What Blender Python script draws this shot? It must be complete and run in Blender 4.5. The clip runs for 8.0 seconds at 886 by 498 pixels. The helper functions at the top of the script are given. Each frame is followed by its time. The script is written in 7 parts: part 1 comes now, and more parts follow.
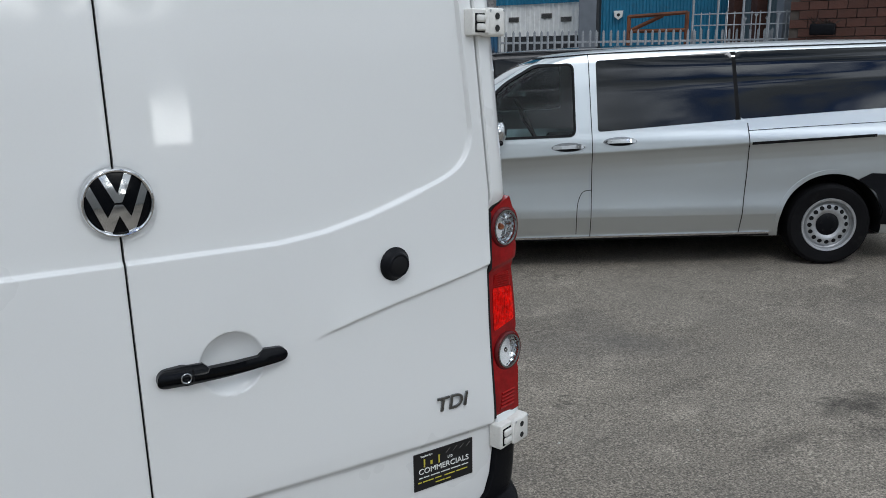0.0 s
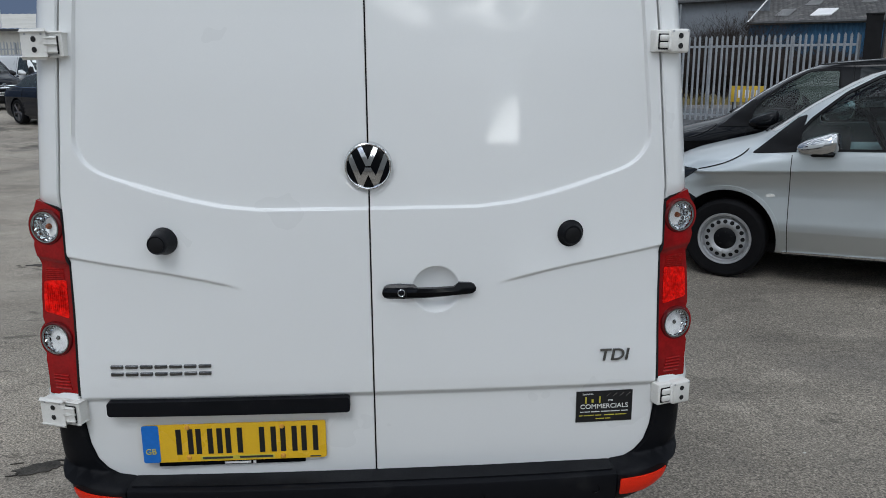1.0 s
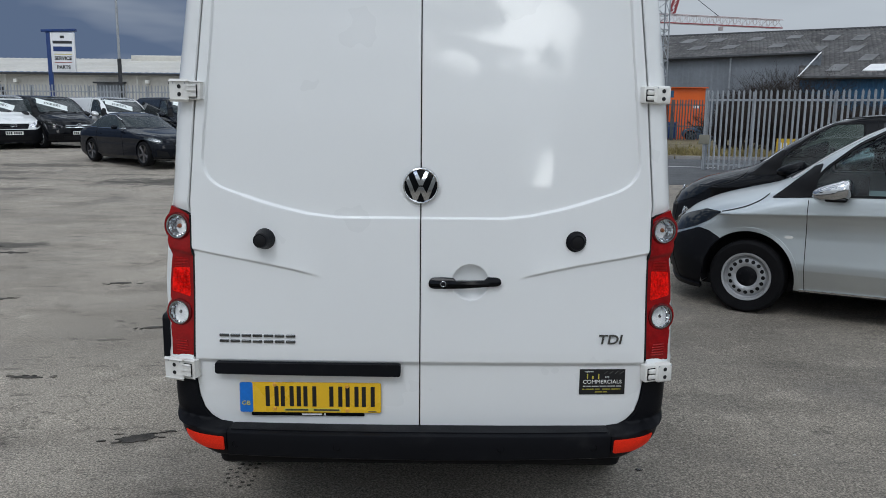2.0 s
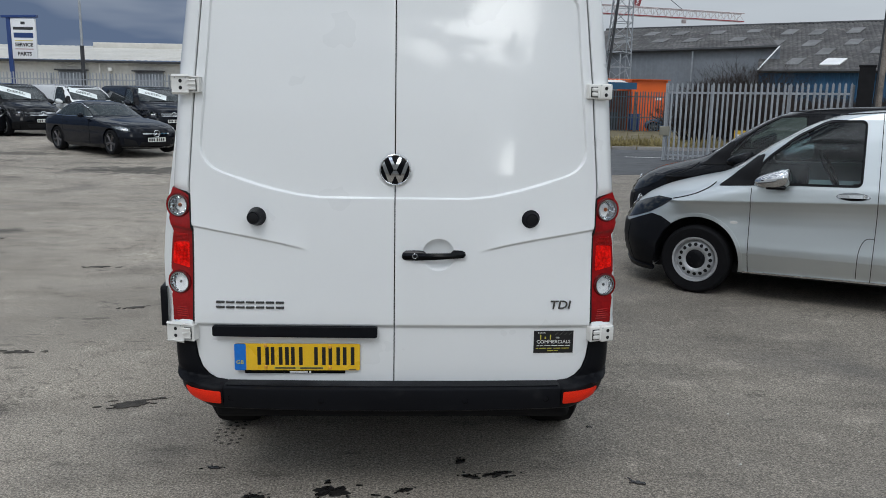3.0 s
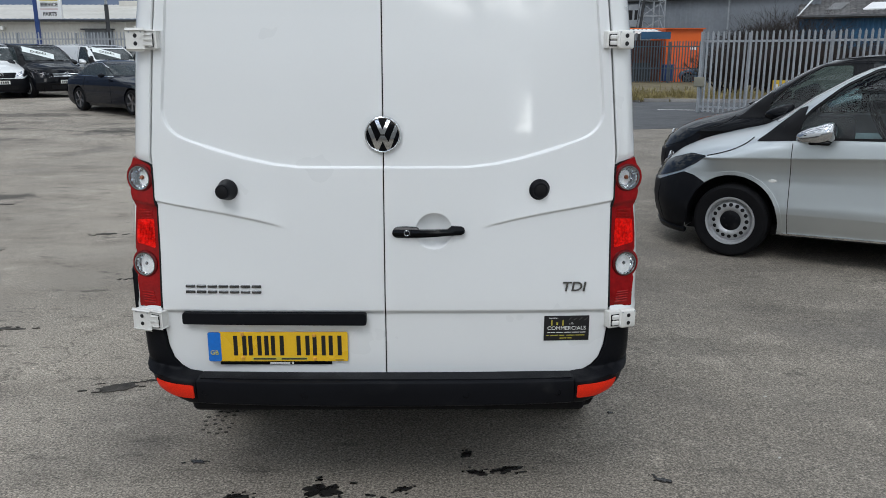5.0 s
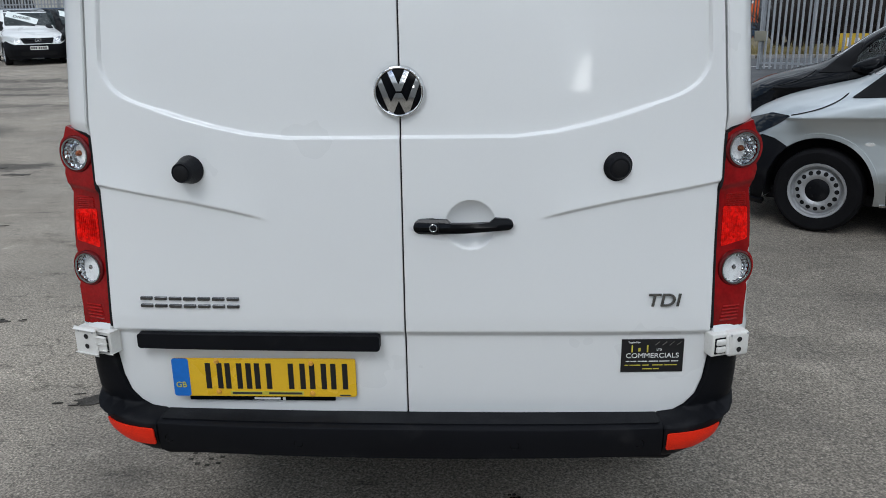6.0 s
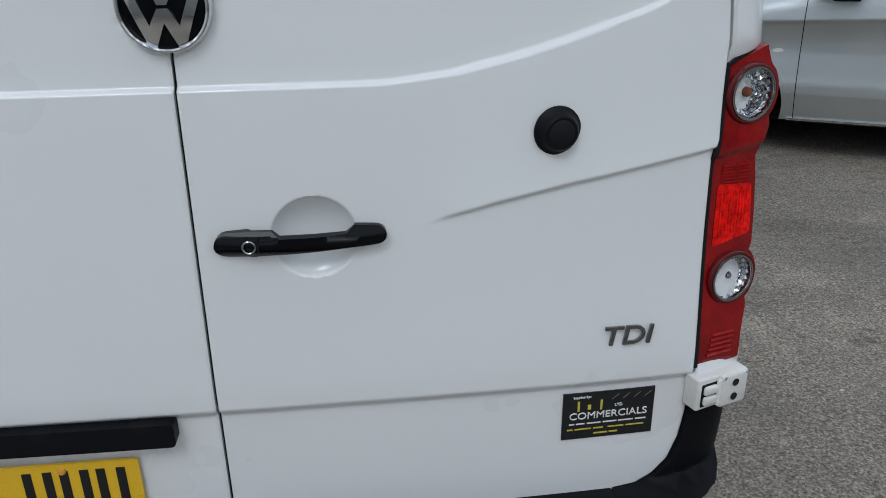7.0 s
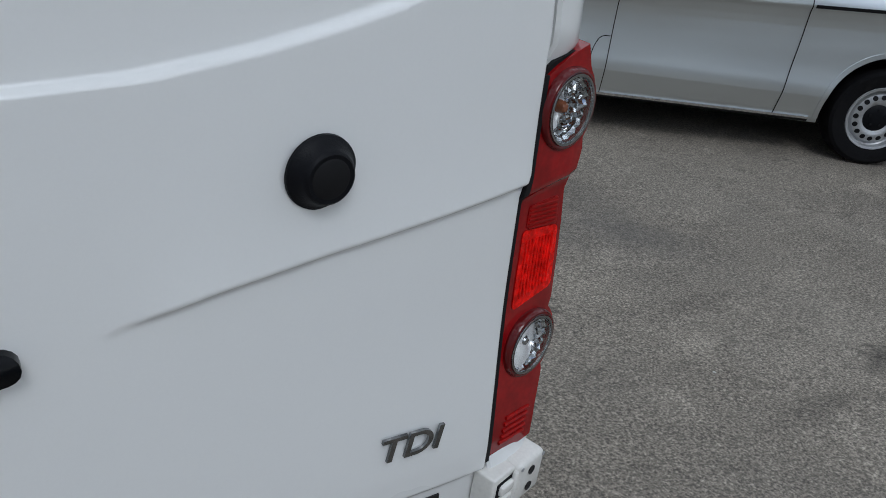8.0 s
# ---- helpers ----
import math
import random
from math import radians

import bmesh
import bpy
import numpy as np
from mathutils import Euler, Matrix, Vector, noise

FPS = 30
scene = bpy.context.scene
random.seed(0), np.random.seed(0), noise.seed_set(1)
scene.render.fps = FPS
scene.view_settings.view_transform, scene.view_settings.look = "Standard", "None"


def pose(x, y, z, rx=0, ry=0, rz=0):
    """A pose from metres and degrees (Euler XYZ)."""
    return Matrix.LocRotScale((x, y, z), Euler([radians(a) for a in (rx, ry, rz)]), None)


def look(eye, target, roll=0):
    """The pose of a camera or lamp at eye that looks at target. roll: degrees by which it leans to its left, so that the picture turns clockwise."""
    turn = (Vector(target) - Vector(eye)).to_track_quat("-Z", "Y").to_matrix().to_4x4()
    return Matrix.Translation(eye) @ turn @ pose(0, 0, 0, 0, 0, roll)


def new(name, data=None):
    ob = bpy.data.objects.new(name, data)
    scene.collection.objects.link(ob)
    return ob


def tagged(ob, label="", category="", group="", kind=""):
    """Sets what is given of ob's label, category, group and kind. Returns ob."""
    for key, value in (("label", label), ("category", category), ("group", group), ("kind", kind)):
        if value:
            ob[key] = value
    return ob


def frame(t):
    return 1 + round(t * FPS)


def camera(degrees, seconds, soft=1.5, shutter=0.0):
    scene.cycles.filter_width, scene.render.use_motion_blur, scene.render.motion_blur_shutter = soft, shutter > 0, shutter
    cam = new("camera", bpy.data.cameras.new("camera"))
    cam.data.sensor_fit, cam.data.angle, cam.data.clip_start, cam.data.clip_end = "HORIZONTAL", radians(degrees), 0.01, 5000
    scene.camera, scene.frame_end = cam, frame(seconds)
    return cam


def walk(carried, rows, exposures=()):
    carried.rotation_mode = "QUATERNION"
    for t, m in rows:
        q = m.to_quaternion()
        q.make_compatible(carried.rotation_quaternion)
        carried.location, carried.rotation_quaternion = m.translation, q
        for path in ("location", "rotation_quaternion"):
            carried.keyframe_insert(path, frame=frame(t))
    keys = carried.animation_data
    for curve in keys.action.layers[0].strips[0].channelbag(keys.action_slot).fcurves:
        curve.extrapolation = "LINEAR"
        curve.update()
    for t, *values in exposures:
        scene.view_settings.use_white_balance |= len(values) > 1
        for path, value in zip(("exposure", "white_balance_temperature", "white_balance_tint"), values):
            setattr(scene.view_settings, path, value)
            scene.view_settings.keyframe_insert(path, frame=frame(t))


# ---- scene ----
cam = camera(58.2, 8.0, soft=0.9)
PATH = [
    (0, (-0.213, -1.511, 1.715), (0.768, 0.166, 1.24), -0.8),
    (0.2, (-0.103, -1.59, 1.703), (0.719, 0.177, 1.254), -1.2),
    (0.5, (0.002, -1.767, 1.72), (0.546, 0.094, 1.23), -0.7),
    (0.8, (0.066, -1.988, 1.706), (0.312, -0.064, 1.218), -1.3),
    (1, (0.073, -2.136, 1.735), (0.189, -0.193, 1.276), -0.4),
    (1.2, (0.07, -2.269, 1.72), (0.113, -0.31, 1.318), -0.3),
    (2.3, (0.092, -2.981, 1.739), (0.093, -1.011, 1.395), 0.6),
    (2.5, (0.102, -3.077, 1.747), (0.124, -1.109, 1.391), 0.7),
    (3, (0.058, -3.214, 1.741), (0.144, -1.25, 1.373), 1.0),
    (3.5, (0.116, -3.3, 1.766), (0.136, -1.329, 1.426), 0.3),
    (4, (0.211, -3.31, 1.764), (0.16, -1.341, 1.42), -0.5),
    (4.5, (0.239, -3.132, 1.722), (0.25, -1.177, 1.303), 0.1),
    (5, (0.202, -2.807, 1.738), (0.21, -0.865, 1.261), -0.0),
    (5.2, (0.204, -2.673, 1.723), (0.136, -0.735, 1.236), -0.8),
    (6.3, (0.218, -1.756, 1.637), (0.114, 0.149, 1.035), -1.0),
    (6.5, (0.211, -1.582, 1.637), (0.198, 0.315, 1.001), -2.3),
    (7, (0.261, -1.141, 1.58), (0.451, 0.686, 0.789), -0.7),
    (7.2, (0.286, -1.014, 1.535), (0.582, 0.808, 0.766), -0.2),
    (7.5, (0.28, -0.81, 1.523), (0.83, 0.93, 0.703), 2.3),
    (7.8, (0.275, -0.668, 1.537), (1.101, 0.951, 0.702), 4.6),
    (8, (0.274, -0.626, 1.544), (1.275, 0.866, 0.666), 8.4),
]
EXPO = 0.0
STOPS = [(0, -0.17, 5970), (0.5, -0.21, 5970), (1, -0.23, 5950), (1.8, -0.20, 5920), (2.5, -0.18, 5980), (3.5, -0.04, 6030), (5, -0.02, 6030), (6.3, -0.16, 5900), (7, -0.32, 5850), (7.5, -0.38, 5820), (8, -0.45, 5820)]
walk(cam, [(t, look(eye, target, roll)) for t, eye, target, roll in PATH], [(t, EXPO + e, k, 10) for t, e, k in STOPS])

# ---- daylight under broken cloud ----
LIGHT_SIDE = tuple(Vector((7.0, -5.0, 5.0)).normalized())
world = bpy.data.worlds.new("sky")
scene.world = world
world.use_nodes = True
wn, wl = world.node_tree.nodes, world.node_tree.links
bg = wn["Background"]
bg.inputs["Strength"].default_value = 0.635
sky = wn.new("ShaderNodeTexSky")
sky.sky_type = "NISHITA"
sky.sun_disc = False
sky.sun_elevation, sky.sun_rotation = radians(52), radians(204)
sky_dim = wn.new("ShaderNodeMix")
sky_dim.data_type, sky_dim.blend_type = "RGBA", "MULTIPLY"
sky_dim.inputs["Factor"].default_value = 1.0
sky_dim.inputs["B"].default_value = (0.10, 0.10, 0.10, 1)
wl.new(sky.outputs["Color"], sky_dim.inputs["A"])
coord = wn.new("ShaderNodeTexCoord")
stretch = wn.new("ShaderNodeMapping")
stretch.inputs["Scale"].default_value = (1.0, 1.0, 2.6)
stretch.inputs["Location"].default_value = (1.3, 0.4, 0.2)
wl.new(coord.outputs["Generated"], stretch.inputs["Vector"])
puffs = wn.new("ShaderNodeTexNoise")
puffs.inputs["Scale"].default_value, puffs.inputs["Detail"].default_value = 5.0, 9
puffs.inputs["Roughness"].default_value = 0.58
wl.new(stretch.outputs["Vector"], puffs.inputs["Vector"])
cover = wn.new("ShaderNodeValToRGB")
cover.color_ramp.elements[0].position, cover.color_ramp.elements[1].position = 0.10, 0.20
wl.new(puffs.outputs["Fac"], cover.inputs["Fac"])
shade = wn.new("ShaderNodeTexNoise")
shade.inputs["Scale"].default_value, shade.inputs["Detail"].default_value = 4.2, 3
banks = wn.new("ShaderNodeMapping")
banks.inputs["Scale"].default_value = (1.0, 1.0, 4.8)
wl.new(coord.outputs["Generated"], banks.inputs["Vector"])
wl.new(banks.outputs["Vector"], shade.inputs["Vector"])
# the cloud is thin and bright on one side of the sky and leaden on the other
aim = wn.new("ShaderNodeVectorMath")
aim.operation = "DOT_PRODUCT"
aim.inputs[1].default_value = LIGHT_SIDE
wl.new(coord.outputs["Generated"], aim.inputs[0])
side_light = wn.new("ShaderNodeMapRange")
side_light.inputs["From Min"].default_value, side_light.inputs["From Max"].default_value = -0.72, 0.35
side_light.inputs["To Min"].default_value, side_light.inputs["To Max"].default_value = 0.0, 1.02
wl.new(aim.outputs["Value"], side_light.inputs["Value"])
mottle = wn.new("ShaderNodeMapRange")
mottle.inputs["From Min"].default_value, mottle.inputs["From Max"].default_value = 0.36, 0.64
mottle.inputs["To Min"].default_value, mottle.inputs["To Max"].default_value = -0.42, 0.42
wl.new(shade.outputs["Fac"], mottle.inputs["Value"])
level = wn.new("ShaderNodeMath")
level.operation = "ADD"
wl.new(side_light.outputs["Result"], level.inputs[0])
# even cloud near the horizon, broken cloud higher up
broken = wn.new("ShaderNodeMapRange")
broken.inputs["From Min"].default_value, broken.inputs["From Max"].default_value = 0.24, 0.50
broken.inputs["To Min"].default_value, broken.inputs["To Max"].default_value = 0.25, 2.8
split = wn.new("ShaderNodeSeparateXYZ")
wl.new(coord.outputs["Generated"], split.inputs["Vector"])
wl.new(split.outputs["Z"], broken.inputs["Value"])
uneven = wn.new("ShaderNodeMath")
uneven.operation = "MULTIPLY"
wl.new(mottle.outputs["Result"], uneven.inputs[0])
wl.new(broken.outputs["Result"], uneven.inputs[1])
wl.new(uneven.outputs["Value"], level.inputs[1])
cloud = wn.new("ShaderNodeValToRGB")
ce = cloud.color_ramp.elements
ce[0].position, ce[0].color = 0.0, (0.198, 0.262, 0.385, 1)
ce[1].position, ce[1].color = 1.0, (3.1, 3.2, 3.3, 1)
full = ce.new(0.55)
full.color = (1.0, 1.05, 1.05, 1)
mid = ce.new(0.20)
mid.color = (0.80, 0.84, 0.86, 1)
part_of = wn.new("ShaderNodeMath")
part_of.operation = "MULTIPLY"
part_of.inputs[1].default_value = 0.55
wl.new(level.outputs["Value"], part_of.inputs[0])
wl.new(part_of.outputs["Value"], cloud.inputs["Fac"])
both = wn.new("ShaderNodeMix")
both.data_type = "RGBA"
wl.new(cover.outputs["Color"], both.inputs["Factor"])
wl.new(sky_dim.outputs["Result"], both.inputs["A"])
wl.new(cloud.outputs["Color"], both.inputs["B"])
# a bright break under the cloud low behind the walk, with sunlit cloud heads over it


def toward(direction, inner, outer):
    """1 within inner degrees of a direction, 0 beyond outer."""
    d = wn.new("ShaderNodeVectorMath")
    d.operation = "DOT_PRODUCT"
    d.inputs[1].default_value = tuple(Vector(direction).normalized())
    wl.new(coord.outputs["Generated"], d.inputs[0])
    m = wn.new("ShaderNodeMapRange")
    m.inputs["From Min"].default_value, m.inputs["From Max"].default_value = math.cos(radians(outer)), math.cos(radians(inner))
    wl.new(d.outputs["Value"], m.inputs["Value"])
    return m.outputs["Result"]


def ranged(socket, lo, hi, a=0.0, b=1.0):
    m = wn.new("ShaderNodeMapRange")
    m.inputs["From Min"].default_value, m.inputs["From Max"].default_value = lo, hi
    m.inputs["To Min"].default_value, m.inputs["To Max"].default_value = a, b
    wl.new(socket, m.inputs["Value"])
    return m.outputs["Result"]


def combine(op, a, b):
    m = wn.new("ShaderNodeMath")
    m.operation = op
    wl.new(a, m.inputs[0])
    wl.new(b, m.inputs[1])
    return m.outputs[0]


def cloud_noise(scale, flatten, detail):
    sq = wn.new("ShaderNodeMapping")
    sq.inputs["Scale"].default_value = (1.0, 1.0, flatten)
    wl.new(coord.outputs["Generated"], sq.inputs["Vector"])
    n = wn.new("ShaderNodeTexNoise")
    n.inputs["Scale"].default_value, n.inputs["Detail"].default_value = scale, detail
    n.inputs["Roughness"].default_value = 0.6
    wl.new(sq.outputs["Vector"], n.inputs["Vector"])
    return n.outputs["Fac"]


def laid_over(base, factor, color):
    m = wn.new("ShaderNodeMix")
    m.data_type = "RGBA"
    wl.new(factor, m.inputs["Factor"])
    wl.new(base, m.inputs["A"])
    m.inputs["B"].default_value = (*color, 1)
    return m.outputs["Result"]


height = split.outputs["Z"]
sky_now = both.outputs["Result"]
# streaks of blue and thin white cloud on the side towards the sun
streak = cloud_noise(3.4, 7.0, 8)
open_sky = toward((-0.15, -0.89, 0.42), 7, 14)
sky_now = laid_over(sky_now, combine("MULTIPLY", open_sky, ranged(streak, 0.44, 0.50)), (0.14, 0.32, 0.90))
sky_now = laid_over(sky_now, combine("MULTIPLY", open_sky, ranged(streak, 0.52, 0.62)), (4.6, 4.7, 4.6))
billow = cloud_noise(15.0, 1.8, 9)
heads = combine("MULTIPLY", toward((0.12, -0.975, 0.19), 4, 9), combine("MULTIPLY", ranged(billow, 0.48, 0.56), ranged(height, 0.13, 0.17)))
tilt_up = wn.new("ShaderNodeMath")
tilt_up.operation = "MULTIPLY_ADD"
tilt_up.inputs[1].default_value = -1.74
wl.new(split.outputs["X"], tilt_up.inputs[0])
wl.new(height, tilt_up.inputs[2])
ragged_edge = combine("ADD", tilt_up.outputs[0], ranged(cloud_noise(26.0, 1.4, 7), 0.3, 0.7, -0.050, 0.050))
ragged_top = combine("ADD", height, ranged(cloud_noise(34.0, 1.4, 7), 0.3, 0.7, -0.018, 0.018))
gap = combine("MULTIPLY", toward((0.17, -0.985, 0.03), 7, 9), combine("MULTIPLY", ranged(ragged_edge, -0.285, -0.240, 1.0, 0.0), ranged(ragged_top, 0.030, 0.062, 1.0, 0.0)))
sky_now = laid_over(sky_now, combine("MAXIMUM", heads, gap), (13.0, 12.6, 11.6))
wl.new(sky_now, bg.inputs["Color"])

sun = new("sun", bpy.data.lights.new("sun", "SUN"))
sun.data.energy, sun.data.angle, sun.data.color = 0.9, radians(22), (1.0, 0.97, 0.93)
sun.matrix_world = look((-2.2, -5, 7), (0, 0, 0))


# ---- materials ----
def ramp_noise(nt, vec, scale, detail, lo, hi, a, b, rough=0.5):
    n = nt.nodes.new("ShaderNodeTexNoise")
    n.inputs["Roughness"].default_value = rough
    n.inputs["Scale"].default_value, n.inputs["Detail"].default_value = scale, detail
    nt.links.new(vec, n.inputs["Vector"])
    m = nt.nodes.new("ShaderNodeMapRange")
    m.interpolation_type = "SMOOTHSTEP"
    m.inputs["From Min"].default_value, m.inputs["From Max"].default_value = lo, hi
    m.inputs["To Min"].default_value, m.inputs["To Max"].default_value = a, b
    nt.links.new(n.outputs["Fac"], m.inputs["Value"])
    return m.outputs["Result"], n.outputs["Fac"]


def mat(name, color, rough=0.5, metal=0.0, vary=0.12, big=1.5, fine=60.0, grain=0.05, bump=0.0, coat=0.0, dirt=None, rvary=0.1, piece=0.0, spec=0.5, trans=0.0, ior=1.45):
    """A surface whose colour drifts at a large and a fine scale, with uneven gloss and fine relief."""
    m = bpy.data.materials.new(name)
    m.use_nodes = True
    nt = m.node_tree
    b = nt.nodes["Principled BSDF"]
    tc = nt.nodes.new("ShaderNodeTexCoord")
    vec = tc.outputs["Object"]
    large, raw = ramp_noise(nt, vec, big, 5, 0.3, 0.7, 1 - vary, 1 + vary)
    small, raw2 = ramp_noise(nt, vec, fine, 3, 0.3, 0.7, 1 - grain, 1 + grain)
    mul = nt.nodes.new("ShaderNodeMath")
    mul.operation = "MULTIPLY"
    nt.links.new(large, mul.inputs[0])
    nt.links.new(small, mul.inputs[1])
    amount = mul.outputs[0]
    if piece:
        info = nt.nodes.new("ShaderNodeObjectInfo")
        mr = nt.nodes.new("ShaderNodeMapRange")
        mr.inputs["To Min"].default_value, mr.inputs["To Max"].default_value = 1 - piece, 1 + piece
        nt.links.new(info.outputs["Random"], mr.inputs["Value"])
        mul2 = nt.nodes.new("ShaderNodeMath")
        mul2.operation = "MULTIPLY"
        nt.links.new(amount, mul2.inputs[0])
        nt.links.new(mr.outputs["Result"], mul2.inputs[1])
        amount = mul2.outputs[0]
    vm = nt.nodes.new("ShaderNodeVectorMath")
    vm.operation = "SCALE"
    vm.inputs[0].default_value = color
    nt.links.new(amount, vm.inputs["Scale"])
    out = vm.outputs["Vector"]
    if dirt:
        col, lo, hi, sc = dirt
        d, _ = ramp_noise(nt, vec, sc, 8, lo, hi, 0.0, 1.0)
        mx = nt.nodes.new("ShaderNodeMix")
        mx.data_type = "RGBA"
        nt.links.new(d, mx.inputs["Factor"])
        nt.links.new(out, mx.inputs["A"])
        mx.inputs["B"].default_value = (*col, 1)
        out = mx.outputs["Result"]
    nt.links.new(out, b.inputs["Base Color"])
    r, _ = ramp_noise(nt, vec, big * 3, 4, 0.3, 0.7, max(0.02, rough - rvary), min(1, rough + rvary))
    nt.links.new(r, b.inputs["Roughness"])
    b.inputs["Metallic"].default_value = metal
    b.inputs["Coat Weight"].default_value = coat
    b.inputs["Coat Roughness"].default_value = 0.04
    b.inputs["Specular IOR Level"].default_value = spec
    b.inputs["Transmission Weight"].default_value = trans
    b.inputs["IOR"].default_value = ior
    if bump:
        bp = nt.nodes.new("ShaderNodeBump")
        bp.inputs["Strength"].default_value, bp.inputs["Distance"].default_value = min(1.0, bump), 0.004
        nt.links.new(raw2, bp.inputs["Height"])
        nt.links.new(bp.outputs["Normal"], b.inputs["Normal"])
    return m


WHITE = mat("white_paint", (0.80, 0.81, 0.80), 0.30, vary=0.012, big=0.7, fine=300, grain=0.004, coat=1.0, rvary=0.03)
WHITE2 = mat("white_hinge_paint", (0.74, 0.73, 0.69), 0.35, vary=0.03, fine=200, grain=0.03, coat=0.5, dirt=((0.45, 0.43, 0.38), 0.58, 0.9, 30))
SILVER = mat("silver_paint", (0.645, 0.685, 0.695), 0.35, metal=0.92, vary=0.01, big=0.6, fine=40, grain=0.0, coat=0.6, rvary=0.02)
SILVER2 = mat("pale_silver_paint", (0.62, 0.64, 0.66), 0.30, metal=0.6, vary=0.02, fine=500, grain=0.015, coat=1.0)
BLACKP = mat("black_paint", (0.004, 0.0045, 0.006), 0.08, vary=0.05, fine=600, grain=0.1, coat=0.0, rvary=0.02, spec=0.25)
NAVYP = mat("dark_blue_black_paint", (0.004, 0.0055, 0.010), 0.08, vary=0.05, fine=600, grain=0.1, coat=0.0, rvary=0.02, spec=0.25)
BLUEP = mat("blue_paint", (0.05, 0.09, 0.16), 0.3, vary=0.05, coat=1.0)
PLASTIC = mat("black_bumper_plastic", (0.005, 0.0055, 0.0075), 0.50, vary=0.2, fine=500, grain=0.15, bump=0.15, spec=0.16, dirt=((0.018, 0.018, 0.019), 0.56, 0.85, 9))
GLOSSB = mat("gloss_black_plastic", (0.0025, 0.003, 0.0042), 0.15, vary=0.05, fine=300, grain=0.04, spec=0.2)
SEAL = mat("black_rubber_seal", (0.008, 0.008, 0.009), 0.7, vary=0.1, fine=200, spec=0.25)
TYRE = mat("tyre_rubber", (0.007, 0.007, 0.008), 0.8, vary=0.2, fine=120, grain=0.15, bump=0.2, spec=0.15, dirt=((0.032, 0.030, 0.028), 0.58, 0.88, 7))
STEEL = mat("silver_steel_wheel", (0.46, 0.47, 0.48), 0.42, metal=0.55, vary=0.08, fine=90, grain=0.06, dirt=((0.18, 0.16, 0.14), 0.55, 0.9, 14))
ALLOY = mat("dark_alloy", (0.16, 0.15, 0.15), 0.35, metal=0.8, vary=0.08)
CHROME = mat("chrome", (0.68, 0.69, 0.70), 0.09, metal=1.0, vary=0.02, rvary=0.04)
CHROME2 = mat("dulled_chrome", (0.36, 0.37, 0.38), 0.22, metal=1.0, vary=0.05, rvary=0.06)
LETTER = mat("letter_chrome", (0.23, 0.235, 0.24), 0.16, metal=1.0, vary=0.15, big=60, rvary=0.06)
DARKCHROME = mat("dark_chrome", (0.15, 0.155, 0.16), 0.20, metal=1.0, vary=0.2, big=40, rvary=0.06)
GLASS = mat("dark_tinted_glass", (0.006, 0.008, 0.010), 0.03, vary=0.05, coat=0.0, rvary=0.01, spec=0.65)
FARGLASS = mat("grey_window_glass", (0.022, 0.030, 0.031), 0.22, vary=0.1, big=3, spec=0.5)
CLEAR = mat("clear_window_glass", (0.17, 0.25, 0.25), 0.03, vary=0.02, rvary=0.01, trans=1.0, ior=1.45)
INSIDE = mat("dark_trim_and_shade", (0.007, 0.007, 0.008), 0.8, vary=0.15, fine=90, spec=0.25)
CLOTH = mat("grey_seat_cloth", (0.045, 0.047, 0.05), 0.9, vary=0.15, fine=120, grain=0.2)
REDLENS = mat("red_lamp_plastic", (0.24, 0.004, 0.005), 0.08, vary=0.22, big=14, fine=140, grain=0.08, coat=0.0, rvary=0.03, spec=0.5)
DEEPRED = mat("deep_red_lamp_ring", (0.11, 0.003, 0.004), 0.08, vary=0.1, spec=0.5)
REDBRIGHT = mat("sunlit_ribbed_red", (0.78, 0.010, 0.006), 0.25, vary=0.25, big=30, fine=110, grain=0.25, spec=0.12)
REDRIB = mat("deep_red_ribbed_lens", (0.33, 0.006, 0.005), 0.25, vary=0.15, fine=110, grain=0.2, spec=0.3)
REFLECT = mat("red_bumper_reflector", (0.88, 0.030, 0.008), 0.35, vary=0.06, fine=400, grain=0.12, coat=0.0, spec=0.2)
LENS = mat("clear_lamp_cover", (0.95, 0.96, 0.97), 0.02, vary=0.01, rvary=0.01, trans=1.0, ior=1.25)
BOWL = mat("silvered_lamp_bowl", (0.50, 0.51, 0.52), 0.07, metal=1.0, vary=0.12, big=60, fine=110, grain=0.1, rvary=0.03)
AMBER = mat("amber_bulb", (0.22, 0.07, 0.03), 0.2)
YELLOW = mat("yellow_plate", (0.83, 0.50, 0.012), 0.32, vary=0.03, fine=500, grain=0.05, coat=0.3)
PLATEW = mat("white_plate", (0.78, 0.78, 0.74), 0.35, vary=0.03)
EUBLUE = mat("blue_plate_band", (0.015, 0.16, 0.58), 0.35, vary=0.03)
INK = mat("black_print", (0.010, 0.010, 0.011), 0.45)
WPRINT = mat("white_print", (0.80, 0.80, 0.78), 0.5)
YPRINT = mat("yellow_print", (0.60, 0.52, 0.06), 0.5)
GALV = mat("galvanised_steel", (0.33, 0.35, 0.37), 0.52, metal=0.35, vary=0.12, big=2.5, fine=40, grain=0.12, piece=0.10, dirt=((0.16, 0.14, 0.12), 0.60, 0.85, 5))
DARKSTEEL = mat("dark_painted_steel", (0.035, 0.037, 0.040), 0.5, vary=0.2)
ROAD = mat("road_asphalt", (0.085, 0.088, 0.092), 0.85, vary=0.12, big=0.7, fine=180, grain=0.3, bump=0.6)
KERB = mat("kerb_concrete", (0.26, 0.25, 0.24), 0.85, vary=0.15, fine=90, grain=0.15, bump=0.4, piece=0.12)
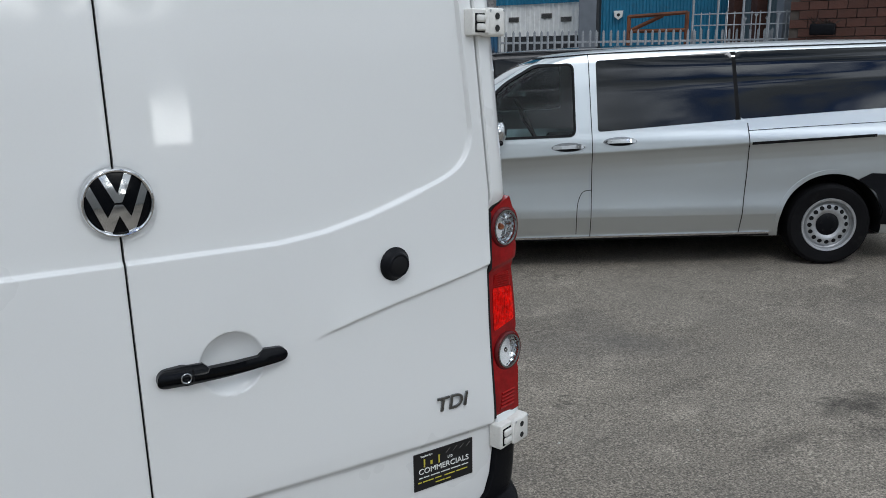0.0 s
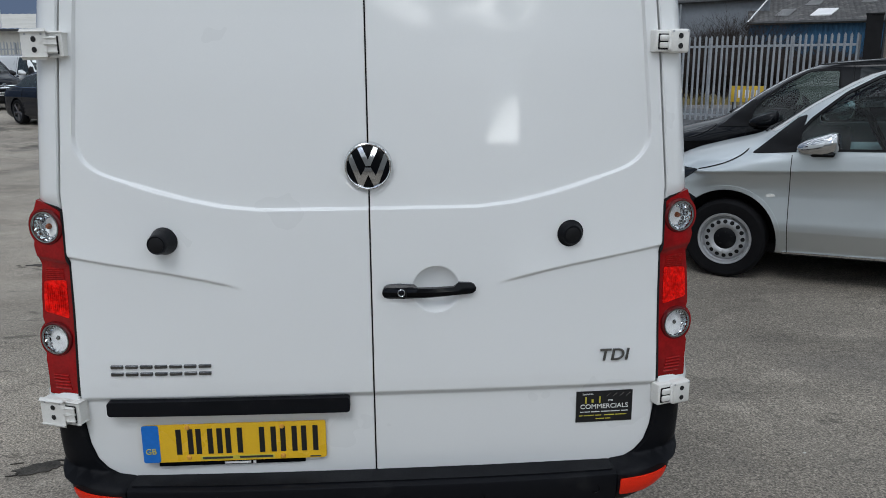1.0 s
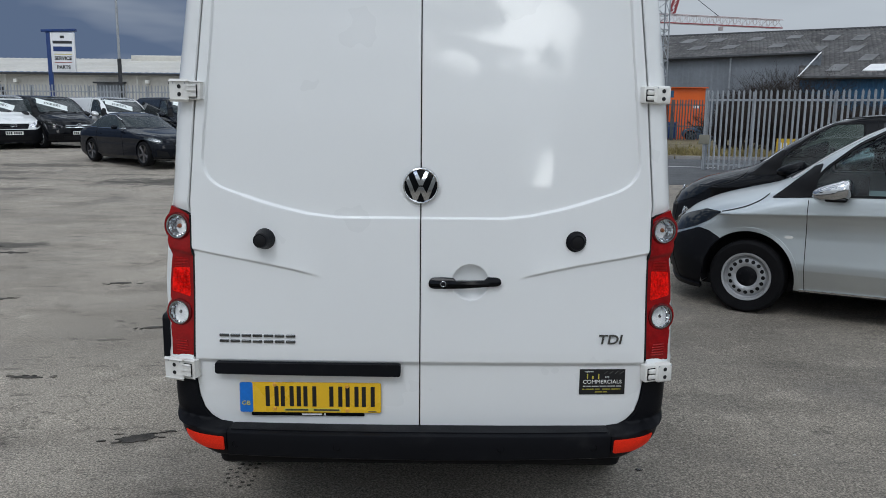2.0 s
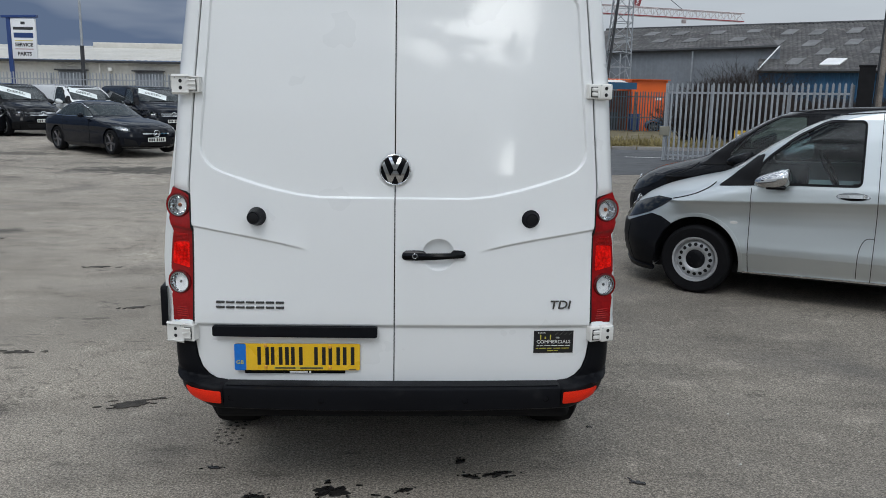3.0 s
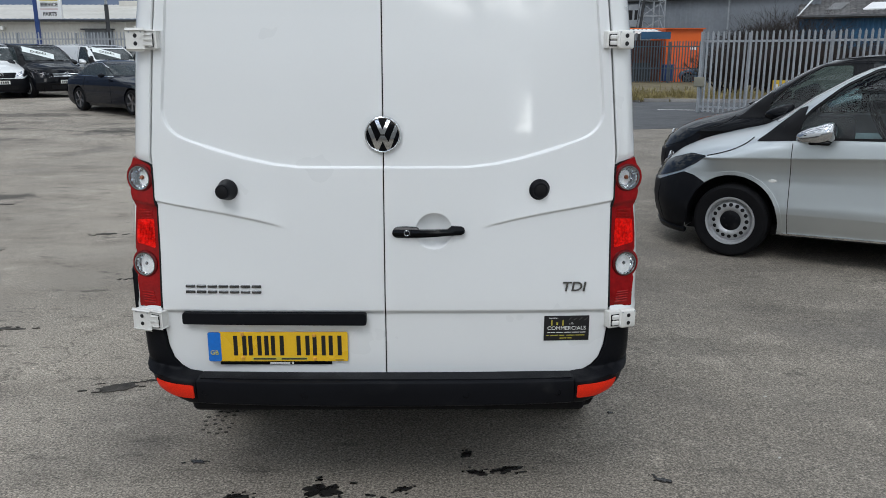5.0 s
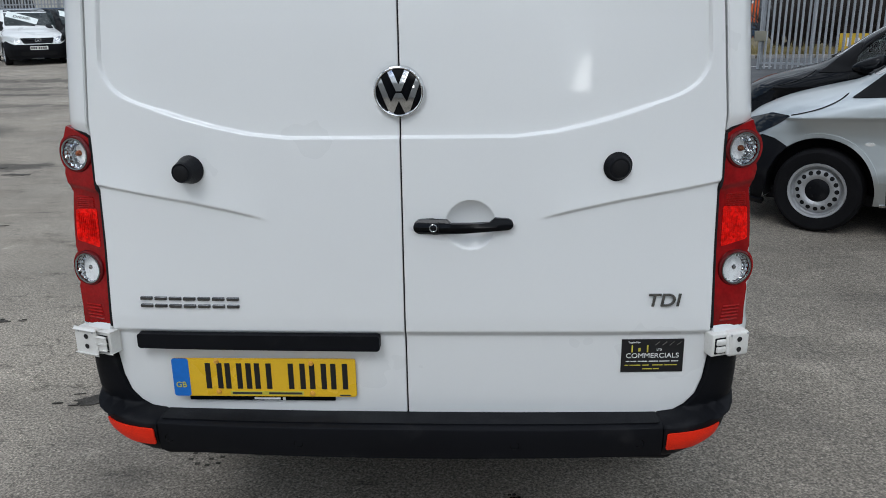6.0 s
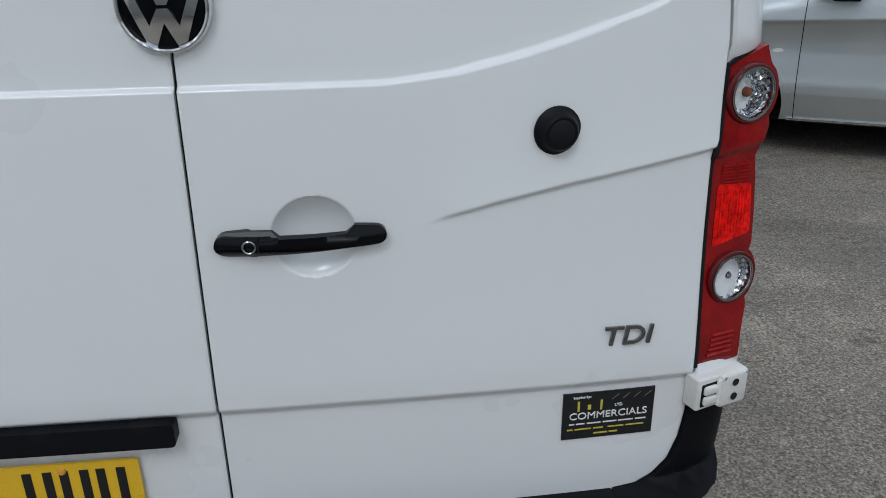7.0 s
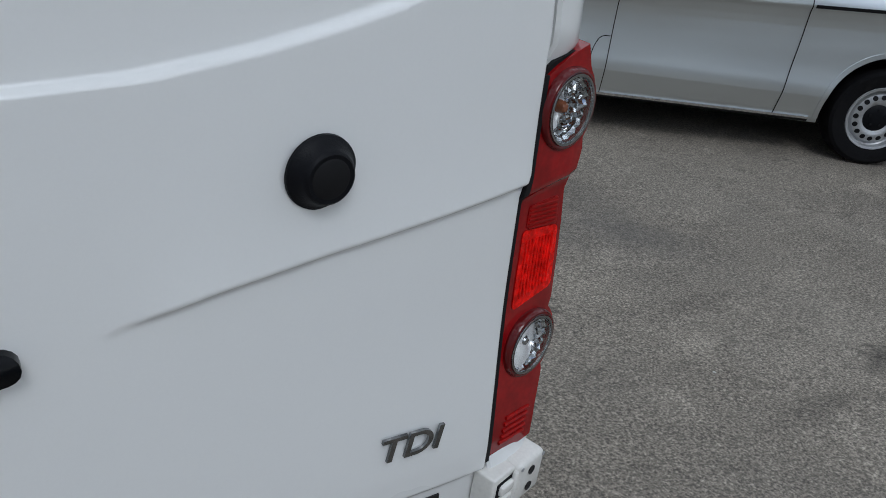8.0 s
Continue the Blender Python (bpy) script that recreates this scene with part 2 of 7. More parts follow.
SOIL = mat("verge_soil", (0.15, 0.125, 0.07), 0.95, vary=0.3, big=1.1, fine=30, grain=0.3, bump=0.6)
BLADE = mat("dry_grass", (0.24, 0.20, 0.085), 0.8, vary=0.35, big=0.8, fine=8, grain=0.2)
TWIG = mat("bare_twigs", (0.034, 0.026, 0.022), 0.85, vary=0.25, big=2, fine=30, grain=0.2)
ROOFGREY = mat("weathered_fibre_cement_roof", (0.080, 0.078, 0.077), 0.9, vary=0.28, big=0.35, fine=3.0, grain=0.25, dirt=((0.16, 0.15, 0.14), 0.52, 0.72, 1.6))
ROOFLIGHT = mat("clouded_rooflight", (0.135, 0.135, 0.135), 0.6, vary=0.2, big=0.5, piece=0.15)
ROOFLIGHT2 = mat("new_white_rooflight", (0.80, 0.80, 0.80), 0.5, vary=0.05)
VERGEFENCE = mat("dark_blue_grey_fence_paint", (0.075, 0.095, 0.115), 0.6, vary=0.2, big=1.0, fine=20)
BLOCKBACK = mat("pale_unseen_block", (0.42, 0.42, 0.40), 0.85, vary=0.12, big=0.4, fine=20, grain=0.1)
CLADGREY = mat("grey_cladding", (0.20, 0.22, 0.245), 0.6, vary=0.06, big=0.4, fine=4)
CLADBLUE = mat("blue_cladding", (0.022, 0.085, 0.17), 0.5, vary=0.08, big=0.5, fine=5)
CLADTEAL = mat("teal_cladding", (0.015, 0.155, 0.27), 0.45, vary=0.08, big=0.8, fine=6, dirt=((0.03, 0.08, 0.12), 0.58, 0.9, 3))
CLADWHITE = mat("off_white_cladding", (0.80, 0.80, 0.77), 0.6, vary=0.06, big=0.8, fine=6, dirt=((0.55, 0.53, 0.48), 0.60, 0.9, 2.5))
CREAM = mat("cream_render", (0.50, 0.49, 0.45), 0.85, vary=0.06, big=0.3, fine=5)
ROOFWHITE = mat("pale_metal_roof", (0.56, 0.54, 0.49), 0.55, vary=0.08, big=0.25, fine=3, dirt=((0.5, 0.47, 0.40), 0.5, 0.8, 0.5))
ORANGE = mat("orange_paint", (0.75, 0.13, 0.015), 0.55, vary=0.06, big=0.6)
BRICKRED = mat("brown_red_blockwork", (0.085, 0.038, 0.028), 0.85, vary=0.18, big=1.6, fine=40, grain=0.15, bump=0.4, piece=0.16)
MORTAR = mat("dark_mortar", (0.09, 0.075, 0.065), 0.95, vary=0.2, fine=60)
BROWN = mat("rust_brown_steel", (0.16, 0.06, 0.03), 0.8, vary=0.25, fine=30)
SIGNBLUE = mat("blue_sign_paint", (0.015, 0.045, 0.17), 0.45, vary=0.05)
SIGNWHITE = mat("white_sign_board", (0.80, 0.81, 0.82), 0.45, vary=0.03)
CRANERED = mat("red_crane_paint", (0.30, 0.06, 0.065), 0.5, vary=0.1)
CRANEWHITE = mat("white_crane_paint", (0.52, 0.46, 0.46), 0.5, vary=0.1)
BOARD = mat("white_price_board", (0.78, 0.82, 0.80), 0.5, vary=0.04)
WET = mat("wet_oil_stain", (0.018, 0.017, 0.016), 0.28, vary=0.3, big=8, fine=60, grain=0.2, bump=0.5, rvary=0.15)
MUD = mat("dried_dirt", (0.060, 0.054, 0.046), 0.9, vary=0.35, big=9, fine=120, grain=0.3, bump=0.8)
GRIT = mat("pale_grit", (0.55, 0.54, 0.50), 0.8)


def yard_surface():
    """Old grey yard: fine aggregate, broad worn and stained areas, hairline dark marks."""
    m = mat("worn_yard_surface", (0.316, 0.280, 0.231), 0.86, vary=0.16, big=0.45, fine=110, grain=0.45, bump=0.4, dirt=((0.20, 0.182, 0.160), 0.52, 0.80, 0.7))
    nt = m.node_tree
    b = nt.nodes["Principled BSDF"]
    src = b.inputs["Base Color"].links[0].from_socket
    vec = [n for n in nt.nodes if n.type == "TEX_COORD"][0].outputs["Object"]
    grit, _ = ramp_noise(nt, vec, 70, 6, 0.36, 0.64, 0.60, 1.36, 0.8)
    streak_map = nt.nodes.new("ShaderNodeMapping")
    streak_map.inputs["Scale"].default_value = (0.6, 1.5, 1)
    streak_map.inputs["Rotation"].default_value = (0, 0, 0.25)
    nt.links.new(vec, streak_map.inputs["Vector"])
    broad, _ = ramp_noise(nt, streak_map.outputs["Vector"], 1.3, 10, 0.48, 0.72, 1.06, 0.74, 0.66)
    # ragged dark flecks, worn pale spots and hairline cracks along the level lines of a slow noise
    fleck, _ = ramp_noise(nt, streak_map.outputs["Vector"], 5.0, 10, 0.55, 0.64, 1.0, 0.50, 0.74)
    speck, _ = ramp_noise(nt, vec, 24.0, 7, 0.57, 0.65, 1.0, 0.62, 0.66)
    fleck_all = nt.nodes.new("ShaderNodeMath")
    fleck_all.operation = "MULTIPLY"
    nt.links.new(fleck, fleck_all.inputs[0])
    nt.links.new(speck, fleck_all.inputs[1])
    fleck = fleck_all.outputs[0]
    worn, _ = ramp_noise(nt, vec, 3.1, 9, 0.53, 0.70, 1.0, 1.32, 0.68)
    where, _ = ramp_noise(nt, vec, 0.45, 3, 0.50, 0.56, 0.0, 1.0)
    slow = nt.nodes.new("ShaderNodeTexNoise")
    slow.inputs["Scale"].default_value, slow.inputs["Detail"].default_value = 0.8, 9
    nt.links.new(vec, slow.inputs["Vector"])

    def sums(op, a, b):
        n = nt.nodes.new("ShaderNodeMath")
        n.operation = op
        for k, v in enumerate((a, b)):
            if isinstance(v, (int, float)):
                n.inputs[k].default_value = v
            else:
                nt.links.new(v, n.inputs[k])
        return n.outputs[0]

    line = sums("ABSOLUTE", sums("SUBTRACT", slow.outputs["Fac"], 0.5), 0)
    thin = nt.nodes.new("ShaderNodeMapRange")
    thin.inputs["From Min"].default_value, thin.inputs["From Max"].default_value = 0.0, 0.0045
    thin.inputs["To Min"].default_value, thin.inputs["To Max"].default_value = 0.42, 0.0
    nt.links.new(line, thin.inputs["Value"])
    crack = sums("SUBTRACT", 1.0, sums("MULTIPLY", thin.outputs["Result"], where))
    # a darker, finer topping was laid on one side of the yard
    split = nt.nodes.new("ShaderNodeSeparateXYZ")
    nt.links.new(vec, split.inputs["Vector"])
    wander, _ = ramp_noise(nt, vec, 0.8, 6, 0.2, 0.8, -1.6, 1.6)
    lay = nt.nodes.new("ShaderNodeMapRange")
    lay.inputs["From Min"].default_value, lay.inputs["From Max"].default_value = -2.2, 1.6
    lay.inputs["To Min"].default_value, lay.inputs["To Max"].default_value = 0.97, 0.68
    nt.links.new(sums("ADD", split.outputs["X"], wander), lay.inputs["Value"])
    crack = sums("MULTIPLY", crack, lay.outputs["Result"])
    bare = nt.nodes.new("ShaderNodeMapRange")
    bare.inputs["From Min"].default_value, bare.inputs["From Max"].default_value = -2.2, 1.6
    bare.inputs["To Min"].default_value, bare.inputs["To Max"].default_value = 1.0, 0.35
    nt.links.new(sums("ADD", split.outputs["X"], wander), bare.inputs["Value"])
    fleck = sums("SUBTRACT", 1.0, sums("MULTIPLY", sums("SUBTRACT", 1.0, fleck), bare.outputs["Result"]))
    # soft-edged oil and damp stains
    ragged, _ = ramp_noise(nt, vec, 2.6, 9, 0.2, 0.8, -0.75, 0.75, 0.65)
    for x, y, rx, ry, dark in ((3.48, 0.64, 0.30, 0.15, 0.42), (1.9, 1.9, 0.9, 0.22, 0.8), (-5.9, 15.4, 2.2, 0.9, 0.32), (-11.5, 17.2, 2.1, 0.5, 0.5), (-14.2, 16.2, 1.9, 0.6, 0.5), (-9.6, 13.6, 1.5, 0.35, 0.6), (-11.3, 19.3, 2.4, 0.5, 0.5), (-10.4, 15.8, 1.2, 0.3, 0.5), (-7.4, 16.9, 1.2, 0.2, 0.6), (-5.5, 7.0, 0.75, 0.28, 0.35)):
        move = nt.nodes.new("ShaderNodeMapping")
        move.vector_type = "TEXTURE"
        move.inputs["Location"].default_value, move.inputs["Scale"].default_value = (x, y, 0), (rx, ry, 1)
        nt.links.new(vec, move.inputs["Vector"])
        far = nt.nodes.new("ShaderNodeVectorMath")
        far.operation = "LENGTH"
        nt.links.new(move.outputs["Vector"], far.inputs[0])
        spot = nt.nodes.new("ShaderNodeMapRange")
        spot.inputs["From Min"].default_value, spot.inputs["From Max"].default_value = 0.55, 1.15
        spot.inputs["To Min"].default_value, spot.inputs["To Max"].default_value = dark, 1.0
        nt.links.new(sums("ADD", far.outputs["Value"], ragged), spot.inputs["Value"])
        crack = sums("MULTIPLY", crack, spot.outputs["Result"])
    # single stones of the aggregate
    stones = nt.nodes.new("ShaderNodeTexVoronoi")
    stones.inputs["Scale"].default_value = 150
    nt.links.new(vec, stones.inputs["Vector"])
    tone = nt.nodes.new("ShaderNodeSeparateColor")
    nt.links.new(stones.outputs["Color"], tone.inputs["Color"])
    stone = nt.nodes.new("ShaderNodeMapRange")
    stone.inputs["To Min"].default_value, stone.inputs["To Max"].default_value = 0.76, 1.24
    nt.links.new(tone.outputs["Red"], stone.inputs["Value"])
    crack = sums("MULTIPLY", crack, stone.outputs["Result"])
    total = sums("MULTIPLY", sums("MULTIPLY", grit, broad), sums("MULTIPLY", sums("MULTIPLY", fleck, worn), crack))
    sc = nt.nodes.new("ShaderNodeVectorMath")
    sc.operation = "SCALE"
    nt.links.new(src, sc.inputs[0])
    nt.links.new(total, sc.inputs["Scale"])
    nt.links.new(sc.outputs["Vector"], b.inputs["Base Color"])
    return m


YARD = yard_surface()


# ---- building tools ----
def finish(me, material, smooth=35):
    me.materials.append(material)
    if smooth:
        me.polygons.foreach_set("use_smooth", [True] * len(me.polygons))
        me.set_sharp_from_angle(angle=radians(smooth))
    me.update()
    return me


def part(name, bm, material, parent=None, label="", smooth=35):
    """Links a bmesh, or (verts, faces), as one mesh object under a thing or a part."""
    me = bpy.data.meshes.new(name)
    if isinstance(bm, tuple):
        me.from_pydata(bm[0], [], bm[1])
    else:
        bmesh.ops.recalc_face_normals(bm, faces=bm.faces)
        bm.to_mesh(me)
        bm.free()
    ob = new(name, finish(me, material, smooth))
    ob.parent = parent
    if label:
        tagged(ob, label)
    return ob


def share(name, me, parent, m):
    ob = new(name, me)
    ob.parent = parent
    ob.matrix_basis = m
    return ob


def thing(name, label, category, m=Matrix(), group="", kind=""):
    ob = tagged(new(name), label, category, group, kind)
    ob.empty_display_size = 0.2
    ob.matrix_basis = m
    return ob


def box(bm, x0, x1, y0, y1, z0, z1, bevel=0.0, m=Matrix()):
    r = bmesh.ops.create_cube(bm, size=1)
    for v in r["verts"]:
        v.co = m @ Vector(((x0 + x1) / 2 + v.co.x * (x1 - x0), (y0 + y1) / 2 + v.co.y * (y1 - y0), (z0 + z1) / 2 + v.co.z * (z1 - z0)))
    if bevel:
        es = list({e for v in r["verts"] for e in v.link_edges})
        bmesh.ops.bevel(bm, geom=es, offset=bevel, segments=3, profile=0.5, affect="EDGES")
    return bm


def boxed(x0, x1, y0, y1, z0, z1, bevel=0.0, m=Matrix()):
    return box(bmesh.new(), x0, x1, y0, y1, z0, z1, bevel, m)


def tube(bm, a, b, r0, r1=None, n=8):
    """A tapered rod from a to b."""
    a, b = Vector(a), Vector(b)
    r1 = r0 if r1 is None else r1
    q = (b - a).to_track_quat("Z", "Y")
    rings = []
    for p, r in ((a, r0), (b, r1)):
        rings.append([bm.verts.new(p + q @ Vector((r * math.cos(k * math.tau / n), r * math.sin(k * math.tau / n), 0))) for k in range(n)])
    for k in range(n):
        bm.faces.new((rings[0][k], rings[0][(k + 1) % n], rings[1][(k + 1) % n], rings[1][k]))
    if n > 3:
        bm.faces.new(rings[0][::-1])
        bm.faces.new(rings[1])
    return bm


def lathe(profile, n=40, m=Matrix(), skip=None):
    """Turns (radius, height) pairs round the z axis of m. skip(i, k): leave that quad open."""
    bm = bmesh.new()
    rings = []
    for r, h in profile:
        if r < 1e-6:
            rings.append([bm.verts.new(m @ Vector((0, 0, h)))])
        else:
            rings.append([bm.verts.new(m @ Vector((r * math.cos(k * math.tau / n), r * math.sin(k * math.tau / n), h))) for k in range(n)])
    for i, (p, q) in enumerate(zip(rings, rings[1:])):
        for k in range(n):
            if skip and skip(i, k):
                continue
            j = (k + 1) % n
            vs = [p[0] if len(p) == 1 else p[k], p[0] if len(p) == 1 else p[j], q[0] if len(q) == 1 else q[j], q[0] if len(q) == 1 else q[k]]
            vs = [v for i2, v in enumerate(vs) if v not in vs[:i2]]
            if len(vs) > 2:
                bm.faces.new(vs)
    return bm


def rounded(poly, r, n=5):
    """Polygon with its corners rounded by about r."""
    out = []
    k = len(poly)
    for i in range(k):
        p, a, b = Vector(poly[i]), Vector(poly[i - 1]), Vector(poly[(i + 1) % k])
        ra = min(r, (a - p).length * 0.45)
        rb = min(r, (b - p).length * 0.45)
        s, e = p + (a - p).normalized() * ra, p + (b - p).normalized() * rb
        for j in range(n + 1):
            t = j / n
            out.append(tuple((1 - t) ** 2 * s + 2 * t * (1 - t) * p + t * t * e))
    return out


def sheet(poly, where, thick=0.004, step=0.12, sink=0.004):
    """A plate of outline poly laid on a surface: where(u, v, off) gives the place off above the surface."""
    bm = bmesh.new()
    vs = [bm.verts.new((p[0], p[1], 0)) for p in poly]
    bm.faces.new(vs)
    for ax in (0, 1):
        lo, hi = min(p[ax] for p in poly), max(p[ax] for p in poly)
        n = int((hi - lo) / step)
        for i in range(1, n + 1):
            at = lo + (hi - lo) * i / (n + 1)
            co, no = [0, 0, 0], [0, 0, 0]
            co[ax], no[ax] = at, 1
            bmesh.ops.bisect_plane(bm, geom=bm.verts[:] + bm.edges[:] + bm.faces[:], plane_co=co, plane_no=no, dist=1e-5)
    edge = [e for e in bm.edges if len(e.link_faces) == 1]
    r = bmesh.ops.extrude_edge_only(bm, edges=edge)
    low = {v for v in r["geom"] if isinstance(v, bmesh.types.BMVert)}
    for v in bm.verts:
        v.co = Vector(where(v.co.x, v.co.y, -sink if v in low else thick))
    return bm


def words(text, size, m, name, material, parent, label="", depth=0.001, bold=0.0):
    """Lettering in the built-in font, as a mesh."""
    cu = bpy.data.curves.new(name, "FONT")
    cu.body, cu.size, cu.align_x, cu.align_y, cu.extrude, cu.offset = text, size, "CENTER", "CENTER", depth, bold
    tmp = bpy.data.objects.new(name, cu)
    scene.collection.objects.link(tmp)
    me = bpy.data.meshes.new_from_object(tmp.evaluated_get(bpy.context.evaluated_depsgraph_get()))
    bpy.data.objects.remove(tmp)
    me.materials.clear()
    me.transform(m)
    ob = new(name, finish(me, material, 0))
    ob.parent = parent
    if label:
        tagged(ob, label)
    return ob


def bars(cells, m, thick=0.001, bevel=0.0):
    """Plain bars (x, z, width, height) on the xz plane of m, as one mesh."""
    bm = bmesh.new()
    for x, z, w, h in cells:
        box(bm, x - w / 2, x + w / 2, -thick, 0.0005, z - h / 2, z + h / 2, bevel, m)
    return bm


def lerp(z, table):
    return float(np.interp(z, [a for a, _ in table], [b for _, b in table]))


def ease(t):
    t = min(1.0, max(0.0, t))
    return t * t * (3 - 2 * t)


def carve(bm, cutters, name):
    """The mesh of bm with each cutter's volume taken out."""
    def solid(b):
        bmesh.ops.recalc_face_normals(b, faces=b.faces)
        me = bpy.data.meshes.new(name)
        b.to_mesh(me)
        b.free()
        o = bpy.data.objects.new(name, me)
        scene.collection.objects.link(o)
        return o
    base = solid(bm)
    others = []
    for c in cutters:
        o = solid(c)
        md = base.modifiers.new("cut", "BOOLEAN")
        md.operation, md.solver, md.object = "DIFFERENCE", "EXACT", o
        others.append(o)
    me = bpy.data.meshes.new_from_object(base.evaluated_get(bpy.context.evaluated_depsgraph_get()))
    for o in (base, *others):
        bpy.data.objects.remove(o)
    tidy = bmesh.new()
    tidy.from_mesh(me)
    bmesh.ops.remove_doubles(tidy, verts=tidy.verts, dist=0.0006)
    bmesh.ops.dissolve_degenerate(tidy, edges=tidy.edges, dist=0.0006)
    tidy.to_mesh(me)
    tidy.free()
    return me


class Shell:
    """A car body made of level outlines: tables of front, rear and half width by height, with rounded ends."""

    def __init__(self, front, rear, width, rf, rr, nf=2.6, nr=4.0, rake=0.0):
        self.rake = rake
        self.front, self.rear, self.width, self.rf, self.rr, self.nf, self.nr = front, rear, width, rf, rr, nf, nr

    def dims(self, z):
        f, r, w = lerp(z, self.front), lerp(z, self.rear), lerp(z, self.width)
        return f, r, w, min(lerp(z, self.rf), (f - r) * 0.5), min(lerp(z, self.rr), (f - r) * 0.45)

    def wide(self, y, z):
        """Half width; the shoulder line climbs towards the rear by the rake."""
        if not self.rake:
            return lerp(z, self.width)
        lift = self.rake * max(-0.6, 3.0 - y) * ease((z - 0.60) / 0.25) * (1 - ease((z - 1.05) / 0.10))
        return lerp(z - lift, self.width)

    def half(self, y, z):
        f, r, w, a, b = self.dims(z)
        w = self.wide(y, z)
        if y > f - a:
            t = min(1.0, (y - f + a) / a)
            return w * max(0.0, 1 - t ** self.nf) ** (1 / self.nf)
        if y < r + b:
            t = min(1.0, (r + b - y) / b)
            return w * max(0.0, 1 - t ** self.nr) ** (1 / self.nr)
        return w

    def side(self, sign):
        def place(y, z, off):
            h = self.half(y, z)
            gy, gz = (self.half(y + 0.01, z) - self.half(y - 0.01, z)) / 0.02, (self.half(y, z + 0.01) - self.half(y, z - 0.01)) / 0.02
            k = off / math.sqrt(1 + gy * gy + gz * gz)
            return (sign * (h + k), y - gy * k, z - gz * k)
        return place

    def nose(self, x, z, off):
        f, r, w, a, b = self.dims(z)
        t = min(0.999, abs(x) / w)
        return (x, f - a + a * (1 - t ** self.nf) ** (1 / self.nf) + off, z)

    def tail(self, x, z, off):
        f, r, w, a, b = self.dims(z)
        t = min(0.999, abs(x) / w)
        return (x, r + b - b * (1 - t ** self.nr) ** (1 / self.nr) - off, z)

    def mesh(self, zs, ns=22, nf=22, nr=7):
        bm = bmesh.new()
        rings = []
        for z in zs:
            f, r, w, a, b = self.dims(z)
            pts = []
            for k in range(nf + 1):
                th = math.pi / 2 * (1 - k / nf)
                y = f - a + a * math.sin(th) ** (2 / self.nf)
                pts.append((self.wide(y, z) * math.cos(th) ** (2 / self.nf) if k else 0.0, y))
            for k in range(1, ns):
                y = f - a + (r + b - f + a) * k / ns
                pts.append((self.wide(y, z), y))
            for k in range(nr + 1):
                th = math.pi / 2 * k / nr
                y = r + b - b * math.sin(th) ** (2 / self.nr)
                pts.append((self.wide(y, z) * math.cos(th) ** (2 / self.nr) if k < nr else 0.0, y))
            ring = pts + [(-x, y) for x, y in pts[-2:0:-1]]
            rings.append([bm.verts.new((x, y, z)) for x, y in ring])
        n = len(rings[0])
        for p, q in zip(rings, rings[1:]):
            for k in range(n):
                bm.faces.new((p[k], p[(k + 1) % n], q[(k + 1) % n], q[k]))
        bm.faces.new(rings[0][::-1])
        bm.faces.new(rings[-1])
        return bm


def smooth_table(table, z0, z1, n=60, width=0.03):
    """A table with its kinks eased."""
    zs = np.linspace(z0, z1, n)
    fine = np.linspace(z0 - 0.2, z1 + 0.2, 600)
    v = np.interp(fine, [a for a, _ in table], [b for _, b in table])
    k = np.exp(-0.5 * ((np.arange(-60, 61) * (fine[1] - fine[0])) / width) ** 2)
    v = np.convolve(np.pad(v, 60, mode="edge"), k / k.sum(), mode="valid")
    return [(float(z), float(np.interp(z, fine, v))) for z in zs]


# ---- ground ----
def rise(x, y):
    """The yard climbs towards the far row of parked vans and dips a little beside the silver people carrier."""
    up_slope = 0.012 * min(7.0, max(0.0, y - 12)) + 0.041 * min(5.0, max(0.0, y - 19))
    dip = 0.08 * ease((x - 0.8) / 1.8) * (1 - ease((x - 3.5) / 3)) * ease((y + 1) / 3) * (1 - ease((y - 7) / 4))
    return up_slope * ease((-x - 1) / 6) - dip


def spread(lo, hi, near, step):
    v = [0.0]
    s = step
    while v[-1] < hi:
        v.append(v[-1] + s)
        if v[-1] > near:
            s *= 1.35
    w = [0.0]
    s = step
    while w[-1] > lo:
        w.append(w[-1] - s)
        if -w[-1] > near:
            s *= 1.35
    return sorted(set(w + v))


gx, gy = spread(-2500, 2500, 40, 0.5), spread(-2500, 2500, 64, 0.5)
part("ground", ([(x, y, rise(x, y)) for y in gy for x in gx],
                [(j * len(gx) + i, j * len(gx) + i + 1, (j + 1) * len(gx) + i + 1, (j + 1) * len(gx) + i)
                 for j in range(len(gy) - 1) for i in range(len(gx) - 1)]), YARD)
tagged(bpy.data.objects["ground"], "worn grey yard surface with dark stains and grit", "ground", kind="structure")


def strip(name, pts, z, material, label, category, thick=0.02, kind="structure", parent=None):
    bm = bmesh.new()
    f = bm.faces.new([bm.verts.new((x, y, z)) for x, y in pts])
    r = bmesh.ops.extrude_face_region(bm, geom=[f])
    for v in r["geom"]:
        if isinstance(v, bmesh.types.BMVert):
            v.co.z -= thick
    ob = part(name, bm, material, parent, smooth=0)
    return tagged(ob, label, category, kind=kind)


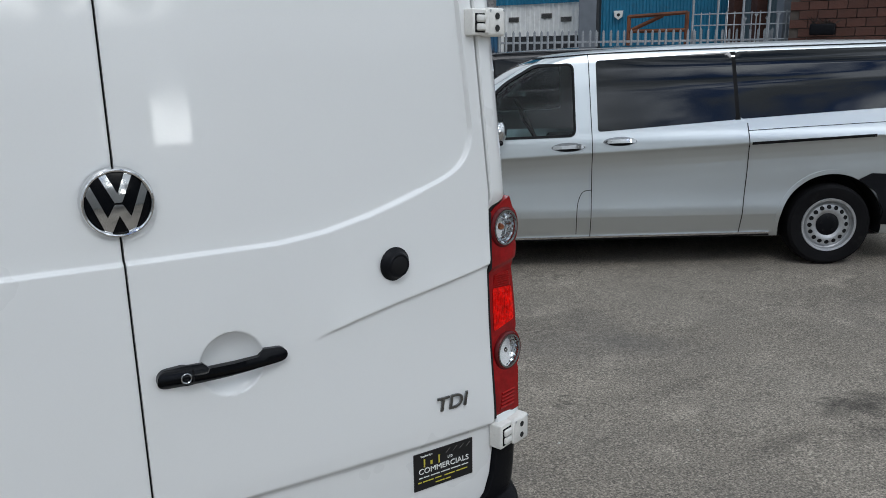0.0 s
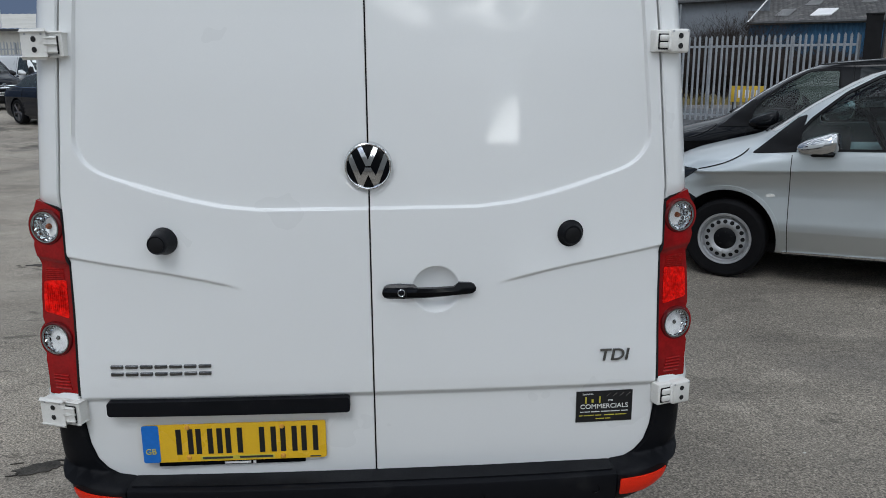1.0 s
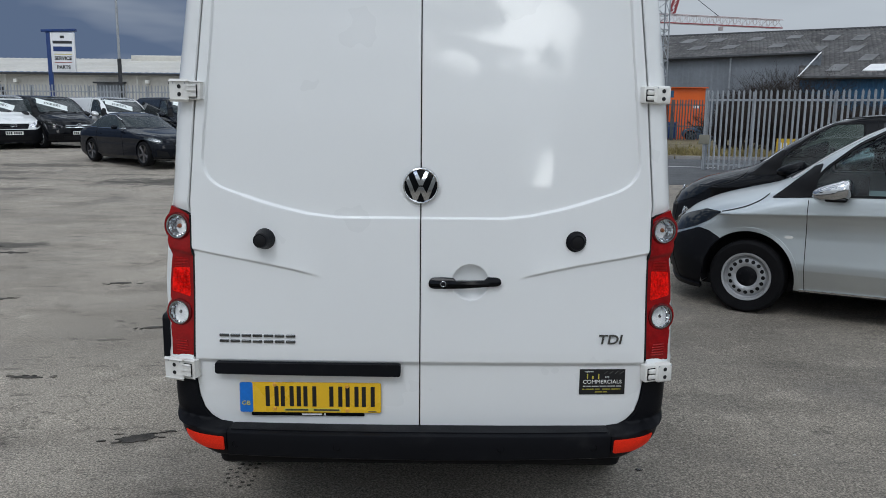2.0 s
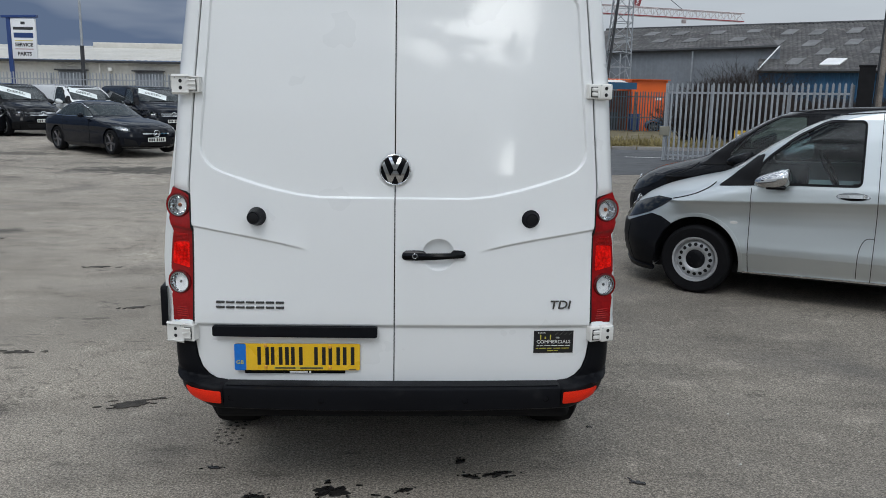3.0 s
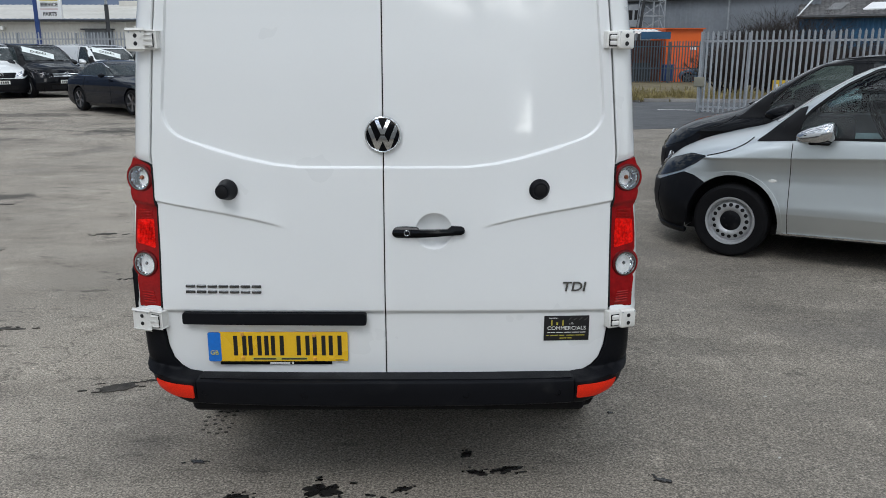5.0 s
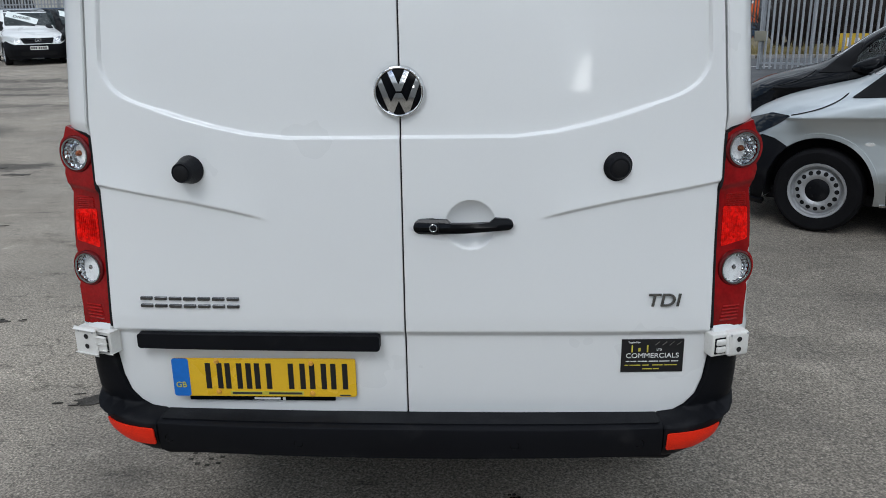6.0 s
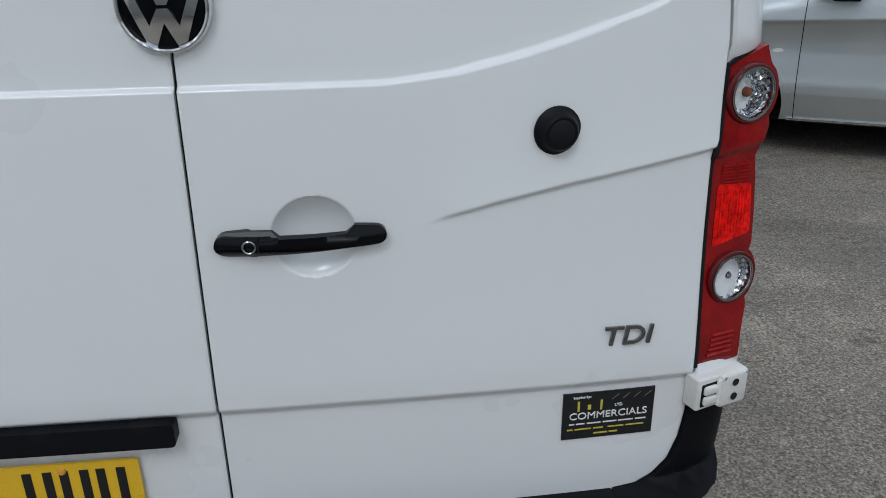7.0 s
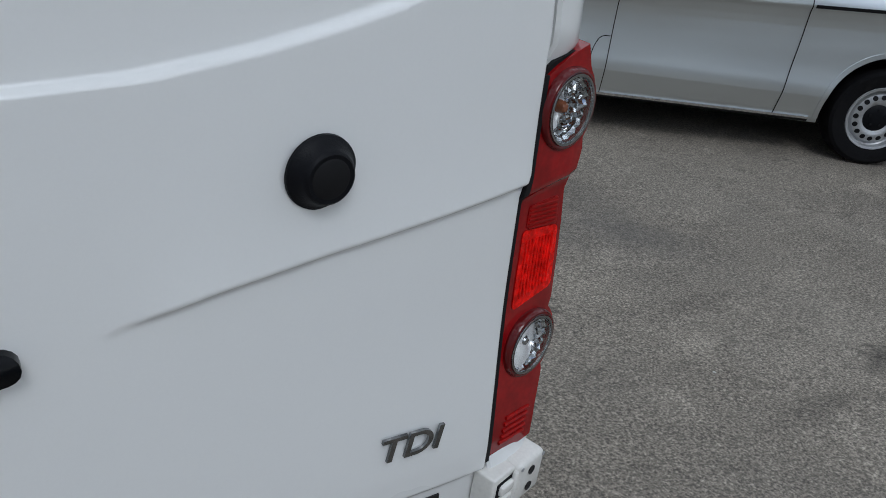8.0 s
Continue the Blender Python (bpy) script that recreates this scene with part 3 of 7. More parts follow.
strip("road", [(-1.5, 14.4), (6.0, 16.35), (12.5, 17.4), (200, -30), (220, 5), (60, 21.0), (7.6, 26.9), (0.5, 30.5)], 0.006, ROAD, "dark grey asphalt road beyond the yard gate", "road")
verge = strip("verge", [(0.5, 30.72), (7.6, 27.12), (60, 21.2), (60, 60), (-4, 60)], 0.10, SOIL, "strip of rough earth beside the road", "verge", thick=0.12)
kerb_me = boxed(-0.45, 0.45, -0.075, 0.075, -0.04, 0.12, 0.012)
kerb_mesh = bpy.data.meshes.new("kerbstone")
kerb_me.to_mesh(kerb_mesh)
kerb_me.free()
finish(kerb_mesh, KERB, 35)
kerb = thing("kerb", "row of grey concrete kerbstones along the road", "kerb", kind="structure")
for a, b in (((0.9, 30.4), (7.6, 27.0)), ((7.7, 26.98), (24, 25.2))):
    a, b = Vector(a), Vector(b)
    n = int((b - a).length / 0.92)
    for i in range(n):
        p = a.lerp(b, (i + 0.5) / n)
        share("kerbstone", kerb_mesh, kerb, Matrix.Translation((p.x, p.y, 0)) @ Matrix.Rotation(math.atan2(b.y - a.y, b.x - a.x), 4, "Z"))
for x0, y0 in ((4.4, 23.4), (7.9, 22.6), (11.4, 21.8)):
    m = pose(x0, y0, 0.008, 0, 0, -12.5)
    o = part("lane_mark", boxed(-0.8, 0.8, -0.05, 0.05, 0, 0.003), WPRINT, None)
    o.matrix_basis = m
    tagged(o, "worn white painted road line", "road marking", kind="structure")


def blotch(name, x, y, rx, ry, turn, seed, material, label, category="stain", rough=0.45, bits=0):
    """A thin uneven spot on the ground with a ragged outline and a few loose flecks."""
    rnd = random.Random(seed)
    bm = bmesh.new()

    def one(cx, cy, a, b, n):
        ph = [rnd.uniform(0, math.tau) for _ in range(5)]
        vs = []
        for k in range(n):
            t = k * math.tau / n
            q = 1 + rough * sum(math.sin((j + 2) * t * (1 + j % 2) + ph[j]) / (j + 1.5) for j in range(5)) * 0.6 + rnd.uniform(-0.12, 0.12)
            q = max(0.25, q)
            vs.append(bm.verts.new((cx + a * q * math.cos(t), cy + b * q * math.sin(t), 0.0)))
        top = bm.faces.new(vs)
        r = bmesh.ops.extrude_face_region(bm, geom=[top])
        for v in r["geom"]:
            if isinstance(v, bmesh.types.BMVert):
                v.co.z += 0.004
    one(0, 0, rx, ry, 36)
    for _ in range(bits):
        t, d = rnd.uniform(0, math.tau), rnd.uniform(1.2, 2.4)
        one(rx * d * math.cos(t), ry * d * math.sin(t), rx * rnd.uniform(0.06, 0.28), ry * rnd.uniform(0.06, 0.28), 12)
    ob = part(name, bm, material, None, smooth=0)
    ob.matrix_basis = pose(x, y, rise(x, y) + 0.001, 0, 0, turn)
    return tagged(ob, label, category)


for i, (x, y, rx, ry, turn, bits) in enumerate(((-0.28, 0.12, 0.065, 0.05, 20, 9), (0.0, 0.02, 0.075, 0.03, -10, 5), (-0.62, 0.07, 0.05, 0.02, 15, 8), (0.49, 0.29, 0.06, 0.018, 8, 4),
                                               (0.36, 0.26, 0.04, 0.018, -15, 6), (0.80, -0.05, 0.03, 0.012, 5, 5), (0.32, 0.42, 0.025, 0.02, 0, 3), (0.05, 0.13, 0.028, 0.018, 30, 4), (-0.86, 0.36, 0.03, 0.014, 0, 4),
                                               (1.14, 0.20, 0.030, 0.014, -30, 6), (1.05, 0.85, 0.012, 0.007, 0, 4), (0.55, -0.12, 0.018, 0.012, 50, 5))):
    blotch("oil_stain", x, y, rx, ry, turn, 40 + i, WET, "small dark wet oil spots on the yard", rough=0.6, bits=bits)
for i, (x, y, rx, ry, turn) in enumerate(((-1.52, 1.16, 0.10, 0.045, 10), (-5.0, 6.5, 0.14, 0.04, 0), (-5.6, 6.9, 0.20, 0.05, 0),
                                          (-4.0, 4.2, 0.14, 0.03, 5), (-3.1, 4.9, 0.10, 0.03, 0), (-2.6, 2.1, 0.10, 0.02, 0), (-2.2, 3.3, 0.06, 0.03, 20))):
    blotch("dirt_patch", x, y, rx, ry, turn, 70 + i, MUD, "ragged patch of dried dark dirt on the yard", bits=7)
for i, (x, y, s) in enumerate(((1.94, 1.13, 0.006), (1.72, 0.42, 0.0065), (2.3, 2.2, 0.006), (2.6, 0.9, 0.005), (-2.8, 3.0, 0.006))):
    o = part("pebble", lathe([(0, 0), (0.8 * s, 0.1 * s), (s, 0.4 * s), (0.6 * s, 0.8 * s), (0, 0.9 * s)], 7), GRIT)
    o.matrix_basis = pose(x, y, rise(x, y), 0, 0, 40 * i) @ Matrix.Diagonal((1.5, 1, 1, 1))
    tagged(o, "small pale stone chip lying on the yard", "stone", "stone chips")
# dusty tread print left by a tyre behind the van's rear wheel
bm = bmesh.new()
for i in range(9):
    for j in range(4):
        if (i * 7 + j * 3) % 5:
            box(bm, -0.075 + j * 0.04 + (i % 3) * 0.006, -0.058 + j * 0.04 + (i % 3) * 0.006, i * 0.045 + (j % 2) * 0.012, i * 0.045 + 0.013 + (j % 2) * 0.012, 0, 0.002)
tagged(part("tread_print", bm, MUD, None, smooth=0), "dusty tyre tread print on the yard", "tyre mark", kind="stuff")
bpy.data.objects["tread_print"].matrix_basis = pose(-0.86, 0.62, 0.001, 0, 0, 4)


# ---- the white panel van: rear at y = 0, nose towards +y ----
van = thing("panel_van", "white high-sided panel van with closed rear doors on the yard", "van")
EDGE = [(0.556, 0.66), (0.561, 0.70), (0.572, 0.745), (0.590, 0.776), (0.620, 0.803), (0.668, 0.820), (0.732, 0.829), (0.82, 0.828), (1.20, 0.826), (1.23, 0.834), (1.356, 0.836), (1.389, 0.837), (1.81, 0.800), (2.205, 0.756), (2.30, 0.742)]
OUTER = smooth_table([(0.40, 0.90), (0.55, 0.942), (0.75, 0.960), (1.0, 0.962), (1.39, 0.930), (1.81, 0.896), (2.21, 0.842), (2.33, 0.77), (2.40, 0.66), (2.43, 0.45), (2.44, 0.2)], 0.40, 2.44, 90, 0.02)
LEDGE = [(0, 1.343), (0.30, 1.343), (0.40, 1.354), (0.50, 1.376), (0.572, 1.396), (0.688, 1.433), (0.80, 1.476)]
CREASE = [(0.345, 1.108), (0.36, 1.120), (0.38, 1.129), (0.40, 1.135), (0.46, 1.150), (0.579, 1.174), (0.821, 1.215), (0.85, 1.219)]


def skin(x, z):
    """Depth of the rear face, plain: upright below, leaning in above, and curving away to the corners."""
    a = abs(x) / 0.83
    lean = 0.05 * max(0.0, z - 0.85) + 0.35 * max(0.0, z - 2.22) ** 1.5
    return lean + (0.6 + 0.4 * ease((z - 0.8) / 0.3)) * (0.02 * a * a + 0.014 * a ** 8)


def soft_min(a, b, k):
    h = max(k - abs(a - b), 0.0) / k
    return min(a, b) - h * h * k * 0.25


def door_skin(x, z, dish):
    ax = abs(x)
    y = skin(x, z)
    d = soft_min(0.792 - 0.100 * (z - 1.5) - ax, (z - lerp(ax, LEDGE)) * 0.97, 0.09)
    d = soft_min(d, 2.163 - z, 0.06)
    y += 0.011 * ease(d / 0.0065 + 0.5)
    if ax > 0.33:
        dz = z - lerp(ax, CREASE)
        y -= 0.0085 * ease((ax - 0.345) / 0.09) * ease((dz + 0.004) / 0.009) * math.exp(-max(0.0, dz) / 0.07)
    # shallow seat round the badge
    rb_ = math.hypot(x, z - 1.459)
    if rb_ < 0.085:
        y += 0.004 * (1 - ease((rb_ - 0.0655) / 0.009))
    y += 0.013 * (1 - ease((z - 0.796) / 0.020))
    if dish:
        r = math.hypot(x - 0.181, z - 1.111) / 0.066
        if r < 1.12:
            y += 0.026 * max(0.0, 1 - r * r) ** 0.6
    return y


def door_rows():
    """Heights of the mesh rows, closer together where the pressings are."""
    out = []
    for a, b, step in ((0.646, 0.78, 0.006), (0.78, 0.83, 0.0025), (0.83, 1.035, 0.006), (1.035, 1.23, 0.0026), (1.23, 1.33, 0.006), (1.33, 1.50, 0.0018), (1.50, 2.12, 0.007), (2.12, 2.252, 0.004)):
        out += list(np.linspace(a, b, int((b - a) / step), endpoint=False))
    return out + [2.252]


def rear_door(sign):
    lips = [0.0, 0.0012, 0.0026, 0.005]
    zs = [0.558 + d for d in lips] + list(np.linspace(0.568, 0.64, 14)) + door_rows() + [2.262 - d for d in reversed(lips)]
    # columns close together over the handle dish and the upright edge of the pressed panel
    across = list(np.linspace(0, 0.10, 8, endpoint=False)) + list(np.linspace(0.10, 0.34, 66, endpoint=False)) + list(np.linspace(0.34, 0.78, 36, endpoint=False)) + list(np.linspace(0.78, 0.965, 60, endpoint=False)) + list(np.linspace(0.965, 1, 9))
    nx = len(across) + 7
    vs, fs = [], []
    for z in zs:
        e = lerp(z, EDGE)
        xs = [0.0022 + d for d in lips] + [0.012 + (e - 0.024) * u for u in across] + [e - d for d in reversed(lips)]
        for x in xs:
            y = door_skin(sign * x, z, sign > 0)
            turn_in = min(x - 0.0022, e - x, z - 0.558, 2.262 - z)
            y += 0.003 * max(0.0, 1 - turn_in / 0.004) ** 2
            vs.append((sign * x, y, z))
    w, h = nx + 1, len(zs)
    for j in range(h - 1):
        for i in range(nx):
            q = (j * w + i, j * w + i + 1, (j + 1) * w + i + 1, (j + 1) * w + i)
            fs.append(q if sign > 0 else q[::-1])
    rim = [j * w for j in range(h)] + [(h - 1) * w + i for i in range(1, w)] + [j * w + nx for j in range(h - 2, -1, -1)] + [i for i in range(nx - 1, 0, -1)]
    base = len(vs)
    for k in rim:
        x, y, z = vs[k]
        vs.append((x, y + 0.034, z))
    n = len(rim)
    for k in range(n):
        q = (rim[k], base + k, base + (k + 1) % n, rim[(k + 1) % n])
        fs.append(q if sign > 0 else q[::-1])
    return part("rear_door", (vs, fs), WHITE, van, "closed white rear door with pressed panel", smooth=50)


door_l, door_r = rear_door(-1), rear_door(1)


def round_off(t):
    return 0.022 * t + 0.125 * (1 - math.sqrt(max(0.0, 1 - t ** 3.4)))


def corner(x, z):
    """Depth of the rounded rear corner outside the doors."""
    e, w = lerp(max(z, 0.75), EDGE) + 0.007, lerp(z, OUTER)
    t = min(1.0, max(0.0, (abs(x) - e) / (w - e)))
    return skin(e, z) + round_off(t)


FRONT = [(0.40, 5.12), (0.6, 5.22), (0.9, 5.20), (1.05, 5.08), (1.2, 4.78), (1.30, 4.45), (1.5, 4.28), (1.8, 4.02), (2.1, 3.72), (2.25, 3.50), (2.35, 3.2), (2.41, 2.6), (2.44, 1.6)]


def van_body():
    """Level outlines stacked from sill to roof, with the door opening sunk at the rear."""
    zs = list(np.linspace(0.49, 2.2, 86)) + list(np.linspace(2.215, 2.40, 22)) + [2.415, 2.425, 2.432, 2.437, 2.44]
    bm = bmesh.new()
    rings = []
    for z in zs:
        zz = min(max(z, 0.56), 2.29)
        w = lerp(z, OUTER)
        e = min(lerp(max(zz, 0.75), EDGE) + 0.006, w - 0.02)
        s = skin(e, zz) + 1.4 * max(0.0, z - 2.30) ** 1.2
        if 0.818 < z < 1.360:
            s += 0.014
        if z < 0.745:
            s, w = s + 0.07, w - 0.03
            e = min(e, 0.80)
        back = s + (0.05 if z < 2.262 else 0.0)
        f = lerp(z, FRONT)
        pts = [(0.0, back), (e * 0.5, back), (e - 0.002, back), (e, s + 0.004), (e + 0.004, s)]
        for k in range(1, 9):
            th = math.pi / 2 * k / 8
            pts.append((e + 0.004 + (w - e - 0.004) * math.sin(th), s + round_off(math.sin(th))))
        for k in range(1, 20):
            y = s + 0.16 + (f - 0.5 - s - 0.16) * k / 19
            pts.append((w + 0.042 * ease((y - 0.15) / 0.8) * (1 if z < 2.3 else 0.4), y))
        wf = pts[-1][0]
        for k in range(1, 11):
            th = math.pi / 2 * k / 10
            pts.append((wf * math.cos(th) ** 0.75 if k < 10 else 0.0, f - 0.5 + 0.5 * math.sin(th) ** 0.75))
        ring = pts + [(-x, y) for x, y in pts[-2:0:-1]]
        rings.append([bm.verts.new((x, y, z)) for x, y in ring])
    n = len(rings[0])
    for p, q in zip(rings, rings[1:]):
        for k in range(n):
            bm.faces.new((p[k], p[(k + 1) % n], q[(k + 1) % n], q[k]))
    bm.faces.new(rings[0][::-1])
    bm.faces.new(rings[-1])
    return bm


REAR_AXLE, FRONT_AXLE, VAN_R = 1.00, 4.30, 0.345
cut = []
for y in (REAR_AXLE, FRONT_AXLE):
    for s in (-1, 1):
        cut.append(lathe([(0, -0.22), (0.43, -0.22), (0.43, 0.22), (0, 0.22)], 40, pose(s * 0.90, y, 0.36, 0, 90, 0)))
body_me = carve(van_body(), cut, "body")
body = new("body", finish(body_me, WHITE, 40))
body.parent = van
tagged(body, "white painted van body shell")
# dark sealed gap seen round and between the doors
part("door_seal", sheet([(-0.006, 0.56), (0.006, 0.56), (0.006, 2.26), (-0.006, 2.26)], lambda x, z, off: (x, door_skin(x, z, False) + (0.014 if off > 0 else 0.03), z), 0.01, 0.02), SEAL, van, "black rubber seal between the rear doors", smooth=0)


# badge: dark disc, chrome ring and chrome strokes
m_badge = Matrix.Translation((0.0, skin(0, 1.459) + 0.012, 1.459)) @ Matrix.Rotation(radians(90), 4, "X")
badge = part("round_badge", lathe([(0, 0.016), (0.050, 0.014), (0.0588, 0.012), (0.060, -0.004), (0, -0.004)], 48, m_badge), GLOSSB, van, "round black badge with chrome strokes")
part("badge_ring", lathe([(0.0560, 0.010), (0.0566, 0.0160), (0.0582, 0.0190), (0.0606, 0.0200), (0.0630, 0.0188), (0.0650, 0.0150), (0.0660, 0.0090), (0.0662, -0.002), (0.0560, -0.002)], 64, m_badge), CHROME, badge, "chrome badge ring")


def domed(u, v, off):
    """A place on the badge's face, which bulges a little in the middle."""
    return m_badge @ Vector((u, v, 0.0165 - 2.2 * (u * u + v * v) + off))


UPPER_STROKE = [(-0.0285, 0.0500), (-0.0165, 0.0552), (0.0, 0.0180), (0.0165, 0.0552), (0.0285, 0.0500), (0.0065, 0.0015), (-0.0065, 0.0015)]
LOWER_STROKE = [(-0.0540, 0.0205), (-0.0455, 0.0365), (-0.0205, -0.0260), (-0.0075, -0.0030), (0.0075, -0.0030), (0.0205, -0.0260), (0.0455, 0.0365), (0.0540, 0.0205), (0.0270, -0.0505), (0.0150, -0.0560), (0.0, -0.0225), (-0.0150, -0.0560), (-0.0270, -0.0505)]
for outline in (UPPER_STROKE, LOWER_STROKE):
    part("badge_stroke", sheet(outline, domed, 0.0042, 0.006, 0.008), CHROME, badge, "chrome stroke", smooth=30)

# rubber door buffers
for s in (-1, 1):
    m = Matrix.Translation((s * 0.561, door_skin(s * 0.561, 1.262, False) + 0.003, 1.262)) @ Matrix.Rotation(radians(90), 4, "X") @ Matrix.Rotation(radians(8 * s), 4, "Y")
    tall = 0.056 if s < 0 else 0.024
    b = part("door_buffer", lathe([(0.036, 0.0), (0.0385, 0.003), (0.038, 0.006), (0.034, 0.35 * tall), (0.028, 0.8 * tall), (0.0265, 0.94 * tall), (0.0245, tall), (0.0225, 0.98 * tall), (0.0, 0.98 * tall)], 40, m), PLASTIC, van, "round black rubber door buffer")
    part("buffer_cap", lathe([(0.0, tall + 0.001), (0.018, tall + 0.001), (0.0205, tall - 0.0005), (0.0205, tall - 0.003)], 32, m), SEAL, b)

# handle across the dished recess
HX0, HX1, HZ = 0.030, 0.293, 1.112


def handle_outline():
    pts = []
    for k in range(9):
        t = math.pi / 2 + math.pi * k / 8
        pts.append((HX0 + 0.020 + 0.020 * math.cos(t), HZ - 0.004 + 0.021 * math.sin(t)))
    pts += [(0.09, HZ - 0.024), (0.165, HZ - 0.020), (0.235, HZ - 0.014)]
    for k in range(9):
        t = -math.pi / 2 + math.pi * k / 8
        pts.append((HX1 - 0.018 + 0.018 * math.cos(t), HZ + 0.003 + 0.0150 * math.sin(t)))
    pts += [(0.243, HZ + 0.020), (0.230, HZ + 0.010), (0.180, HZ + 0.008), (0.130, HZ + 0.008), (0.119, HZ + 0.018), (0.088, HZ + 0.019)]
    return pts


def arch_off(x, z, off):
    u = (x - (HX0 + HX1) / 2) / ((HX1 - HX0) / 2)
    lift = 0.020 + 0.011 * (1 - u * u) - 0.9 * (z - HZ) ** 2 / 0.03
    return (x, skin(x, z) + 0.004 - (lift if off > 0 else (0.012 if abs(u) < 0.62 else 0.0)), z)


handle = part("door_handle", sheet(handle_outline(), arch_off, 0.004, 0.012), GLOSSB, van, "gloss black pull handle with key lock")
m_key = Matrix.Translation((0.0835, arch_off(0.083, 1.109, 1)[1] + 0.001, 1.109)) @ Matrix.Rotation(radians(90), 4, "X")
lock = part("key_lock", lathe([(0.0110, -0.006), (0.0110, 0.002), (0.0095, 0.003), (0.0080, 0.0018), (0.0075, -0.003)], 28, m_key), CHROME2, handle, "chrome key lock")
part("handle_joint", boxed(0.096, 0.0985, arch_off(0.097, HZ, 1)[1] - 0.0006, arch_off(0.097, HZ, 1)[1] + 0.02, HZ - 0.013, HZ + 0.012), SEAL, handle, smooth=0)
def flat(x, z, y):
    return Matrix.Translation((x, y, z))


# dulled chrome model mark, as plain bars: an upper and a lower one for each sign
mark = tagged(new("model_badge"), "dark chrome model mark of plain bars")
mark.parent = van
for i in range(7):
    xc = -0.738 + 0.286 / 7 * (i + 0.5)
    for zc, hh in ((0.9055, 0.0095), (0.8845, 0.0095)):
        part("badge_bar", boxed(xc - 0.0172, xc + 0.0172, -0.006, 0.004, zc - hh / 2, zc + hh / 2, 0.0018, flat(0, 0, door_skin(xc, zc, False))), DARKCHROME, mark)

words("TDI", 0.050, Matrix.Translation((0.698, door_skin(0.70, 0.901, False) - 0.004, 0.901)) @ Matrix.Rotation(radians(1.8), 4, "Z") @ Matrix.Rotation(radians(90), 4, "X") @ Matrix(((1.12, 0.16, 0, 0), (0, 1, 0, 0), (0, 0, 1, 0), (0, 0, 0, 1))), "engine_badge", LETTER, van, "dulled chrome engine letters", 0.0022, 0.0006)

# lamp bar over the plate
bar_map = lambda x, z, off: (x, door_skin(x, 0.79, False) - (0.030 if off > 0 else -0.018), z)
part("plate_lamp_bar", sheet(rounded([(-0.752, 0.763), (-0.070, 0.761), (-0.070, 0.806), (-0.752, 0.806)], 0.010), bar_map, 0.03, 0.1), PLASTIC, van, "black plastic bar over the number plate")

# number plate with plain bars
PY, PZ = door_skin(-0.4, 0.66, False) - 0.004, 0.614
holder = part("plate_holder", boxed(-0.625, -0.205, PY - 0.004, PY + 0.006, PZ - 0.016, PZ + 0.034, 0.003), GLOSSB, van, "black plate surround strip")
part("holder_print", bars([(-0.40, PZ - 0.009, 0.075, 0.006), (-0.352, PZ - 0.009, 0.008, 0.008)], flat(0, 0, PY - 0.004)), WPRINT, holder, smooth=0)
plate = part("number_plate", sheet(rounded([(-0.665, PZ), (-0.143, PZ), (-0.143, PZ + 0.115), (-0.665, PZ + 0.115)], 0.008), lambda x, z, off: (x, PY - (0.009 if off > 0 else 0.003), z), 0.01, 0.5), YELLOW, van, "yellow number plate with black bars", smooth=0)
part("plate_band", sheet(rounded([(-0.665, PZ), (-0.617, PZ), (-0.617, PZ + 0.115), (-0.665, PZ + 0.115)], 0.008), lambda x, z, off: (x, PY - (0.0098 if off > 0 else 0.006), z), 0.01, 0.5), EUBLUE, plate, "blue country band", smooth=0)
letters = []
for i, x in enumerate((-0.546, -0.490, -0.447, -0.406, -0.310, -0.250, -0.190)):
    letters += [(x, PZ + 0.0625, 0.0155, 0.078)] if i == 2 else [(x - 0.0165, PZ + 0.0625, 0.0150, 0.078), (x + 0.0165, PZ + 0.0625, 0.0150, 0.078)]
for cell in letters:
    part("plate_bar", bars([cell], flat(0, 0, PY - 0.0085), 0.0016), INK, plate, smooth=0)
part("plate_strip", bars([(-0.398, PZ + 0.010, 0.21, 0.012)], flat(0, 0, PY - 0.0086), 0.0012), YPRINT, plate, smooth=0)
for cell in ((-0.455, PZ + 0.010, 0.085, 0.006), (-0.345, PZ + 0.010, 0.095, 0.006), (-0.175, PZ + 0.005, 0.03, 0.003)):
    part("print_bar", bars([cell], flat(0, 0, PY - 0.0088), 0.0018), DARKSTEEL, plate, smooth=0)
words("GB", 0.024, Matrix.Translation((-0.6425, PY - 0.0105, PZ + 0.0345)) @ Matrix.Rotation(radians(90), 4, "X"), "band_letters", YPRINT, plate)
for x, z in ((-0.536, PZ + 0.106), (-0.268, PZ + 0.102), (-0.536, PZ + 0.014), (-0.268, PZ + 0.010)):
    part("plate_screw", lathe([(0, 0.006), (0.005, 0.005), (0.0075, 0.001), (0.0075, 0)], 16, Matrix.Translation((x, PY - 0.009, z)) @ Matrix.Rotation(radians(90), 4, "X")), mat("yellow_screw_cap", (0.72, 0.36, 0.05), 0.4) if "yellow_screw_cap" not in bpy.data.materials else bpy.data.materials["yellow_screw_cap"], plate)

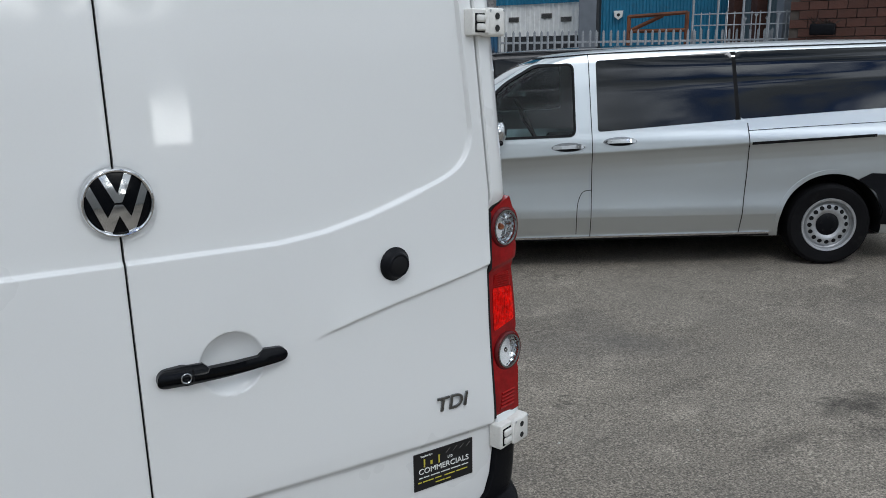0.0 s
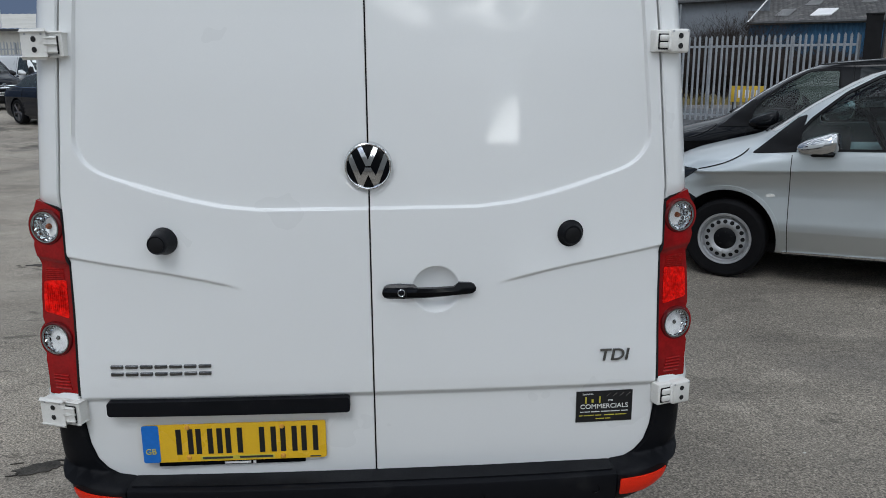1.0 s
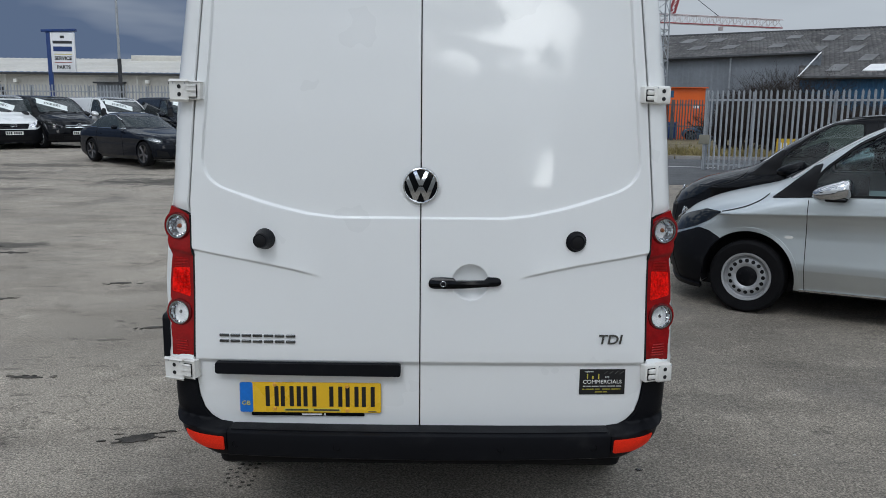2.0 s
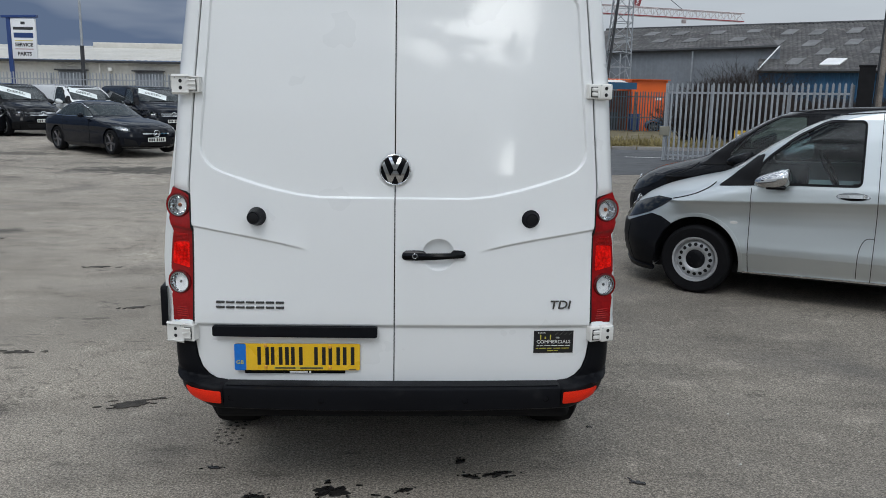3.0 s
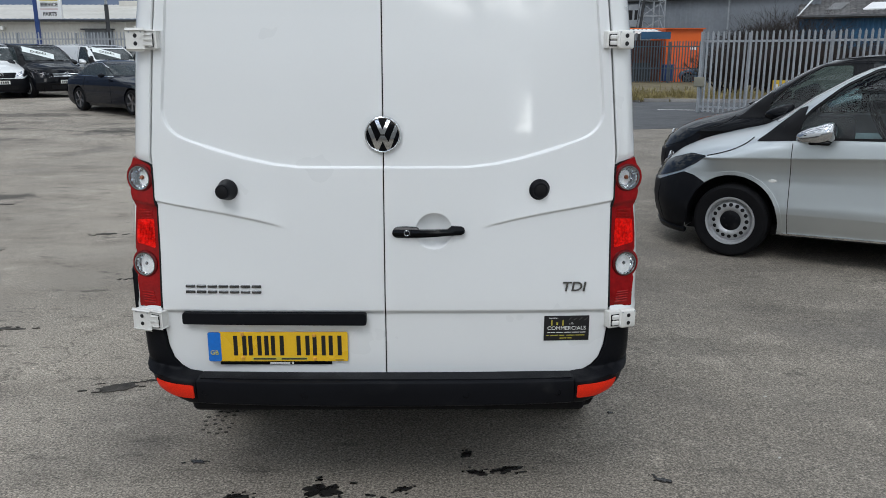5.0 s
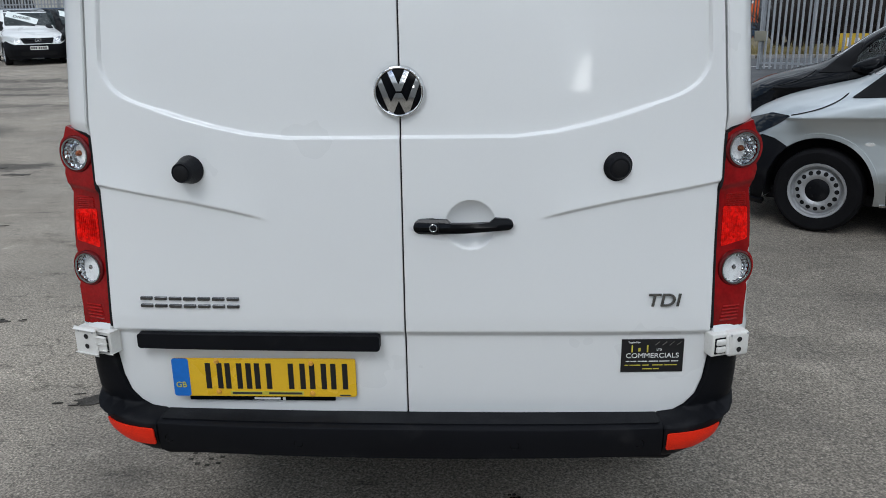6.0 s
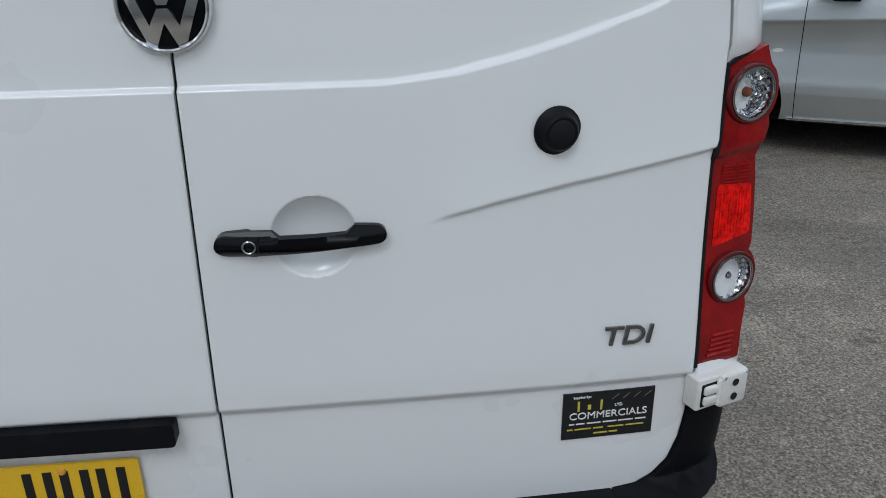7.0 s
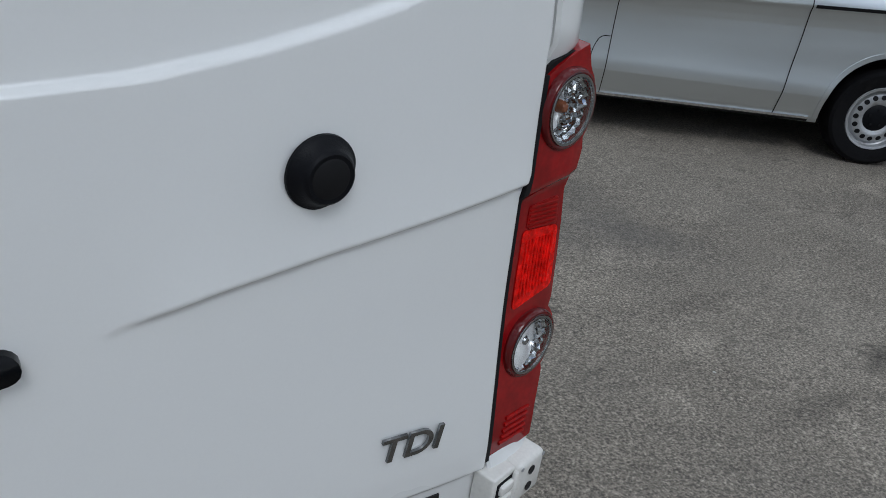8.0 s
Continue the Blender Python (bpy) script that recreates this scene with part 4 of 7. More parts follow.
# dealer sticker
SX0, SX1, SZ0, SZ1 = 0.592, 0.762, 0.689, 0.786
SY = door_skin(0.677, 0.737, False)
SLOPE = math.atan2(door_skin(SX1, 0.737, False) - door_skin(SX0, 0.737, False), SX1 - SX0)
m_st = Matrix.Translation(((SX0 + SX1) / 2, SY - 0.001, (SZ0 + SZ1) / 2)) @ Matrix.Rotation(SLOPE, 4, "Z")
sticker = part("dealer_sticker", boxed(-0.085, 0.085, -0.0012, 0.003, -0.0485, 0.0485, 0, m_st), INK, van, "black dealer sticker with white and yellow print", smooth=0)
up = Matrix.Rotation(radians(90), 4, "X")
words("COMMERCIALS", 0.0200, m_st @ Matrix.Translation((0.0, -0.0018, 0.000)) @ up @ Matrix.Diagonal((1.08, 1, 1, 1)), "sticker_word", WPRINT, sticker)
words("LTD", 0.008, m_st @ Matrix.Translation((0.018, -0.0018, 0.018)) @ up, "sticker_word", WPRINT, sticker)
words("Supplied By:-", 0.0065, m_st @ Matrix.Translation((-0.050, -0.0018, 0.040)) @ up, "sticker_word", WPRINT, sticker)
part("sticker_mark", bars([(-0.056, 0.021, 0.004, 0.021), (-0.036, 0.018, 0.006, 0.010), (-0.014, 0.021, 0.004, 0.021)], m_st, 0.0018), YPRINT, sticker, smooth=0)
part("sticker_lines", bars([(-0.067, -0.0165, 0.010, 0.0027), (-0.051, -0.0165, 0.016, 0.0027), (-0.026, -0.0165, 0.026, 0.0027), (0.004, -0.0165, 0.026, 0.0027), (0.034, -0.0165, 0.028, 0.0027), (0.062, -0.0165, 0.020, 0.0027)], m_st, 0.0018), WPRINT, sticker, smooth=0)
part("sticker_lines", bars([(-0.070, -0.028, 0.010, 0.0027), (-0.046, -0.028, 0.030, 0.0027), (-0.017, -0.028, 0.018, 0.0027), (0.016, -0.028, 0.030, 0.0027), (0.052, -0.028, 0.034, 0.0027), (-0.012, -0.039, 0.026, 0.003), (0.012, -0.039, 0.016, 0.003)], m_st, 0.0018), YPRINT, sticker, smooth=0)
bm = bmesh.new()
for k in range(4):
    box(bm, -0.008, 0.008, -0.0018, 0.0, -0.001, 0.001, 0, m_st @ Matrix.Translation((0.012 + 0.02 * k, 0, 0.036)) @ Matrix.Rotation(radians(-40), 4, "Y"))
part("sticker_lines", bm, CHROME2, sticker, smooth=0)


# tail lamps: the upper third stands proud of the rest along a slanting fold
LENSES = ((0.888, 1.299), (0.890, 0.980))


def lamp_outline(s):
    pts = [(0.840, 1.338), (0.838, 1.30), (0.836, 1.22), (0.829, 1.19), (0.830, 1.10), (0.831, 0.95), (0.833, 0.822), (0.875, 0.817), (0.922, 0.822), (0.922, 0.87), (0.927, 0.925)]
    for k in range(9):
        t = radians(-52 + 104 * k / 8)
        pts.append((0.891 + 0.053 * math.cos(t), 0.980 + 0.055 * math.sin(t)))
    pts += [(0.928, 1.038), (0.926, 1.09), (0.920, 1.15), (0.914, 1.193), (0.921, 1.207), (0.931, 1.245)]
    for k in range(9):
        t = radians(-46 + 96 * k / 8)
        pts.append((0.891 + 0.053 * math.cos(t), 1.299 + 0.055 * math.sin(t)))
    pts += [(0.921, 1.347), (0.911, 1.373), (0.892, 1.366), (0.860, 1.351)]
    return [(s * x, z) for x, z in pts]


def lamp_map(lift):
    def place(x, z, off):
        ax, e = abs(x), lerp(z, EDGE)
        y = skin(e, z) + 0.24 * max(0.0, ax - e) + 4.0 * max(0.0, ax - 0.905) ** 2 + 0.012
        fold = 0.009 * ease((z - 1.192 - 0.18 * (ax - 0.83)) / 0.010) * math.exp(-max(0.0, z - 1.20) / 0.16)
        return (x, y - (lift + fold if off > 0 else -0.03), z)
    return place


def facets(bm, amount, axis, seed):
    """Uneven mirror facets: each corner moved a little along the axis."""
    rnd = random.Random(seed)
    for v in bm.verts:
        v.co += axis * rnd.uniform(-amount, amount)
    return bm


def fluted(bm, m, n, depth):
    """Every second radial line of a turned bowl pushed back, as flutes."""
    back = m.inverted()
    for v in bm.verts:
        q = back @ v.co
        if round(math.atan2(q.y, q.x) / math.tau * n) % 2:
            q.z -= depth
            v.co = m @ q
    return bm


def without_lenses(bm, r):
    """Opens a lamp body where its round lenses sit."""
    bm.faces.ensure_lookup_table()
    gone = []
    for f in bm.faces:
        c = f.calc_center_median()
        if any(math.hypot(abs(c.x) - x, c.z - z) < r for x, z in LENSES):
            gone.append(f)
    bmesh.ops.delete(bm, geom=gone, context="FACES")
    return bm


for s in (-1, 1):
    lamp = part("tail_lamp", without_lenses(sheet(lamp_outline(s), lamp_map(0.006), 0.012, 0.0055), 0.0415), REDLENS, van, "tall red tail lamp with two clear round lenses", smooth=50)
    rim_in = [(x + s * (-0.005 if abs(x) < 0.862 else 0.001), z + ((0.004 if abs(x) < 0.88 else 0.0) if z > 1.33 else (-0.004 if z < 0.83 else 0))) for x, z in lamp_outline(s)]
    inner = [p for p in rim_in if abs(p[0]) < 0.842]
    band = inner + [(x + s * 0.0085, z) for x, z in reversed(inner)]
    gasket = part("lamp_gasket", without_lenses(sheet(rim_in, lamp_map(0.0015), 0.004, 0.012), 0.045), SEAL, lamp, "black lamp gasket")
    part("gasket_edge", sheet(band, lamp_map(0.0085), 0.004, 0.01), SEAL, gasket, "black edge of the lamp along the door")
    # the stronger red paints sunlight thrown back by the lens ribs
    part("brake_lens", sheet(rounded([(s * 0.846, 1.040), (s * 0.919, 1.058), (s * 0.917, 1.100), (s * 0.912, 1.146), (s * 0.846, 1.150)], 0.008), lamp_map(0.0075), 0.014, 0.012), REDBRIGHT, lamp, "ribbed red brake lens, coloured brighter for the sunlight glowing in it")
    bm = bmesh.new()
    for k in range(9):
        x = 0.856 + 0.0062 * k
        tube(bm, lamp_map(0.0085)(s * x, 1.056 + 0.0014 * k, 1), lamp_map(0.0085)(s * (x - 0.001), 1.136, 1), 0.0013, 0.0013, 5)
    part("lens_rib", bm, REDBRIGHT, lamp)
    part("upper_lens", sheet(rounded([(s * 0.851, 1.152), (s * 0.909, 1.147), (s * 0.905, 1.186), (s * 0.851, 1.181)], 0.005), lamp_map(0.0072), 0.014, 0.012), REDRIB, lamp, "deep red ribbed upper lens")
    bm = bmesh.new()
    for k in range(6):
        z = 1.153 + 0.0056 * k
        tube(bm, lamp_map(0.008)(s * 0.853, z, 1), lamp_map(0.008)(s * 0.904, z - 0.001, 1), 0.0014, 0.0014, 5)
    part("lens_rib", bm, REDRIB, lamp)
    bm = bmesh.new()
    for k in range(5):
        z = 0.838 + 0.0092 * k
        tube(bm, lamp_map(0.0060)(s * (0.853 + 0.002 * k), z, 1), lamp_map(0.0060)(s * (0.902 + 0.001 * k), z + 0.002, 1), 0.0034, 0.0030, 6)
    part("lens_rib", bm, REDRIB, lamp, "ribbed red lower lens")
    for (cx, z), bulb in zip(LENSES, (AMBER, BOWL)):
        c = Vector(lamp_map(0.006)(s * cx, z, 1))
        ax = Vector((s * 0.285, -0.958, 0.02)).normalized()
        m = Matrix.Translation(c) @ ax.to_track_quat("Z", "Y").to_matrix().to_4x4()
        r = 0.0445
        part("lens_surround", lathe([(r - 0.001, -0.012), (r - 0.001, 0.0058), (r + 0.001, 0.0066), (r + 0.0035, 0.0060), (r + 0.0060, 0.002), (r + 0.0060, -0.014)], 52, m), DEEPRED, lamp, "dark red ring round the lens")
        part("lens_rim", lathe([(r - 0.0052, 0.004), (r - 0.0042, 0.0075), (r - 0.0012, 0.0078), (r - 0.0005, 0.004), (r - 0.0005, -0.02), (r - 0.0055, -0.02)], 52, m), CHROME2, lamp, "pale rim of the round lens")
        part("lamp_bowl", facets(fluted(lathe([(0.0085, -0.020), (0.0135, -0.0215), (0.0150, -0.0180), (0.0205, -0.0190), (0.0220, -0.0145), (0.0275, -0.0150), (0.0290, -0.0095), (0.0345, -0.0090), (0.0360, -0.0035), (r - 0.0048, 0.000)], 40, m), m, 40, 0.0030), 0.0012, ax, 7), BOWL, lamp, "silvered stepped lamp bowl", smooth=0)
        part("bulb", lathe([(0, -0.002), (0.005, -0.0035), (0.0078, -0.008), (0.0085, -0.021), (0, -0.022)], 16, m), bulb, lamp)
        cover = part("lens_cover", lathe([(0, 0.0125), (0.012, 0.0120), (0.024, 0.0105), (r - 0.0052, 0.0074), (r - 0.0052, 0.0062), (0.024, 0.0092), (0.012, 0.0108), (0, 0.0112)], 40, m), LENS, lamp, "clear round lens cover")
        cover.visible_shadow = False

# hinges
for s in (-1, 1):
    for z, xc, big in ((1.785, 0.831, 0.94), (0.776, 0.879, 1.03)):
        w, h = 0.108 * big, 0.068 * big
        y = (skin(xc, z) - 0.016) if z > 1 else (skin(0.83, z) + 0.000)
        m = Matrix.Translation((s * xc, y, z)) @ Matrix.Rotation(s * radians(14 if z > 1 else 20), 4, "Z") @ Matrix.Diagonal((s, 1, 1, 1))
        hinge = part("door_hinge", boxed(-w * 0.08, w / 2, -0.016, 0.05, -h / 2, h / 2, 0.008, m), WHITE2, van, "white painted steel door hinge")
        part("hinge_plate", boxed(-w / 2, -w * 0.04, -0.006, 0.03, -h * 0.46, h * 0.46, 0.004, m), WHITE2, hinge)
        # black block paints the shade of the open pocket; nothing is hollowed out
        part("hinge_pocket", boxed(-w * 0.42, -w * 0.07, -0.0080, 0.0, -h * 0.36, h * 0.30, 0.002, m), SEAL, hinge, "black block for the shade in the hinge pocket")
        for z0, z1 in ((-0.30, -0.05), (0.0, 0.25)):
            part("hinge_knuckle", boxed(-w * 0.39, -w * 0.12, -0.0140, 0.0, z0 * h, z1 * h, 0.0045, m), WHITE2, hinge)
        part("hinge_pin", lathe([(0.0, 0.003), (0.0034, 0.003), (0.0045, 0.001), (0.0045, -h * 0.70), (0, -h * 0.70)], 14, m @ Matrix.Translation((-w * 0.10, -0.0115, h * 0.34))), WHITE2, hinge)
        for px_, pz_ in ((-0.02, 0.40), (0.44, 0.41)):
            part("hinge_rivet", lathe([(0.0032, 0), (0.0032, 0.0008), (0.0026, 0.0013), (0, 0.0013)], 14, m @ Matrix.Translation((px_ * w, -0.0158, pz_ * h)) @ Matrix.Rotation(radians(90), 4, "X")), STEEL, hinge)
        for k in (-1, 1):
            mk = m @ Matrix.Translation((w * 0.20, -0.0162, k * h * 0.21)) @ Matrix.Rotation(radians(90), 4, "X")
            # black colour stands in for the shade inside the bolt hole
            part("hinge_bolt", lathe([(0.0068, 0.0), (0.0075, 0.0014), (0.006, 0.0016), (0.0052, 0.0006), (0, 0.0006)], 20, mk), INK, hinge, "bolt recess coloured black for its shade")

# bumper: step in the middle and corner horns under the lamps
def bumper_mesh(x0, x1, n, top, bottom, face):
    vs, fs = [], []
    prof = 9
    for i in range(n + 1):
        x = x0 + (x1 - x0) * i / n
        zt, zb, y = top(x), bottom(x), face(x)
        ring = [(0.10, zt - 0.03), (0.10, zt + 0.004), (0.030, zt + 0.003), (0.004, zt), (-0.002, zt - 0.004), (-0.004, zt - 0.012), (-0.002, (zt + zb) / 2), (0.004, zb + 0.010), (0.018, zb + 0.002), (0.10, zb)]
        for dy, z in ring:
            vs.append((x, y + dy, z))
    w = 10
    for i in range(n):
        for k in range(w):
            fs.append((i * w + k, (i + 1) * w + k, (i + 1) * w + (k + 1) % w, i * w + (k + 1) % w))
    fs.append(tuple(range(w)))
    fs.append(tuple(n * w + k for k in range(w))[::-1])
    bm = bmesh.new()
    bv = [bm.verts.new(v) for v in vs]
    for f in fs:
        bm.faces.new([bv[k] for k in f])
    return bm


def horn_outer(z):
    return 0.945 - 0.10 * max(0.0, (0.535 - z) / 0.075) ** 1.6 - 0.022 * max(0.0, (0.62 - z) / 0.15)


def horn_point(s, inner, u, z):
    """A point of the bumper corner: its lower block stands proud below a ridge that climbs outwards."""
    y = skin(0.82, 0.8) + 0.004 - 0.080 * (1 - 0.75 * u ** 3) * ease((0.574 + 0.036 * u - z) / 0.020)
    y += 0.045 * u * u + (0.12 + 0.05 * ease((0.6 - z) / 0.1)) * u ** 7 + 0.03 * max(0.0, (0.535 - z) / 0.075) ** 2
    return (s * (inner + (horn_outer(z) - inner) * u), y, z)


bface = lambda x: -0.075 + 0.05 * (abs(x) / 0.9) ** 3
bumper = part("rear_bumper", bumper_mesh(-0.702, 0.702, 30, lambda x: 0.560, lambda x: 0.454 + 0.008 * abs(x), bface), PLASTIC, van, "black plastic rear bumper step")
part("bumper_tread", sheet(rounded([(-0.695, -0.058), (0.695, -0.058), (0.695, 0.01), (-0.695, 0.01)], 0.01), lambda x, y, off: (x, y + 0.04 * (abs(x) / 0.9) ** 3, 0.562 + (0.004 if off > 0 else -0.002)), 0.004, 0.2), PLASTIC, bumper)
for x, z in ((-0.672, 0.512), (-0.299, 0.509), (0.299, 0.509), (0.640, 0.512)):
    m = Matrix.Translation((x, bface(x) - 0.001, z)) @ Matrix.Rotation(radians(90), 4, "X")
    part("parking_sensor", lathe([(0.013, -0.002), (0.013, 0.0012), (0.0115, 0.0015), (0.0105, 0.0), (0, 0.0005)], 24, m), GLOSSB, bumper, "round parking sensor")
for s in (-1, 1):
    # horn: from under the hinge down and round to the bumper's end
    vs, fs = [], []
    rows = list(np.linspace(0.735, 0.458, 44))
    nu = 14
    for z in rows:
        inner = 0.706 + (lerp(max(z, 0.574), EDGE) + 0.008 - 0.706) * ease((z - 0.566) / 0.010)
        for i in range(nu + 1):
            u = 1 - (1 - i / nu) ** 1.7
            vs.append(horn_point(s, inner, u, z))
    w = nu + 1
    for j in range(len(rows) - 1):
        for i in range(nu):
            fs.append((j * w + i, j * w + i + 1, (j + 1) * w + i + 1, (j + 1) * w + i))
    base = len(vs)
    vs += [(x * 0.985, y + 0.03, z) for x, y, z in vs]
    fs += [tuple(base + k for k in f)[::-1] for f in fs]
    rim = [j * w for j in range(len(rows))] + [(len(rows) - 1) * w + i for i in range(1, w)] + [j * w + nu for j in range(len(rows) - 2, -1, -1)] + list(range(nu - 1, 0, -1))
    for k in range(len(rim)):
        a, b = rim[k], rim[(k + 1) % len(rim)]
        fs.append((a, b, base + b, base + a))
    bm = bmesh.new()
    bv = [bm.verts.new(v) for v in vs]
    for f in fs:
        bm.faces.new([bv[k] for k in f])
    horn = part("bumper_corner", bm, PLASTIC, van, "black plastic bumper corner", smooth=60)

    def horn_map(x, z, off, s=s):
        u = min(0.98, max(0.0, (abs(x) - 0.706) / (horn_outer(z) - 0.706)))
        p = horn_point(s, 0.706, u, z)
        return (x, p[1] - off, z)
    part("reflector", sheet(rounded([(s * 0.713, 0.487), (s * 0.79, 0.492), (s * 0.848, 0.511), (s * 0.868, 0.553), (s * 0.713, 0.541)], 0.008), horn_map, 0.006, 0.02), REFLECT, horn, "red bumper reflector")

# wheels
def steel_wheel(parent, m, radius, width, rim, dark=None):
    """Tyre and pressed steel rim with dark discs for its ring of round holes; its axle is m's z axis, outer face up."""
    hw = width / 2
    tyre = part("tyre", lathe([(rim, -hw * 0.8), (rim + 0.01, -hw * 0.95), (radius - 0.03, -hw), (radius - 0.008, -hw * 0.85), (radius, -hw * 0.55), (radius, hw * 0.55), (radius - 0.008, hw * 0.85), (radius - 0.03, hw), (rim + 0.022, hw * 0.96), (rim + 0.006, hw * 0.9), (rim, hw * 0.8)], 48, m), TYRE, parent, "black rubber tyre")
    r = rim
    wheel = part("rim", lathe([(r + 0.008, hw * 0.90), (r + 0.004, hw * 0.97), (r - 0.012, hw * 0.93), (r - 0.018, hw * 0.60), (r - 0.030, hw * 0.50), (r - 0.046, hw * 0.70), (r - 0.082, hw * 0.80), (r - 0.100, hw * 0.78), (0.070, hw * 0.50), (0.0, hw * 0.50)], 64, m), dark or STEEL, parent, "silver steel rim with a ring of holes")
    # dark discs paint the shade of the holes, which aren't cut
    shadow = lathe([(r - 0.03, hw * 0.45), (0, hw * 0.40)], 32, m)
    for k in range(16):
        mh = m @ Matrix.Rotation(math.tau * k / 16, 4, "Z") @ Matrix.Translation((r - 0.066, 0, hw * 0.755)) @ Matrix.Rotation(radians(20), 4, "Y")
        tube(shadow, mh @ Vector((0, 0, -0.004)), mh @ Vector((0, 0, 0.0012)), 0.0180, 0.0180, 16)
    part("rim_hole", shadow, INSIDE, wheel, "dark discs for the shade in the ring of holes", smooth=0)
    part("hub_cap", lathe([(0.094, hw * 0.48), (0.094, hw * 0.64), (0.078, hw * 0.74), (0.02, hw * 0.77), (0, hw * 0.77)], 28, m), PLASTIC, wheel, "black hub cap")
    for k in range(5):
        t = math.tau * k / 5
        part("wheel_nut", tube(bmesh.new(), m @ Vector((0.056 * math.cos(t), 0.056 * math.sin(t), hw * 0.5)), m @ Vector((0.056 * math.cos(t), 0.056 * math.sin(t), hw * 0.82)), 0.010, 0.009, 8), SEAL, wheel)


for y in (REAR_AXLE, FRONT_AXLE):
    for s in (-1, 1):
        holder_w = tagged(new("wheel"), "black tyre on a silver steel wheel")
        holder_w.parent = van
        steel_wheel(holder_w, pose(s * 0.84, y, VAN_R, 0, 90 * s, 0), VAN_R, 0.225, 0.215)
part("underbody", boxed(-0.78, 0.78, 0.10, 4.9, 0.36, 0.50, 0.03), INSIDE, van, "dark underbody", smooth=0)
part("rear_axle", tube(bmesh.new(), (-0.7, REAR_AXLE, VAN_R), (0.7, REAR_AXLE, VAN_R), 0.05, 0.05, 12), INSIDE, van)
# side door slid back along the flank
flank = lambda y, z, off: (-(lerp(z, OUTER) + 0.042 * ease((y - 0.15) / 0.8) + 0.055 - 0.07 * max(0.0, z - 1.15) + (0.040 if off > 0 else 0.0)), y, z)
slide = part("sliding_door", sheet(rounded([(0.44, 0.62), (1.72, 0.62), (1.72, 2.10), (0.44, 2.10)], 0.05), flank, 0.04, 0.1), WHITE, van, "white side door slid open")
rub = lambda y, z, off: (-(lerp(0.8, OUTER) + 0.042 * ease((y - 0.15) / 0.8) + 0.055 + (0.062 if off > 0 else 0.030)), y, z)
part("rub_strip", sheet(rounded([(0.42, 0.68), (1.70, 0.68), (1.70, 0.87), (0.42, 0.87)], 0.02), rub, 0.02, 0.2), PLASTIC, slide, "black rub strip")
# cab glass and front end
def cab_w(y, z):
    f = lerp(z, FRONT)
    w = lerp(z, OUTER) + 0.042
    t = min(1.0, max(0.0, (y - (f - 0.5)) / 0.5))
    return w * max(0.0, 1 - t ** 2.667) ** (1 / 2.667)


def cab_nose(x, z, off):
    f, w = lerp(z, FRONT), lerp(z, OUTER) + 0.042
    t = min(0.995, abs(x) / w)
    return (x, f - 0.5 + 0.5 * (1 - t ** 2.667) ** (1 / 2.667) + off, z)


part("windscreen", sheet(rounded([(-0.80, 1.38), (0.80, 1.38), (0.70, 2.10), (-0.70, 2.10)], 0.06), cab_nose, 0.008, 0.08), GLASS, van, "dark windscreen")
part("grille", sheet(rounded([(-0.55, 0.72), (0.55, 0.72), (0.62, 0.98), (-0.62, 0.98)], 0.05), cab_nose, 0.012, 0.08), PLASTIC, van, "black front grille")
part("front_bumper", sheet(rounded([(-0.90, 0.42), (0.90, 0.42), (0.90, 0.66), (-0.90, 0.66)], 0.05), cab_nose, 0.03, 0.08), PLASTIC, van, "black front bumper")
for s in (-1, 1):
    part("headlight", sheet(rounded([(s * 0.62, 0.80), (s * 0.88, 0.84), (s * 0.86, 1.04), (s * 0.66, 0.98)], 0.03), cab_nose, 0.012, 0.05), LENS, van, "clear headlight")
    part("cab_window", sheet(rounded([(3.05, 1.34), (3.98, 1.34), (3.62, 1.95), (3.05, 1.98)], 0.06), lambda y, z, off, s=s: (s * (cab_w(y, z) + off), y, z), 0.006, 0.1), GLASS, van, "dark cab door window")
    mir = part("door_mirror", boxed(-0.07, 0.07, -0.06, 0.06, -0.17, 0.17, 0.03, Matrix.Translation((s * 1.14, 3.95, 1.45))), PLASTIC, van, "black door mirror")
    part("mirror_arm", tube(bmesh.new(), (s * 0.96, 3.98, 1.40), (s * 1.09, 3.96, 1.42), 0.03, 0.025, 10), PLASTIC, mir)


# ---- people carriers and vans of one pattern: rear axle at y = 0, nose towards +y ----
V_FRONT = smooth_table([(0.18, 4.27), (0.30, 4.31), (0.50, 4.35), (0.66, 4.34), (0.80, 4.26), (0.92, 4.11), (1.00, 3.94), (1.07, 3.68), (1.13, 3.42), (1.18, 3.30), (1.26, 3.17), (1.45, 2.90), (1.65, 2.56), (1.735, 2.32), (1.771, 2.06), (1.787, 1.7), (1.800, 1.2), (1.808, 0.7)], 0.18, 1.808, 120, 0.012)
V_REAR = smooth_table([(0.18, -0.96), (0.5, -1.03), (0.9, -1.03), (1.4, -0.97), (1.7, -0.90), (1.757, -0.84), (1.783, -0.70), (1.800, -0.3), (1.808, 0.1)], 0.18, 1.808, 80, 0.012)
